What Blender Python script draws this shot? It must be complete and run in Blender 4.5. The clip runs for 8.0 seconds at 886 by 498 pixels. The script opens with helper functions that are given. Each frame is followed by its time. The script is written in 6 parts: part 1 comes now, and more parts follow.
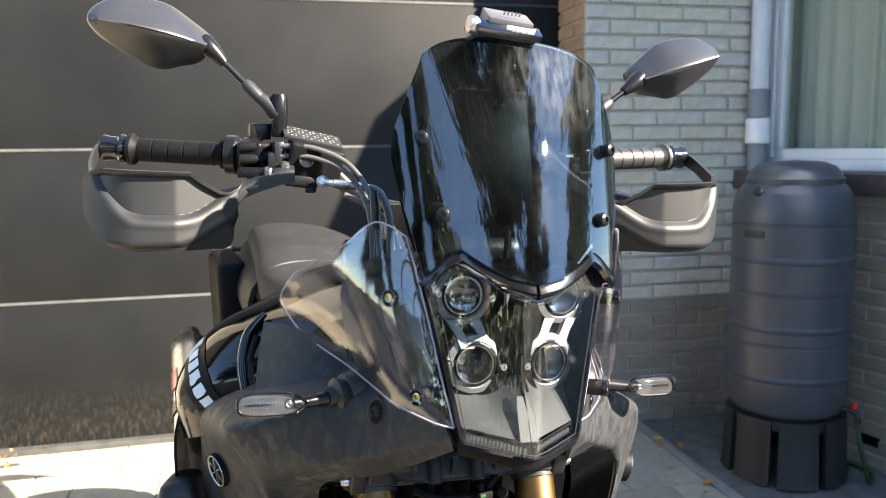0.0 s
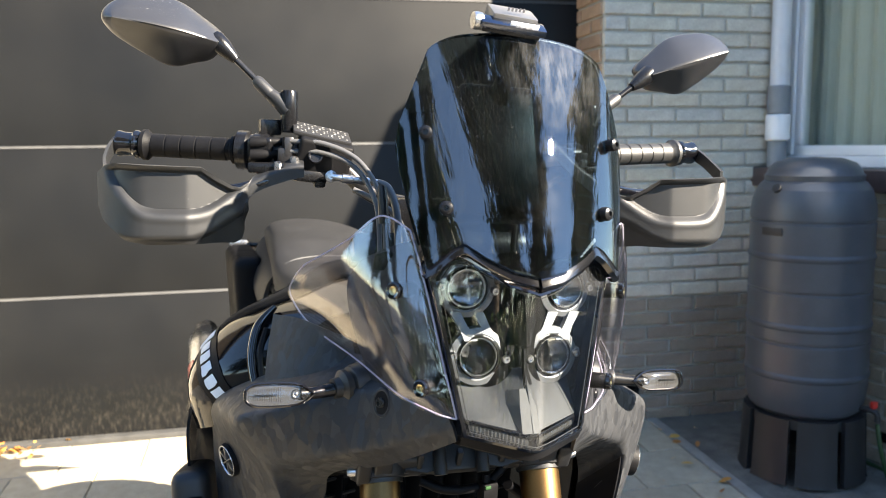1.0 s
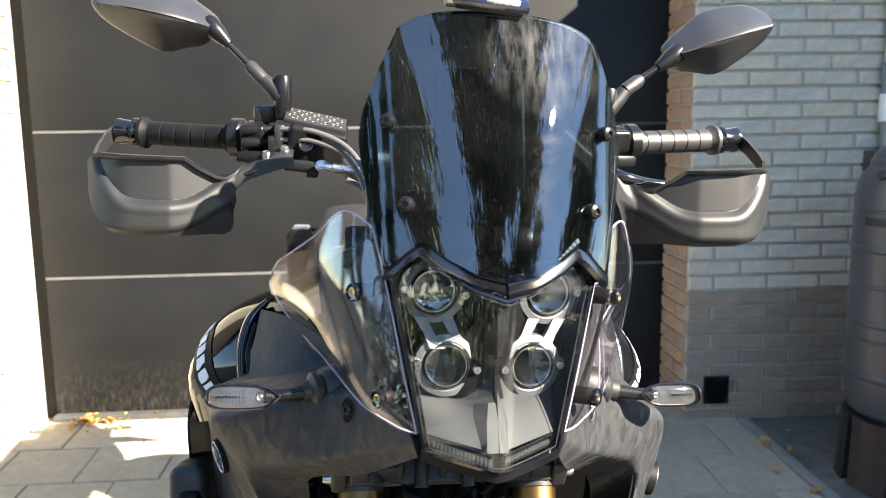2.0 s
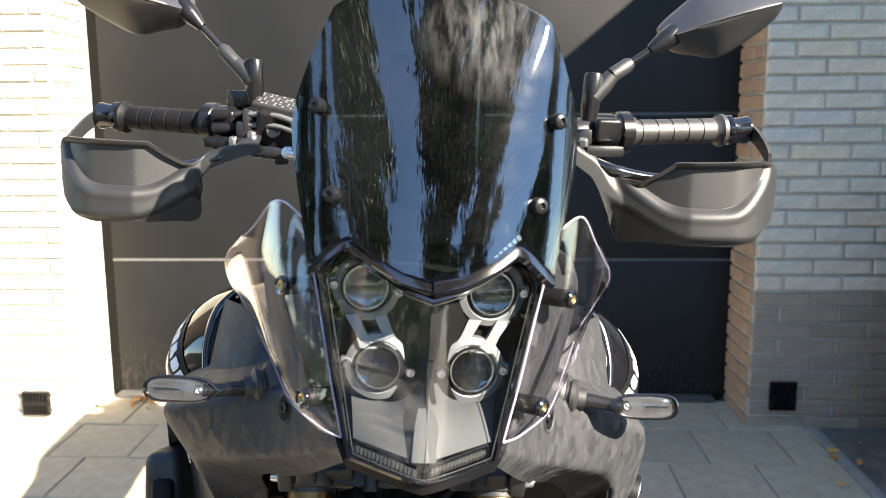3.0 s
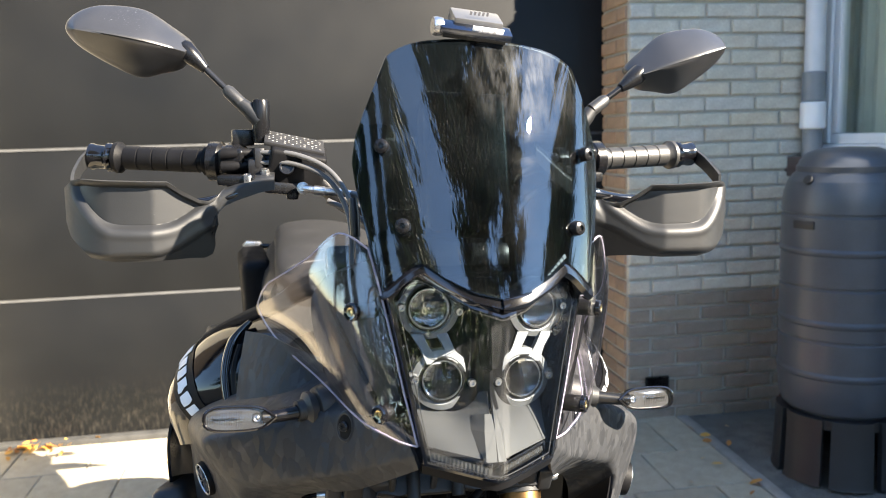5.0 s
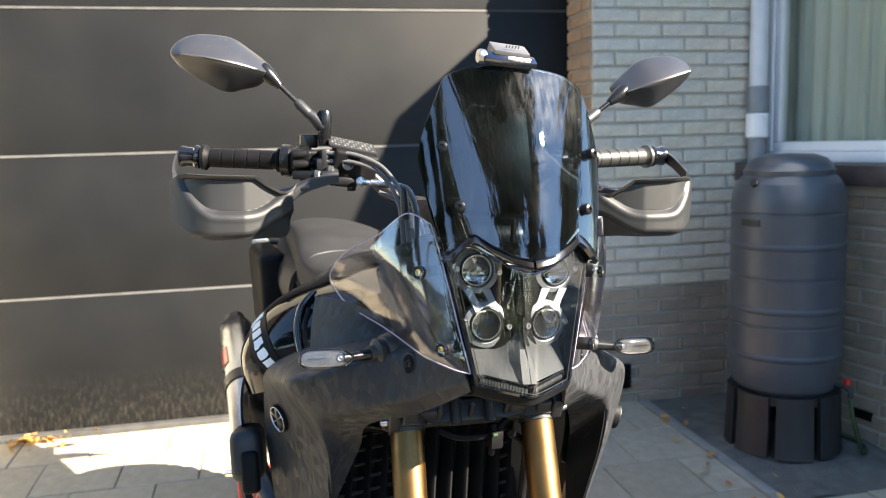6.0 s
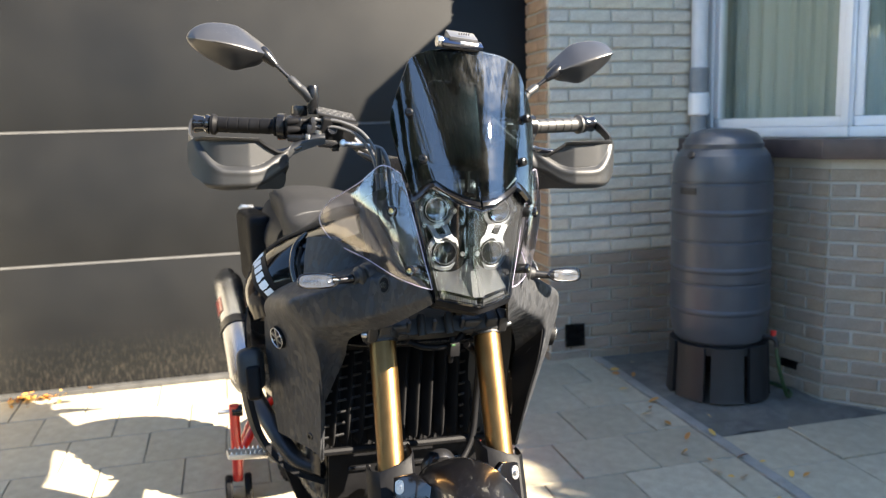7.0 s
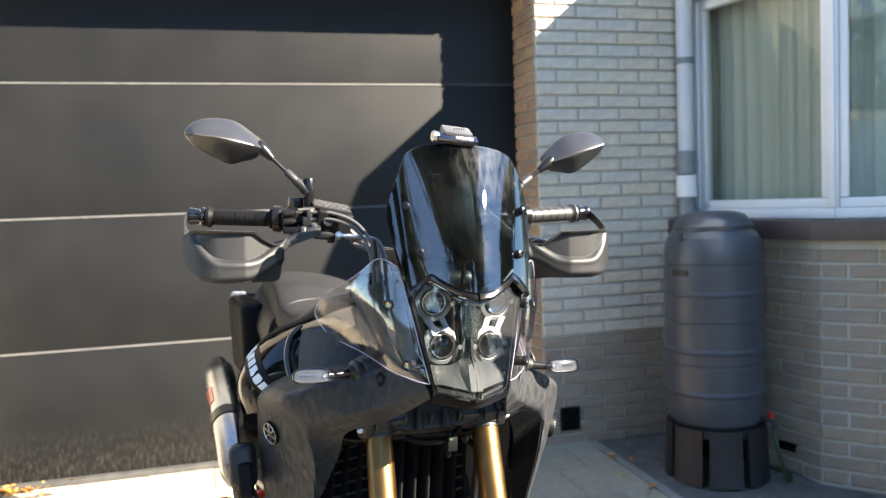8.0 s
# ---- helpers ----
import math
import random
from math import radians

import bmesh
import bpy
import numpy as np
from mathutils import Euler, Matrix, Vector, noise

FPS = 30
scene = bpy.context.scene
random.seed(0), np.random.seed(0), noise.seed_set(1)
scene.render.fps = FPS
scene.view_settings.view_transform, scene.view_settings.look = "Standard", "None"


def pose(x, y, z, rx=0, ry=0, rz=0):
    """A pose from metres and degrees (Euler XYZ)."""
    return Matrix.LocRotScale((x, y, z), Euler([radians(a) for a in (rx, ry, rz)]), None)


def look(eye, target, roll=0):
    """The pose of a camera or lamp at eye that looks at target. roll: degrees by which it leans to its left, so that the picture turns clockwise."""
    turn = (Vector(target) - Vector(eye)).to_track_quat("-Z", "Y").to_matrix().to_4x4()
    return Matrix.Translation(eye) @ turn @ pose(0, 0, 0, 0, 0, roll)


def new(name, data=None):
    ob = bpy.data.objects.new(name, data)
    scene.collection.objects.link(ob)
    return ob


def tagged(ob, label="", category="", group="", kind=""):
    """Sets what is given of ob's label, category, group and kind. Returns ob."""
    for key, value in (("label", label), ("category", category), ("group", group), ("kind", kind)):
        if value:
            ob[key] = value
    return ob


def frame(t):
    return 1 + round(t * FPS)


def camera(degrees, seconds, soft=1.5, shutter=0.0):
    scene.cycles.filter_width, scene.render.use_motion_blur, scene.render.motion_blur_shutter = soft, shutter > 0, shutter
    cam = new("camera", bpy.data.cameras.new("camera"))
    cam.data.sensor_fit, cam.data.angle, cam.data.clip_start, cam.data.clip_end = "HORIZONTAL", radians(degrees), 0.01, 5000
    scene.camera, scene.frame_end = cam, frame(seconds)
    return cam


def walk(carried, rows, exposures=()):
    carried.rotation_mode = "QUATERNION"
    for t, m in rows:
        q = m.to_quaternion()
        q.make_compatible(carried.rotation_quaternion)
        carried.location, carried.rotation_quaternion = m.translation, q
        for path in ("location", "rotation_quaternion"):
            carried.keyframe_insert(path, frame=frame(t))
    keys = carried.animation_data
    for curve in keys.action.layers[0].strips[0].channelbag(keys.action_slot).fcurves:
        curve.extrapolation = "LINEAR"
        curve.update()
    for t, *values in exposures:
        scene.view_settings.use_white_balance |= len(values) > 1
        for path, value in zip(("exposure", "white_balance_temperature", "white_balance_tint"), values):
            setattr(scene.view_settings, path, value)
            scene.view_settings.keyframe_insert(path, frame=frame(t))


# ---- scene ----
from mathutils.bvhtree import BVHTree

cam = camera(57.2, 8.0, 1.0)
PATH = [
    (0, (-0.2815, -0.8317, 1.2069), (0.1888, 1.0958, 0.9548), -0.66),
    (0.5, (-0.2797, -0.8398, 1.1994), (0.1673, 1.0926, 0.9429), -0.62),
    (1, (-0.2657, -0.8468, 1.2036), (0.1528, 1.0919, 0.9465), -0.68),
    (1.2, (-0.2495, -0.8420, 1.2065), (0.1370, 1.0980, 0.9290), -0.66),
    (2.3, (-0.0445, -0.7760, 1.2102), (0.0055, 1.1999, 0.9046), -0.78),
    (2.5, (-0.0104, -0.7649, 1.2081), (-0.0065, 1.2103, 0.8937), -0.65),
    (3, (0.0444, -0.7453, 1.2055), (-0.0382, 1.2266, 0.8822), -0.41),
    (3.5, (0.0526, -0.7342, 1.2084), (-0.0459, 1.2387, 0.8953), -0.30),
    (4, (0.0360, -0.7408, 1.2149), (-0.0476, 1.2370, 0.9293), 0.03),
    (4.5, (-0.0247, -0.7655, 1.2234), (-0.0100, 1.2136, 0.9353), -0.26),
    (5, (-0.1713, -0.8182, 1.2266), (0.1401, 1.1372, 0.9445), -1.69),
    (5.2, (-0.2297, -0.8456, 1.2070), (0.1532, 1.1026, 0.9657), -2.64),
    (6.3, (-0.3525, -1.1675, 1.2258), (0.0892, 0.7648, 0.9590), -1.24),
    (6.5, (-0.3663, -1.2414, 1.2016), (0.0914, 0.6877, 0.9390), -1.13),
    (7, (-0.4018, -1.3640, 1.1950), (0.0949, 0.5492, 0.8902), -1.67),
    (7.5, (-0.4123, -1.3812, 1.2210), (0.0680, 0.5384, 0.9300), -1.58),
    (8, (-0.4099, -1.3518, 1.2213), (0.1215, 0.5728, 1.1046), -2.05),
]
cam.data.dof.use_dof, cam.data.dof.focus_distance, cam.data.dof.aperture_fstop = True, 1.02, 8.0
walk(cam, [(t, look(eye, target, roll)) for t, eye, target, roll in PATH])

# ---- light ----
SUN = Vector((0.687, -0.502, 0.526)).normalized()          # towards the sun
world = bpy.data.worlds.new("sky")
scene.world = world
world.use_nodes = True
wn, wl = world.node_tree.nodes, world.node_tree.links
sky = wn.new("ShaderNodeTexSky")
sky.sky_type, sky.sun_disc = "NISHITA", False
sky.sun_elevation = math.asin(SUN.z)
sky.air_density, sky.dust_density, sky.ozone_density = 1.0, 0.0, 6.0
sky.sun_rotation = math.atan2(SUN.x, SUN.y)
wl.new(sky.outputs[0], wn["Background"].inputs[0])
wn["Background"].inputs[1].default_value = 0.112
sun = new("sun", bpy.data.lights.new("sun", "SUN"))
sun.data.energy, sun.data.angle, sun.data.color = 5.0, radians(0.53), (1.0, 0.965, 0.92)
sun.matrix_world = look((6, -6, 6), Vector((6, -6, 6)) - SUN)
scene.view_settings.exposure = 2.942
scene.view_settings.use_white_balance = True
scene.view_settings.white_balance_temperature = 7850

# ---- materials ----
def rgba(c):
    return (c, c, c, 1) if isinstance(c, (int, float)) else (*c, 1)


def nodes_of(name):
    m = bpy.data.materials.new(name)
    m.use_nodes = True
    t = m.node_tree
    return m, t.nodes, t.links, t.nodes["Principled BSDF"]


def coords(n, l, scale=1.0, stretch=(1, 1, 1)):
    tc, mp = n.new("ShaderNodeTexCoord"), n.new("ShaderNodeMapping")
    mp.inputs["Scale"].default_value = [scale * s for s in stretch]
    l.new(tc.outputs["Object"], mp.inputs[0])
    return mp.outputs[0]


def noise_of(n, l, vec, scale, detail=4.0, rough=0.55):
    t = n.new("ShaderNodeTexNoise")
    t.inputs["Scale"].default_value, t.inputs["Detail"].default_value = scale, detail
    t.inputs["Roughness"].default_value = rough
    l.new(vec, t.inputs["Vector"])
    return t.outputs["Fac"]


def ramp(n, l, fac, stops):
    r = n.new("ShaderNodeValToRGB")
    while len(r.color_ramp.elements) < len(stops):
        r.color_ramp.elements.new(0.5)
    for e, (p, c) in zip(r.color_ramp.elements, stops):
        e.position, e.color = p, rgba(c)
    l.new(fac, r.inputs[0])
    return r.outputs[0]


def mixed(n, l, fac, a, b, mode="MIX"):
    m = n.new("ShaderNodeMix")
    m.data_type, m.blend_type = "RGBA", mode
    for k, v in ((0, fac), (6, a), (7, b)):
        if isinstance(v, bpy.types.NodeSocket):
            l.new(v, m.inputs[k])
        elif k == 0:
            m.inputs[0].default_value = v
        else:
            m.inputs[k].default_value = rgba(v)
    return m.outputs[2]


def bump(n, l, p, height, strength, distance=0.002):
    b = n.new("ShaderNodeBump")
    b.inputs["Strength"].default_value, b.inputs["Distance"].default_value = strength, distance
    l.new(height, b.inputs["Height"])
    l.new(b.outputs[0], p.inputs["Normal"])


def surface(name, a, b=None, rough=(0.4, 0.6), metal=0.0, grain=900, blotch=14, relief=0.15, coat=0.0, stretch=(1, 1, 1), spec=0.5, depth=0.0006, specks=0.0):
    """A plain worn surface: two colours in blotches, fine grain in colour, gloss and relief."""
    m, n, l, p = nodes_of(name)
    v = coords(n, l, 1, stretch)
    big, fine = noise_of(n, l, v, blotch, 5), noise_of(n, l, v, grain, 3)
    b = a if b is None else b
    c = ramp(n, l, big, [(0.32, a), (0.68, b)])
    c = mixed(n, l, 0.28, c, ramp(n, l, fine, [(0.35, 0.35), (0.65, 0.65)]), "OVERLAY")
    if specks:
        # dried splashes and dust: small pale dots in sparse clusters
        dots = ramp(n, l, noise_of(n, l, v, 520, 2), [(0.66, 0.0), (0.72, 1.0)])
        where = ramp(n, l, noise_of(n, l, v, 17, 3), [(0.60, 0.02), (0.70, 1.0)])
        c = mixed(n, l, mixed(n, l, 1.0, dots, where, "MULTIPLY"), c, specks)
    l.new(c, p.inputs["Base Color"])
    l.new(ramp(n, l, mixed(n, l, 0.4, big, fine), [(0.3, rough[0]), (0.7, rough[1])]), p.inputs["Roughness"])
    p.inputs["Metallic"].default_value, p.inputs["Coat Weight"].default_value = metal, coat
    p.inputs["Coat Roughness"].default_value, p.inputs["Specular IOR Level"].default_value = 0.03, spec
    if relief:
        bump(n, l, p, fine, relief, depth)
    return m


def camo(name, base, light, scale=24):
    """Matt wrap with angular patches like chopped carbon flakes."""
    m, n, l, p = nodes_of(name)
    v = coords(n, l, 1, (1.0, 1.5, 0.6))
    w = n.new("ShaderNodeTexNoise")
    w.inputs["Scale"].default_value = 30
    l.new(v, w.inputs["Vector"])
    ad = n.new("ShaderNodeVectorMath")
    ad.operation = "MULTIPLY_ADD"
    ad.inputs[1].default_value = (0.02, 0.02, 0.02)
    l.new(w.outputs["Color"], ad.inputs[0])
    l.new(v, ad.inputs[2])
    vo = n.new("ShaderNodeTexVoronoi")
    vo.inputs["Scale"].default_value, vo.inputs["Randomness"].default_value = scale * 1.7, 1.0
    l.new(ad.outputs[0], vo.inputs["Vector"])
    sep = n.new("ShaderNodeSeparateColor")
    l.new(vo.outputs["Color"], sep.inputs[0])
    fine = noise_of(n, l, coords(n, l, 1), 1400, 2)
    patch = ramp(n, l, sep.outputs[0], [(0.05, base), (0.6, tuple(0.62 * x + 0.38 * y for x, y in zip(base, light))), (0.95, light)])
    l.new(mixed(n, l, 0.3, patch, ramp(n, l, fine, [(0.3, 0.3), (0.7, 0.7)]), "OVERLAY"), p.inputs["Base Color"])
    l.new(ramp(n, l, sep.outputs[1], [(0.1, 0.47), (0.9, 0.61)]), p.inputs["Roughness"])
    l.new(ramp(n, l, sep.outputs[0], [(0.25, 0.30), (0.95, 0.44)]), p.inputs["Specular IOR Level"])
    # each flake lies a little askew
    geo, mid, tilt = n.new("ShaderNodeNewGeometry"), n.new("ShaderNodeVectorMath"), n.new("ShaderNodeVectorMath")
    mid.operation, tilt.operation = "SUBTRACT", "MULTIPLY_ADD"
    mid.inputs[1].default_value, tilt.inputs[1].default_value = (0.5, 0.5, 0.5), (0.30, 0.30, 0.30)
    l.new(vo.outputs["Color"], mid.inputs[0])
    l.new(mid.outputs[0], tilt.inputs[0])
    l.new(geo.outputs["Normal"], tilt.inputs[2])
    unit = n.new("ShaderNodeVectorMath")
    unit.operation = "NORMALIZE"
    l.new(tilt.outputs[0], unit.inputs[0])
    grainy = n.new("ShaderNodeBump")
    grainy.inputs["Strength"].default_value, grainy.inputs["Distance"].default_value = 0.12, 0.0005
    l.new(fine, grainy.inputs["Height"])
    l.new(unit.outputs[0], grainy.inputs["Normal"])
    l.new(grainy.outputs[0], p.inputs["Normal"])
    return m


def clear(name, tint, gloss=0.02, dark=1.0, scratches=0.0, ior=1.49, film=0.0, wiped=None):
    """Clear or smoked sheet: looks straight through, mirrors by Fresnel, with dust and wiping marks."""
    m, n, l, p = nodes_of(name)
    n.remove(p)
    out = n["Material Output"]
    tr, gl, mx, fr = n.new("ShaderNodeBsdfTransparent"), n.new("ShaderNodeBsdfGlossy"), n.new("ShaderNodeMixShader"), n.new("ShaderNodeLayerWeight")
    tr.inputs[0].default_value = rgba([c * dark for c in tint])
    gl.inputs["Roughness"].default_value = gloss
    fr.inputs[0].default_value = 0.5
    power, scale_ = n.new("ShaderNodeMath"), n.new("ShaderNodeMath")
    power.operation, scale_.operation = "POWER", "MULTIPLY_ADD"
    power.inputs[1].default_value = 5.0
    base = ((ior - 1) / (ior + 1)) ** 2
    scale_.inputs[1].default_value, scale_.inputs[2].default_value = 1 - base, base
    l.new(fr.outputs["Facing"], power.inputs[0])
    l.new(power.outputs[0], scale_.inputs[0])
    l.new(scale_.outputs[0], mx.inputs[0])
    l.new(tr.outputs[0], mx.inputs[1])
    l.new(gl.outputs[0], mx.inputs[2])
    last = mx.outputs[0]
    if film:
        # greasy wiping film: a broad, weak gloss in smears
        g2, mx3 = n.new("ShaderNodeBsdfGlossy"), n.new("ShaderNodeMixShader")
        g2.inputs["Roughness"].default_value = 0.22
        smear = noise_of(n, l, coords(n, l, 1, (1.0, 1.0, 2.2)), 16, 6, 0.7)
        l.new(ramp(n, l, smear, [(0.42, film * 0.05), (0.70, film)]), mx3.inputs[0])
        l.new(last, mx3.inputs[1])
        l.new(g2.outputs[0], mx3.inputs[2])
        last = mx3.outputs[0]
    if scratches:
        df, mx2 = n.new("ShaderNodeBsdfDiffuse"), n.new("ShaderNodeMixShader")
        df.inputs[0].default_value = rgba(0.75)
        v = coords(n, l, 1)
        specks = ramp(n, l, noise_of(n, l, v, 1500, 1), [(0.695, 0.0), (0.76, scratches)])
        streak = ramp(n, l, noise_of(n, l, coords(n, l, 1, (9, 9, 0.8)), 90, 5, 0.7), [(0.48, scratches * 0.006), (0.9, scratches * 0.12)])
        patch = ramp(n, l, noise_of(n, l, v, 9, 3), [(0.42, 0.12), (0.7, 1.0)])
        dirt = mixed(n, l, 1.0, mixed(n, l, 1.0, specks, streak, "ADD"), patch, "MULTIPLY")
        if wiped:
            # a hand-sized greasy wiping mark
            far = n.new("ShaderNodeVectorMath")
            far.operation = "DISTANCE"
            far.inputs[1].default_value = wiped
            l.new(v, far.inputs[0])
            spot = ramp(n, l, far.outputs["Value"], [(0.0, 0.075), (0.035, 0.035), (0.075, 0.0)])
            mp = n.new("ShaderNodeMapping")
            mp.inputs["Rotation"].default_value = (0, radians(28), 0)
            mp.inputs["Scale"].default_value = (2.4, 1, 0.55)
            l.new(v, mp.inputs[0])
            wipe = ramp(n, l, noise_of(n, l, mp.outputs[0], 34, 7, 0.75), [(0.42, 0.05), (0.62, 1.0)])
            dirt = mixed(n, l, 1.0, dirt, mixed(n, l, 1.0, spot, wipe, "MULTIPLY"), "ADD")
        l.new(dirt, mx2.inputs[0])
        l.new(last, mx2.inputs[1])
        l.new(df.outputs[0], mx2.inputs[2])
        last = mx2.outputs[0]
    l.new(last, out.inputs[0])
    return m


def brick_mat(name, tones, grain=160):
    m, n, l, p = nodes_of(name)
    info = n.new("ShaderNodeObjectInfo")
    geo = n.new("ShaderNodeNewGeometry")
    add = n.new("ShaderNodeMath")
    add.operation = "ADD"
    l.new(info.outputs["Random"], add.inputs[0])
    l.new(geo.outputs["Random Per Island"], add.inputs[1])
    fr = n.new("ShaderNodeMath")
    fr.operation = "FRACT"
    l.new(add.outputs[0], fr.inputs[0])
    v = coords(n, l, 1)
    tone = ramp(n, l, fr.outputs[0], [(i / max(1, len(tones) - 1), c) for i, c in enumerate(tones)])
    fine, big = noise_of(n, l, v, grain, 5, 0.7), noise_of(n, l, v, 22, 4)
    c = mixed(n, l, 0.5, tone, ramp(n, l, fine, [(0.3, 0.25), (0.7, 0.72)]), "OVERLAY")
    l.new(mixed(n, l, 0.3, c, ramp(n, l, big, [(0.3, 0.3), (0.7, 0.7)]), "OVERLAY"), p.inputs["Base Color"])
    p.inputs["Roughness"].default_value = 0.85
    bump(n, l, p, fine, 0.5, 0.003)
    return m


M_MATT = surface("matt_black_plastic", (0.006, 0.0063, 0.007), (0.010, 0.0103, 0.011), (0.42, 0.58), relief=0.25)
M_GUARD = surface("satin_grey_plastic", (0.0088, 0.0092, 0.0100), (0.0122, 0.0127, 0.0136), (0.42, 0.54), relief=0.35, grain=1300, specks=0.22)
M_GLOSS = surface("gloss_black_paint", (0.003, 0.003, 0.004), (0.004, 0.004, 0.005), (0.06, 0.12), relief=0.0, coat=0.3)
M_TANK = surface("deep_black_tank_paint", (0.003, 0.003, 0.004), (0.004, 0.004, 0.005), (0.05, 0.10), relief=0.0, spec=0.30)
M_BLACK = surface("black_plastic", (0.0035, 0.0035, 0.0042), (0.0065, 0.0065, 0.0072), (0.20, 0.34), relief=0.15, spec=0.32)
M_RUBBER = surface("black_rubber", (0.003, 0.003, 0.0036), (0.006, 0.006, 0.0068), (0.45, 0.65), relief=0.4, spec=0.12)
M_CAMO = camo("camo_wrap", (0.0168, 0.0178, 0.0200), (0.0235, 0.0246, 0.0270), 60)
M_STEEL = surface("bare_steel", (0.45, 0.45, 0.46), (0.6, 0.6, 0.6), (0.22, 0.4), 1.0, relief=0.1)
M_DARKSTEEL = surface("dark_coated_metal", (0.016, 0.016, 0.018), (0.028, 0.028, 0.030), (0.24, 0.36), 0.6, relief=0.15)
M_ALU = surface("cast_aluminium_bracket", (0.172, 0.180, 0.192), (0.212, 0.221, 0.235), (0.42, 0.55), 0.5, relief=0.15)
M_FROST = surface("frosted_silver_reflector", (0.041, 0.043, 0.047), (0.055, 0.058, 0.062), (0.56, 0.68), 0.15, relief=0.05, spec=0.25)
M_GOLD = surface("gold_anodised_tube", (0.150, 0.083, 0.032), (0.185, 0.105, 0.043), (0.36, 0.44), 1.0, relief=0.0, stretch=(1, 1, 0.05), blotch=60)
M_BRASS = surface("brass_bolt", (0.46, 0.37, 0.20), (0.54, 0.44, 0.26), (0.2, 0.35), 1.0, relief=0.05)
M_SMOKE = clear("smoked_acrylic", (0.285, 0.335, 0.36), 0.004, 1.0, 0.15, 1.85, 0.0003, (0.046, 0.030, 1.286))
M_CLEAR = clear("clear_acrylic", (0.93, 0.92, 0.94), 0.006, 1.0, 0.05, 1.72)
M_LENS = clear("clear_headlight_cover", (0.93, 0.94, 0.94), 0.006, 1.0, 0.02, 1.66)
M_EDGE = surface("polished_acrylic_edge", (0.28, 0.26, 0.34), (0.36, 0.34, 0.42), (0.15, 0.3), relief=0.0)
M_WHITE = surface("white_vinyl", (0.75, 0.77, 0.8), (0.8, 0.82, 0.84), (0.35, 0.5), relief=0.05)
M_GREYBAR = surface("grey_print", (0.10, 0.10, 0.11), None, (0.4, 0.5), relief=0.0)
M_RED = surface("red_lacquer", (0.5, 0.02, 0.015), (0.6, 0.03, 0.02), (0.25, 0.4), relief=0.1, coat=0.5)
M_SEAT = surface("seat_vinyl", (0.010, 0.010, 0.0107), (0.015, 0.015, 0.0157), (0.58, 0.72), relief=0.5, grain=700, spec=0.3)
M_BULB = surface("chromed_reflector", (0.75, 0.75, 0.76), None, (0.12, 0.2), 0.7, relief=0.0)
M_SIGLENS = clear("clear_ribbed_lens", (0.86, 0.86, 0.86), 0.05, 1.0, 0.08)
M_FIN = surface("radiator_fins", (0.006, 0.006, 0.0065), (0.010, 0.010, 0.0105), (0.5, 0.65), 0.0, relief=0.3, spec=0.06)


def solid_glass(name):
    m, n, l, p = nodes_of(name)
    p.inputs["Base Color"].default_value = rgba((0.93, 0.95, 0.97))
    p.inputs["Roughness"].default_value, p.inputs["IOR"].default_value, p.inputs["Transmission Weight"].default_value = 0.01, 1.5, 1.0
    return m


M_PROJECTOR = solid_glass("projector_lens_solid_glass")
M_INNER = surface("dark_satin_shell", (0.003, 0.003, 0.0035), (0.005, 0.005, 0.0055), (0.55, 0.70), 0.0, relief=0.1, spec=0.08)
M_GREYSEAM = surface("pale_seam_thread", (0.22, 0.22, 0.22), (0.28, 0.28, 0.27), (0.6, 0.7), relief=0.2)
M_SEAM = surface("grey_welted_seam", (0.05, 0.05, 0.05), (0.07, 0.07, 0.069), (0.6, 0.75), relief=0.3)
M_MUFF = surface("brushed_muffler_steel", (0.27, 0.28, 0.30), (0.36, 0.37, 0.39), (0.18, 0.30), 1.0, relief=0.15, stretch=(1, 0.1, 1))
M_GRIPPALE = surface("grey_grip_rubber", (0.013, 0.013, 0.0127), (0.020, 0.0197, 0.0193), (0.42, 0.56), relief=0.6, grain=420)
M_LIDTEXT = surface("black_lid", (0.008, 0.008, 0.009), (0.013, 0.013, 0.014), (0.45, 0.6), relief=0.1, spec=0.3)
M_MIRROR = surface("mirror_silver", (0.9, 0.9, 0.91), None, (0.01, 0.02), 1.0, relief=0.0)
M_STEMSTEEL = surface("dark_stem_metal", (0.022, 0.022, 0.024), (0.034, 0.034, 0.036), (0.18, 0.28), 0.8, relief=0.05)
M_CHROMEBLUE = surface("polished_dark_metal", (0.09, 0.10, 0.13), (0.13, 0.14, 0.17), (0.15, 0.25), 1.0, relief=0.05)


def flake_paint(name):
    m, n, l, p = nodes_of(name)
    v = coords(n, l, 1)
    vo = n.new("ShaderNodeTexVoronoi")
    vo.inputs["Scale"].default_value = 900
    l.new(v, vo.inputs["Vector"])
    sep = n.new("ShaderNodeSeparateColor")
    l.new(vo.outputs["Color"], sep.inputs[0])
    l.new(ramp(n, l, sep.outputs[0], [(0.97, (0.003, 0.003, 0.004)), (0.99, (0.06, 0.055, 0.05))]), p.inputs["Base Color"])
    p.inputs["Roughness"].default_value, p.inputs["Coat Weight"].default_value, p.inputs["Coat Roughness"].default_value = 0.3, 1.0, 0.03
    return m


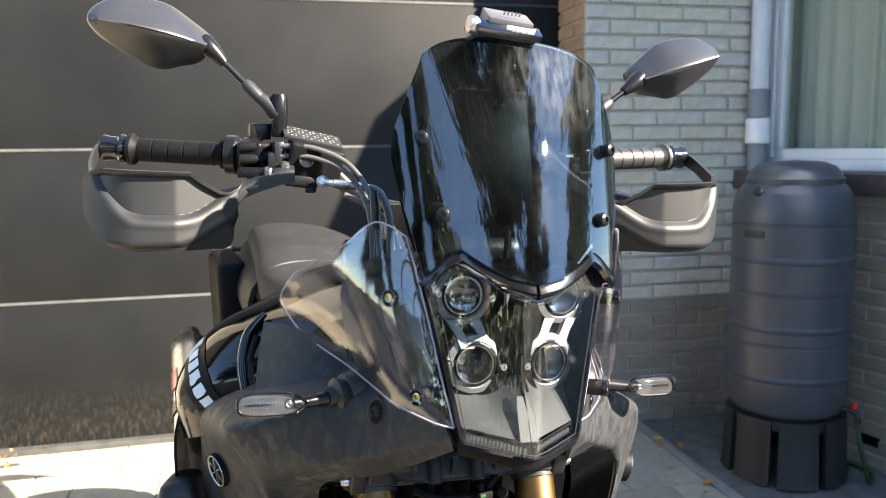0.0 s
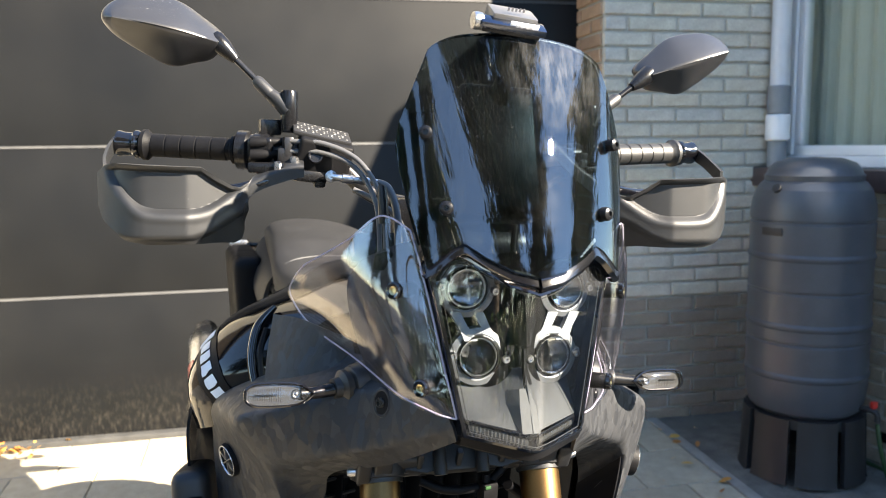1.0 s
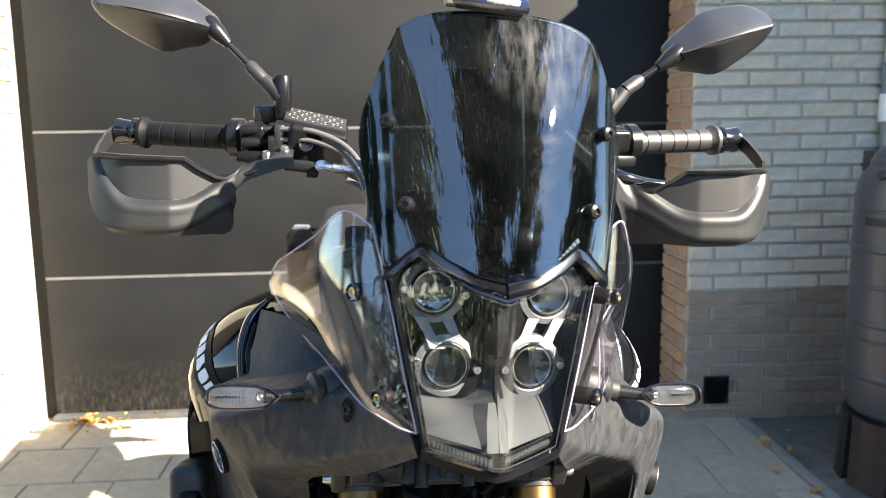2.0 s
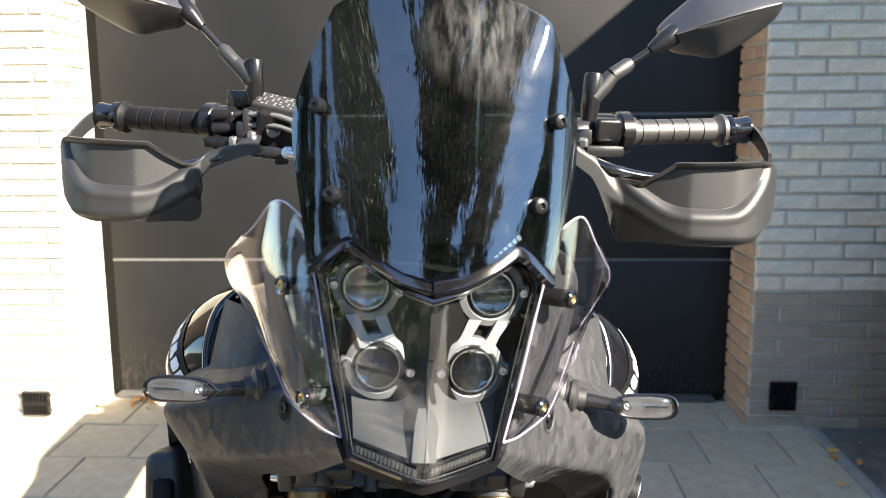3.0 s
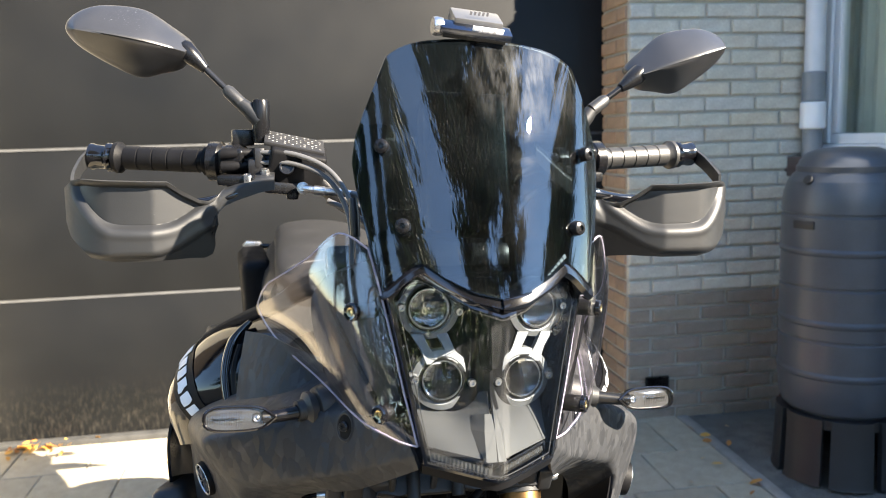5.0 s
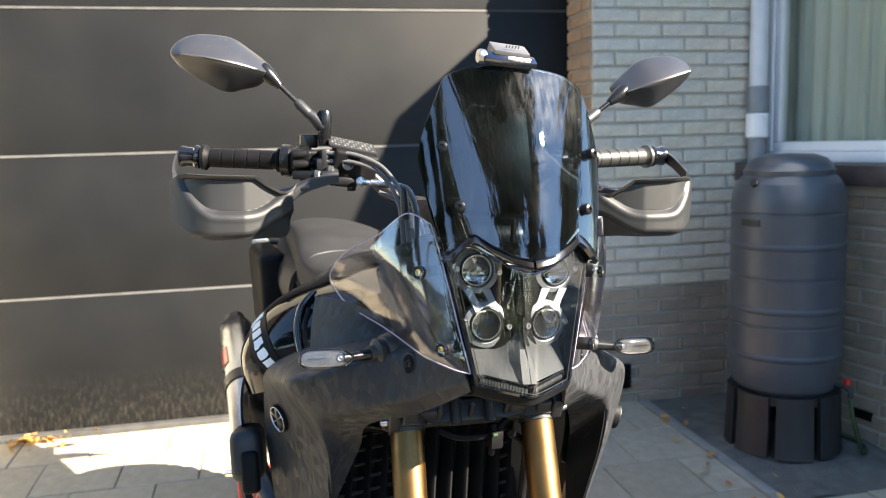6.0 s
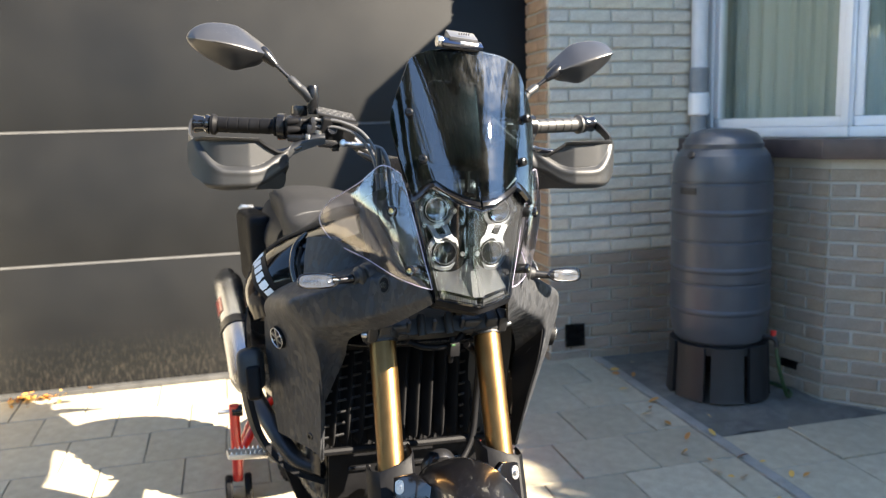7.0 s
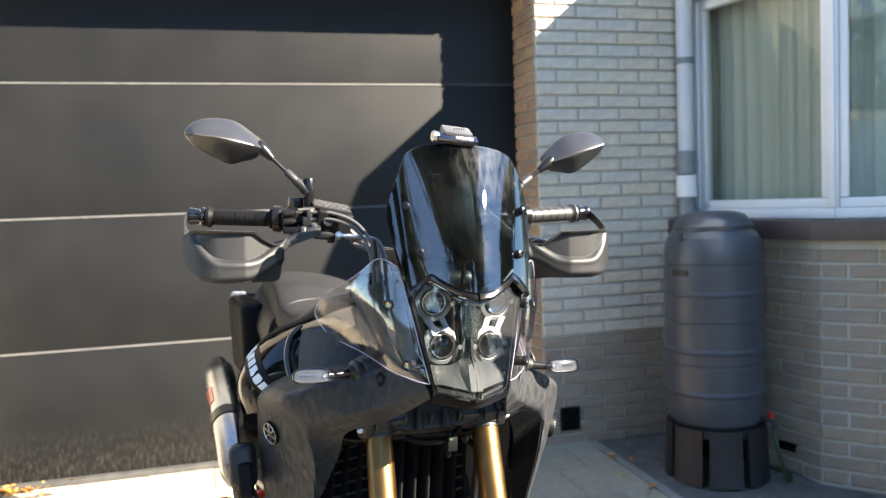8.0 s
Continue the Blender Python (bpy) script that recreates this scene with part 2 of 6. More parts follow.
M_CABLE = surface("dark_grey_cable_sheath", (0.055, 0.055, 0.056), (0.075, 0.075, 0.076), (0.26, 0.36), 0.0, relief=0.1)
M_FLAKE = flake_paint("black_flake_paint")
M_DIM = surface("smoky_light_bar_plastic", (0.035, 0.035, 0.036), (0.05, 0.05, 0.05), (0.2, 0.3), 0.2, relief=0.05)
M_KERB = surface("weathered_edging_concrete", (0.19, 0.185, 0.165), (0.26, 0.25, 0.225), (0.85, 0.95), relief=0.6, grain=200, depth=0.003)
M_BOWL = surface("dark_chrome_bowl", (0.065, 0.065, 0.070), (0.11, 0.11, 0.117), (0.04, 0.08), 1.0, relief=0.0)
M_TANWALL = brick_mat("tan_brick", [(0.46, 0.38, 0.28), (0.54, 0.45, 0.34), (0.50, 0.42, 0.32)])
M_PALEMARK = surface("pale_printed_vinyl", (0.55, 0.59, 0.63), (0.62, 0.66, 0.70), (0.35, 0.5), relief=0.05)
M_SIGNAL = surface("silver_signal_reflector", (0.055, 0.055, 0.057), (0.075, 0.075, 0.077), (0.25, 0.4), 0.3, relief=0.05)
M_SHELL = surface("satin_mirror_shell", (0.016, 0.016, 0.0172), (0.022, 0.022, 0.0232), (0.28, 0.36), 0.0, relief=0.2, grain=1400, spec=0.6, specks=0.25)
M_SILVER = surface("brushed_silver_cap", (0.11, 0.11, 0.113), (0.14, 0.14, 0.14), (0.3, 0.42), 0.6, relief=0.1, stretch=(0.1, 1, 1))
M_DARKWALL = brick_mat("dark_brown_brick", [(0.07, 0.055, 0.042), (0.10, 0.078, 0.06), (0.085, 0.068, 0.054)])

# ---- mesh helpers ----
def spline(pts, n):
    """n points along a smooth curve through pts."""
    p = np.array(pts, float)
    if len(p) == 2:
        return [tuple(p[0] + (p[1] - p[0]) * k / (n - 1)) for k in range(n)]
    out = []
    for k in range(n):
        s = k / (n - 1) * (len(p) - 1)
        i = min(int(s), len(p) - 2)
        f = s - i
        a, b, c, d = p[max(i - 1, 0)], p[i], p[i + 1], p[min(i + 2, len(p) - 1)]
        out.append(tuple(0.5 * (2 * b + (c - a) * f + (2 * a - 5 * b + 4 * c - d) * f * f + (3 * b - a - 3 * c + d) * f ** 3)))
    return out


def surf(rows, nu, nv):
    """A finer net of points through a coarse one (rows of points)."""
    fine = [spline(r, nu) for r in rows]
    cols = [spline([r[i] for r in fine], nv) for i in range(nu)]
    return [[cols[i][j] for i in range(nu)] for j in range(nv)]


def net(bm, rows, close=False, caps=False):
    vs = [[bm.verts.new(p) for p in r] for r in rows]
    m = len(rows[0])
    for a, b in zip(vs, vs[1:]):
        for i in range(m if close else m - 1):
            j = (i + 1) % m
            bm.faces.new((a[i], a[j], b[j], b[i]))
    if caps:
        bm.faces.new(vs[0])
        bm.faces.new(vs[-1])
    return vs


def sheet(rows, thick):
    """A curved sheet of even thickness, closed all round. rows lie on its outer face."""
    g = np.array(rows, float)
    du, dv = np.gradient(g, axis=1), np.gradient(g, axis=0)
    nrm = np.cross(du, dv)
    nrm /= np.maximum(np.linalg.norm(nrm, axis=2, keepdims=True), 1e-9)
    bm = bmesh.new()
    a, b = net(bm, g.tolist()), net(bm, (g + nrm * thick).tolist())
    loop_a = a[0] + [r[-1] for r in a[1:]] + a[-1][-2::-1] + [r[0] for r in a[-2:0:-1]]
    loop_b = b[0] + [r[-1] for r in b[1:]] + b[-1][-2::-1] + [r[0] for r in b[-2:0:-1]]
    for i in range(len(loop_a)):
        j = (i + 1) % len(loop_a)
        bm.faces.new((loop_a[i], loop_a[j], loop_b[j], loop_b[i]))
    return bm


def tube(bm, pts, r, n=12, fine=0):
    """A round bar along pts; r is one radius or one for each point."""
    rr = list(r) if isinstance(r, (list, tuple)) else [r] * len(pts)
    if fine:
        both = spline([(*p, q) for p, q in zip(pts, rr)], fine)
        pts, rr = [p[:3] for p in both], [p[3] for p in both]
    v = [Vector(p) for p in pts]
    side = None
    rows = []
    for i, p in enumerate(v):
        d = (v[min(i + 1, len(v) - 1)] - v[max(i - 1, 0)]).normalized()
        if side is None:
            side = d.orthogonal().normalized()
        side = (side - d * side.dot(d)).normalized()
        up = d.cross(side)
        rows.append([p + (side * math.cos(2 * math.pi * k / n) + up * math.sin(2 * math.pi * k / n)) * rr[i] for k in range(n)])
    net(bm, rows, True, True)
    return bm


def lathe(bm, profile, at, axis, n=24, ring=False):
    """Profile of (radius, height) turned round an axis that starts at a place."""
    d = Vector(axis).normalized()
    s = d.orthogonal().normalized()
    u = d.cross(s)
    rows = [[Vector(at) + d * h + (s * math.cos(2 * math.pi * k / n) + u * math.sin(2 * math.pi * k / n)) * max(r, 1e-5) for k in range(n)] for r, h in profile]
    net(bm, rows, True, not ring)
    return bm


def box(bm, size, at=(0, 0, 0), turn=(0, 0, 0), bevel=0.0, seg=2):
    made = bmesh.ops.create_cube(bm, size=1)["verts"]
    bmesh.ops.scale(bm, vec=size, verts=made)
    if bevel:
        edges = list({e for v in made for e in v.link_edges})
        made = list({v for f in bmesh.ops.bevel(bm, geom=edges, offset=bevel, segments=seg, affect="EDGES", profile=0.6)["faces"] for v in f.verts} | {v for v in made if v.is_valid})
    m = pose(*at, *turn)
    for v in made:
        v.co = m @ v.co
    return bm


def prism(bm, outline, at, right, up, depth, bevel=0.0, seg=2):
    """An outline in a plane (right, up), drawn out by depth along right x up."""
    r, u = Vector(right).normalized(), Vector(up).normalized()
    d = r.cross(u)
    a = [bm.verts.new(Vector(at) + r * x + u * y) for x, y in outline]
    b = [bm.verts.new(v.co + d * depth) for v in a]
    faces = [bm.faces.new(a[::-1]), bm.faces.new(b)]
    for i in range(len(a)):
        j = (i + 1) % len(a)
        faces.append(bm.faces.new((a[i], a[j], b[j], b[i])))
    if bevel:
        edges = list({e for f in faces[:2] for e in f.edges})
        bmesh.ops.bevel(bm, geom=edges, offset=bevel, segments=seg, affect="EDGES", profile=0.6)
    return bm


def part(name, bm, material, parent=None, label="", xf=None, sharp=38):
    """Links a bmesh as one mesh object under a thing or a part."""
    if xf is not None:
        bm.transform(xf)
    bmesh.ops.recalc_face_normals(bm, faces=bm.faces)
    for f in bm.faces:
        f.smooth = True
    for e in bm.edges:
        if len(e.link_faces) == 2 and e.calc_face_angle(0.0) > radians(sharp):
            e.smooth = False
    me = bpy.data.meshes.new(name)
    bm.to_mesh(me)
    bm.free()
    me.materials.append(material)
    ob = new(name, me)
    if parent is not None:
        ob.parent = parent
    if label:
        tagged(ob, label)
    return ob


def empty(name, m, label, category, group=""):
    ob = new(name)
    ob.empty_display_size = 0.1
    ob.matrix_world = m
    return tagged(ob, label, category, group)

# ---- the driveway, the garage door and the house ----
WALL_Y, DOOR_Y, JAMB_R, JAMB_L = 2.345, 2.630, 1.105, -1.575
BAND_Z, LINTEL_Z = 0.565, 2.356


def ground_z(y):
    return 0.027 * (max(min(y, 2.63), -9.0) - 2.63)


M_TILE = brick_mat("concrete_paver", [(0.30, 0.258, 0.185), (0.36, 0.312, 0.228), (0.33, 0.285, 0.205), (0.375, 0.325, 0.238)], 240)
M_SAND = surface("joint_sand", (0.09, 0.085, 0.072), (0.13, 0.122, 0.10), (0.85, 0.95), relief=0.6, grain=300, depth=0.003)
M_SOIL = surface("dark_soil", (0.085, 0.08, 0.07), (0.15, 0.142, 0.125), (0.9, 1.0), relief=1.0, grain=120, depth=0.01)
M_ROAD = surface("paved_ground", (0.09, 0.088, 0.082), (0.14, 0.135, 0.125), (0.8, 0.95), relief=0.5, grain=60, blotch=1.2, depth=0.004)
M_MORTAR = surface("grey_mortar", (0.42, 0.398, 0.345), (0.48, 0.455, 0.395), (0.85, 0.95), relief=0.6, grain=400, depth=0.002)
M_BRICK = brick_mat("grey_yellow_brick", [(0.52, 0.485, 0.40), (0.57, 0.525, 0.42), (0.54, 0.505, 0.435), (0.59, 0.51, 0.385), (0.52, 0.50, 0.445)])
M_BRICKLOW = brick_mat("brown_grey_brick", [(0.25, 0.20, 0.155), (0.31, 0.245, 0.185), (0.27, 0.225, 0.18), (0.32, 0.25, 0.175)])
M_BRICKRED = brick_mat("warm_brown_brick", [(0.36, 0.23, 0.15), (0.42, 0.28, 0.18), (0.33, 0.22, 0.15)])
M_DOOR = surface("anthracite_door_coating", (0.0042, 0.0044, 0.0045), (0.0054, 0.0056, 0.0056), (0.42, 0.55), spec=0.23, relief=0.25, grain=500, blotch=3)
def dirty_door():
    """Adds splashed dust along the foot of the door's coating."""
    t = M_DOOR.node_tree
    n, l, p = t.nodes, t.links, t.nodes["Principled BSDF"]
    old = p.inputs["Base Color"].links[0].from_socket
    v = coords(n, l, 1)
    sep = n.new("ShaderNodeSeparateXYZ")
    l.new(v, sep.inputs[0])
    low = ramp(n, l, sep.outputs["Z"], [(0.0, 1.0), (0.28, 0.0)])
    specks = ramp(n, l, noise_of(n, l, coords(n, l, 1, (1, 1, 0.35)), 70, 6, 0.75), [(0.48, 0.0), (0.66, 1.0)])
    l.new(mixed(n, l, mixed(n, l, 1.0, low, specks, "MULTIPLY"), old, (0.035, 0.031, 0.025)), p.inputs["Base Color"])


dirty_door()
M_SEAL = surface("grey_door_seal", (0.04, 0.04, 0.039), (0.06, 0.06, 0.058), (0.5, 0.7), relief=0.2)
M_UPVC = surface("white_window_plastic", (0.72, 0.73, 0.75), (0.78, 0.79, 0.8), (0.3, 0.45), relief=0.05, blotch=4)
M_SILL = surface("dark_brown_sill_tile", (0.055, 0.04, 0.04), (0.085, 0.062, 0.058), (0.35, 0.55), relief=0.2)
M_PIPE = surface("pale_grey_pvc_pipe", (0.50, 0.53, 0.57), (0.58, 0.60, 0.63), (0.35, 0.5), relief=0.1)
M_PIPEGREY = surface("grey_pvc_socket", (0.17, 0.19, 0.21), (0.21, 0.23, 0.25), (0.4, 0.5), relief=0.1)
M_BLIND = surface("pale_fabric_blind", (0.50, 0.49, 0.42), (0.60, 0.58, 0.50), (0.8, 0.9), relief=0.3, stretch=(1, 1, 0.05))
M_PANE = clear("window_glass", (0.86, 0.9, 0.89), 0.005)
M_BARREL = surface("dark_grey_barrel_plastic", (0.050, 0.057, 0.068), (0.060, 0.068, 0.080), (0.34, 0.44), relief=0.25, grain=300)
M_STAND = surface("black_stand_plastic", (0.011, 0.011, 0.0125), (0.017, 0.017, 0.0185), (0.45, 0.6), relief=0.25)
M_HOSE = surface("green_hose", (0.012, 0.042, 0.014), (0.016, 0.058, 0.018), (0.4, 0.5), relief=0.1)
M_ROOF = surface("roof_felt", (0.06, 0.06, 0.06), (0.09, 0.09, 0.088), (0.8, 0.9), relief=0.4)


def leaf_mat(name, a, b):
    m, n, l, p = nodes_of(name)
    geo = n.new("ShaderNodeNewGeometry")
    l.new(ramp(n, l, geo.outputs["Random Per Island"], [(0.1, a), (0.9, b)]), p.inputs["Base Color"])
    p.inputs["Roughness"].default_value = 0.55
    return m


M_LEAF = leaf_mat("green_leaves", (0.035, 0.06, 0.018), (0.085, 0.12, 0.035))
M_NEEDLE = leaf_mat("dark_leaves", (0.022, 0.040, 0.015), (0.055, 0.082, 0.029))
M_DRYLEAF = leaf_mat("dry_leaves", (0.35, 0.13, 0.03), (0.55, 0.30, 0.06))
M_BARK = surface("bark", (0.07, 0.055, 0.04), (0.13, 0.10, 0.075), (0.8, 0.95), relief=1.0, grain=60, depth=0.01, stretch=(1, 1, 0.3))

bm = bmesh.new()
net(bm, [[(x, y, ground_z(y) - 0.012) for x in (-400, -3, 3.2, 400)] for y in (400, 2.63, 0.6, -2.0, -9.0, -400)])
tagged(part("ground", bm, M_ROAD), "grey paved driveway and street level around the house", "ground", kind="structure")

bm = bmesh.new()
net(bm, [[(x, y, ground_z(y) - 0.004) for x in (-2.3, 2.3)] for y in (2.62, -1.6)])
pavement = part("pavement", bm, M_SAND)
tagged(pavement, "grey concrete paving slabs of the driveway with sand joints", "pavement", kind="structure")


def frustum(name, sx, sy, h, c, material):
    """A piece with its top edges taken off; its face looks up z."""
    bm = bmesh.new()
    net(bm, [[(a * (sx / 2 - k), b * (sy / 2 - k), z) for a, b in ((-1, -1), (1, -1), (1, 1), (-1, 1))] for k, z in ((0, -0.02), (0, h - c), (c, h))], True)
    bm.verts.ensure_lookup_table()
    bm.faces.new([bm.verts[i] for i in range(8, 12)])
    bmesh.ops.recalc_face_normals(bm, faces=bm.faces)
    me = bpy.data.meshes.new(name)
    bm.to_mesh(me)
    bm.free()
    me.materials.append(material)
    return me


def brick_wall(parent, at, along, out, length, z0, z1, lower, upper, band=BAND_Z, skip=()):
    """Courses of bricks on a wall's face; skip: rectangles (u0, u1, z0, z1) left open."""
    a, o = Vector((*along, 0)).normalized(), Vector((*out, 0)).normalized()
    turn = Matrix((a, Vector((0, 0, 1)), o)).transposed().to_4x4()
    if turn.determinant() < 0:
        turn = Matrix((-a, Vector((0, 0, 1)), o)).transposed().to_4x4()
    course, unit = 0.0622, 0.222
    k = 0
    z = z0
    while z + 0.05 < z1:
        u = -unit / 2 if k % 2 else 0.0
        while u < length - 0.03:
            ua, ub = max(u, 0.004), min(u + 0.21, length - 0.004)
            blocked = any(ub > q[0] and ua < q[1] and z + 0.05 > q[2] and z < q[3] for q in skip)
            if ub - ua > 0.03 and not blocked:
                w = round(ub - ua, 2)
                source = lower if z + 0.03 < band else upper
                key = (source.name, w)
                if key not in BRICKS:
                    BRICKS[key] = frustum("brick", w, 0.050, 0.007, 0.003, source)
                ob = new("brick", BRICKS[key])
                c = Vector(at) + a * ((ua + ub) / 2) + o * random.uniform(-0.0015, 0.0015)
                ob.matrix_world = Matrix.Translation((c.x, c.y, z + 0.025)) @ turn
                ob.parent = parent
            u += unit
        z += course
        k += 1


BRICKS = {}


def slab(name, lo, hi, material, label, category="wall"):
    bm = box(bmesh.new(), [b - a for a, b in zip(lo, hi)], [(a + b) / 2 for a, b in zip(lo, hi)])
    return tagged(part(name, bm, material), label, category, kind="structure")


wall_right = slab("wall_right", (JAMB_R + 0.004, WALL_Y + 0.004, -0.3), (2.0, 2.9, 3.2), M_MORTAR, "grey-yellow brick wall with a darker brick plinth beside the garage door")
slab("wall_left_far", (-7.0, WALL_Y + 0.2, -0.3), (-2.404, 2.9, 3.2), M_DARKWALL, "dark brown brick wall beyond the pier")
wall_left = slab("wall_left", (-2.40, WALL_Y + 0.004, -0.3), (JAMB_L - 0.004, 2.9, 3.2), M_MORTAR, "sunlit pale brick pier beside the garage door")
lintel = slab("wall_lintel", (JAMB_L - 0.004, WALL_Y + 0.004, LINTEL_Z), (JAMB_R + 0.004, 2.9, 3.2), M_MORTAR, "brick wall above the garage door")
slab("roof", (-6.2, WALL_Y - 0.05, 3.2), (7.0, 9.0, 3.4), M_ROOF, "flat felt roof of the garage", "roof")
slab("wall_back", (-6.0, 8.8, -0.3), (7.0, 9.0, 3.2), M_MORTAR, "plain rear wall of the garage")

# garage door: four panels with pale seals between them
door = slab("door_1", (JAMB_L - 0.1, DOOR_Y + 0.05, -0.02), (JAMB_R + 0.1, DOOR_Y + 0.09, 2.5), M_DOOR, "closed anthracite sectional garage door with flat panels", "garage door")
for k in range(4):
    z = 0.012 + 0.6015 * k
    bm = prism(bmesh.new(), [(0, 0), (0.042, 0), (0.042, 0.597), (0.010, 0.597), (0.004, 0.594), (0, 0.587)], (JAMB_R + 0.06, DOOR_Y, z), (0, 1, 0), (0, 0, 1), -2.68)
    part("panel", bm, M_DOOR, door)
    if k:
        bm = prism(bmesh.new(), [(0.003, -0.012), (0.03, -0.012), (0.03, 0.004), (0.010, 0.002)], (JAMB_R + 0.06, DOOR_Y - 0.006, z), (0, 1, 0), (0, 0, 1), -2.68)
        part("seal", bm, M_SEAL, door, "pale grey weather strip in the panel joint")
part("threshold", box(bmesh.new(), (2.56, 0.05, 0.03), ((JAMB_L + JAMB_R) / 2, DOOR_Y - 0.03, 0.012), bevel=0.006), M_SEAL, door, "light aluminium threshold strip")

# air bricks
def air_brick(x, z, w, h):
    bm = bmesh.new()
    for k in range(2):
        zz = z + h * (k + 0.5) / 2
        for s in (-1, 1):
            box(bm, (w, 0.02, 0.008), (x + w / 2, WALL_Y - 0.014, zz + s * (h / 4 - 0.005)))
            box(bm, (0.008, 0.02, h / 2 - 0.012), (x + w / 2 + s * (w / 2 - 0.004), WALL_Y - 0.014, zz))
        for j in range(1, 8):
            box(bm, (0.004, 0.012, h / 2 - 0.012), (x + w * j / 8, WALL_Y - 0.014, zz))
    box(bm, (w, 0.004, h), (x + w / 2, WALL_Y - 0.0105, z + h / 2))
    return tagged(part("air_brick", bm, M_BLACK), "black plastic ventilation grille set in the brick plinth", "vent")


air_brick(1.183, 0.064, 0.10, 0.115)
air_brick(-1.79, 0.02, 0.11, 0.10)
bm = box(bmesh.new(), (0.091, 0.02, 0.037), (1.981, 1.664, 0.084), (0, 0, -80.4), 0.003)
for k in range(4):
    box(bm, (0.003, 0.026, 0.026), (1.981 - 0.0025 * (k - 1.5), 1.664 + 0.014 * (k - 1.5), 0.084), (0, 0, -80.4))
tagged(part("air_brick", bm, M_BLACK), "small black ventilation grille in the bay wall", "vent")

# ---- the bay with its window ----
BAY = [Vector((1.865, WALL_Y)), Vector((2.010, 1.490)), Vector((2.760, 0.640)), Vector((5.2, 0.640))]
SILL_Z, HEAD_Z, BAYTOP = 1.06, 2.24, 2.575


def bay_face(name, p, q, label):
    d = (q - p).normalized()
    out = Vector((d.y, -d.x))
    if out.x > 0 and out.y > 0:
        out = -out
    back = -out * 0.2
    parent = None
    for z0, z1, tag in ((-0.3, SILL_Z, "_lower"), (HEAD_Z, BAYTOP - 0.15, "_upper")):
        bm = bmesh.new()
        ring = [p, q, q + back, p + back]
        net(bm, [[(*c, z) for c in ring] for z in (z0, z1)], True, True)
        ob = tagged(part(name + tag, bm, M_MORTAR), label, "wall", kind="structure")
        parent = parent or ob
    return parent, d, out


def bay_window(p, d, out, length, name):
    """A white frame with two panes over a dark sill, a blind behind it."""
    win = new(name)
    tagged(win, "white plastic window frame over a dark sill, pale vertical blind behind the glass", "window", kind="structure")
    base = Vector((*(p - out * 0.09), 0))
    a, o, up = Vector((*d, 0)), Vector((*out, 0)), Vector((0, 0, 1))
    turn = Matrix((a, -o, up)).transposed().to_4x4()
    place = Matrix.Translation(base) @ turn

    def bar(nm, u0, u1, z0, z1, depth, mat_, front=0.0, label=""):
        bm = box(bmesh.new(), (u1 - u0, depth, z1 - z0), ((u0 + u1) / 2, front + depth / 2, (z0 + z1) / 2), bevel=0.008)
        return part(nm, bm, mat_, win, label, place)
    z0 = SILL_Z + 0.03
    bar("window_frame", 0.02, length - 0.005, z0, z0 + 0.045, 0.07, M_UPVC)
    bar("window_frame", 0.02, length - 0.02, HEAD_Z - 0.06, HEAD_Z, 0.07, M_UPVC)
    for u in (0.02, length - 0.045):
        bar("window_frame", u, u + 0.04, z0 + 0.046, HEAD_Z - 0.061, 0.07, M_UPVC)
    # casement
    bar("casement", 0.061, length - 0.046, z0 + 0.046, z0 + 0.088, 0.05, M_UPVC, 0.012)
    bar("casement", 0.061, length - 0.046, HEAD_Z - 0.11, HEAD_Z - 0.061, 0.05, M_UPVC, 0.012)
    for u in (0.061, length - 0.082):
        bar("casement", u, u + 0.036, z0 + 0.089, HEAD_Z - 0.111, 0.05, M_UPVC, 0.012)
    pane = bar("pane", 0.09, length - 0.078, z0 + 0.082, HEAD_Z - 0.105, 0.012, M_PANE, 0.03)
    pane.visible_shadow = False
    n = max(6, int(length / 0.012))
    rows = [[(0.04 + (length - 0.08) * i / n, 0.14 + 0.012 * math.sin(i * 0.8) + 0.004 * math.sin(i * 2.3), z) for i in range(n + 1)] for z in (SILL_Z, HEAD_Z)]
    part("blind", sheet(rows, 0.002), M_BLIND, win, "pale cream pleated blind", place)
    bar("window_sill", -0.03, length + 0.02, SILL_Z - 0.055, SILL_Z + 0.028, 0.17, M_SILL, -0.15, "dark brown glazed sill tiles")


for i, (nm, lab) in enumerate((("wall_bay_side", "grey-brown brick side of the bay under the window"), ("wall_bay_front", "grey-brown brick face of the bay under the window"), ("wall_bay_street", "brick street face of the bay"))):
    p, q = BAY[i], BAY[i + 1]
    par, d, out = bay_face(nm, p, q, lab)
    length = (q - p).length
    bay_window(p, d, out, length, "window_%d" % (i + 1))
    if i < 2:
        brick_wall(par, (*(p + out * 0.001), 0), d, out, length, -0.02 - 0.0622, SILL_Z - 0.05, M_BRICKLOW, M_BRICKLOW)
bm = bmesh.new()
net(bm, [[(x, y, z) for x, y in ((1.80, WALL_Y), (1.90, 1.44), (2.70, 0.53), (5.3, 0.53), (5.3, WALL_Y))] for z in (BAYTOP - 0.16, BAYTOP)], True, True)
tagged(part("bay_roof", bm, M_UPVC), "flat roof slab with a white edge over the bay", "roof", kind="structure")
slab("wall_house", (2.05, WALL_Y + 0.004, -0.3), (7.0, 2.9, 3.2), M_MORTAR, "house wall behind the bay")

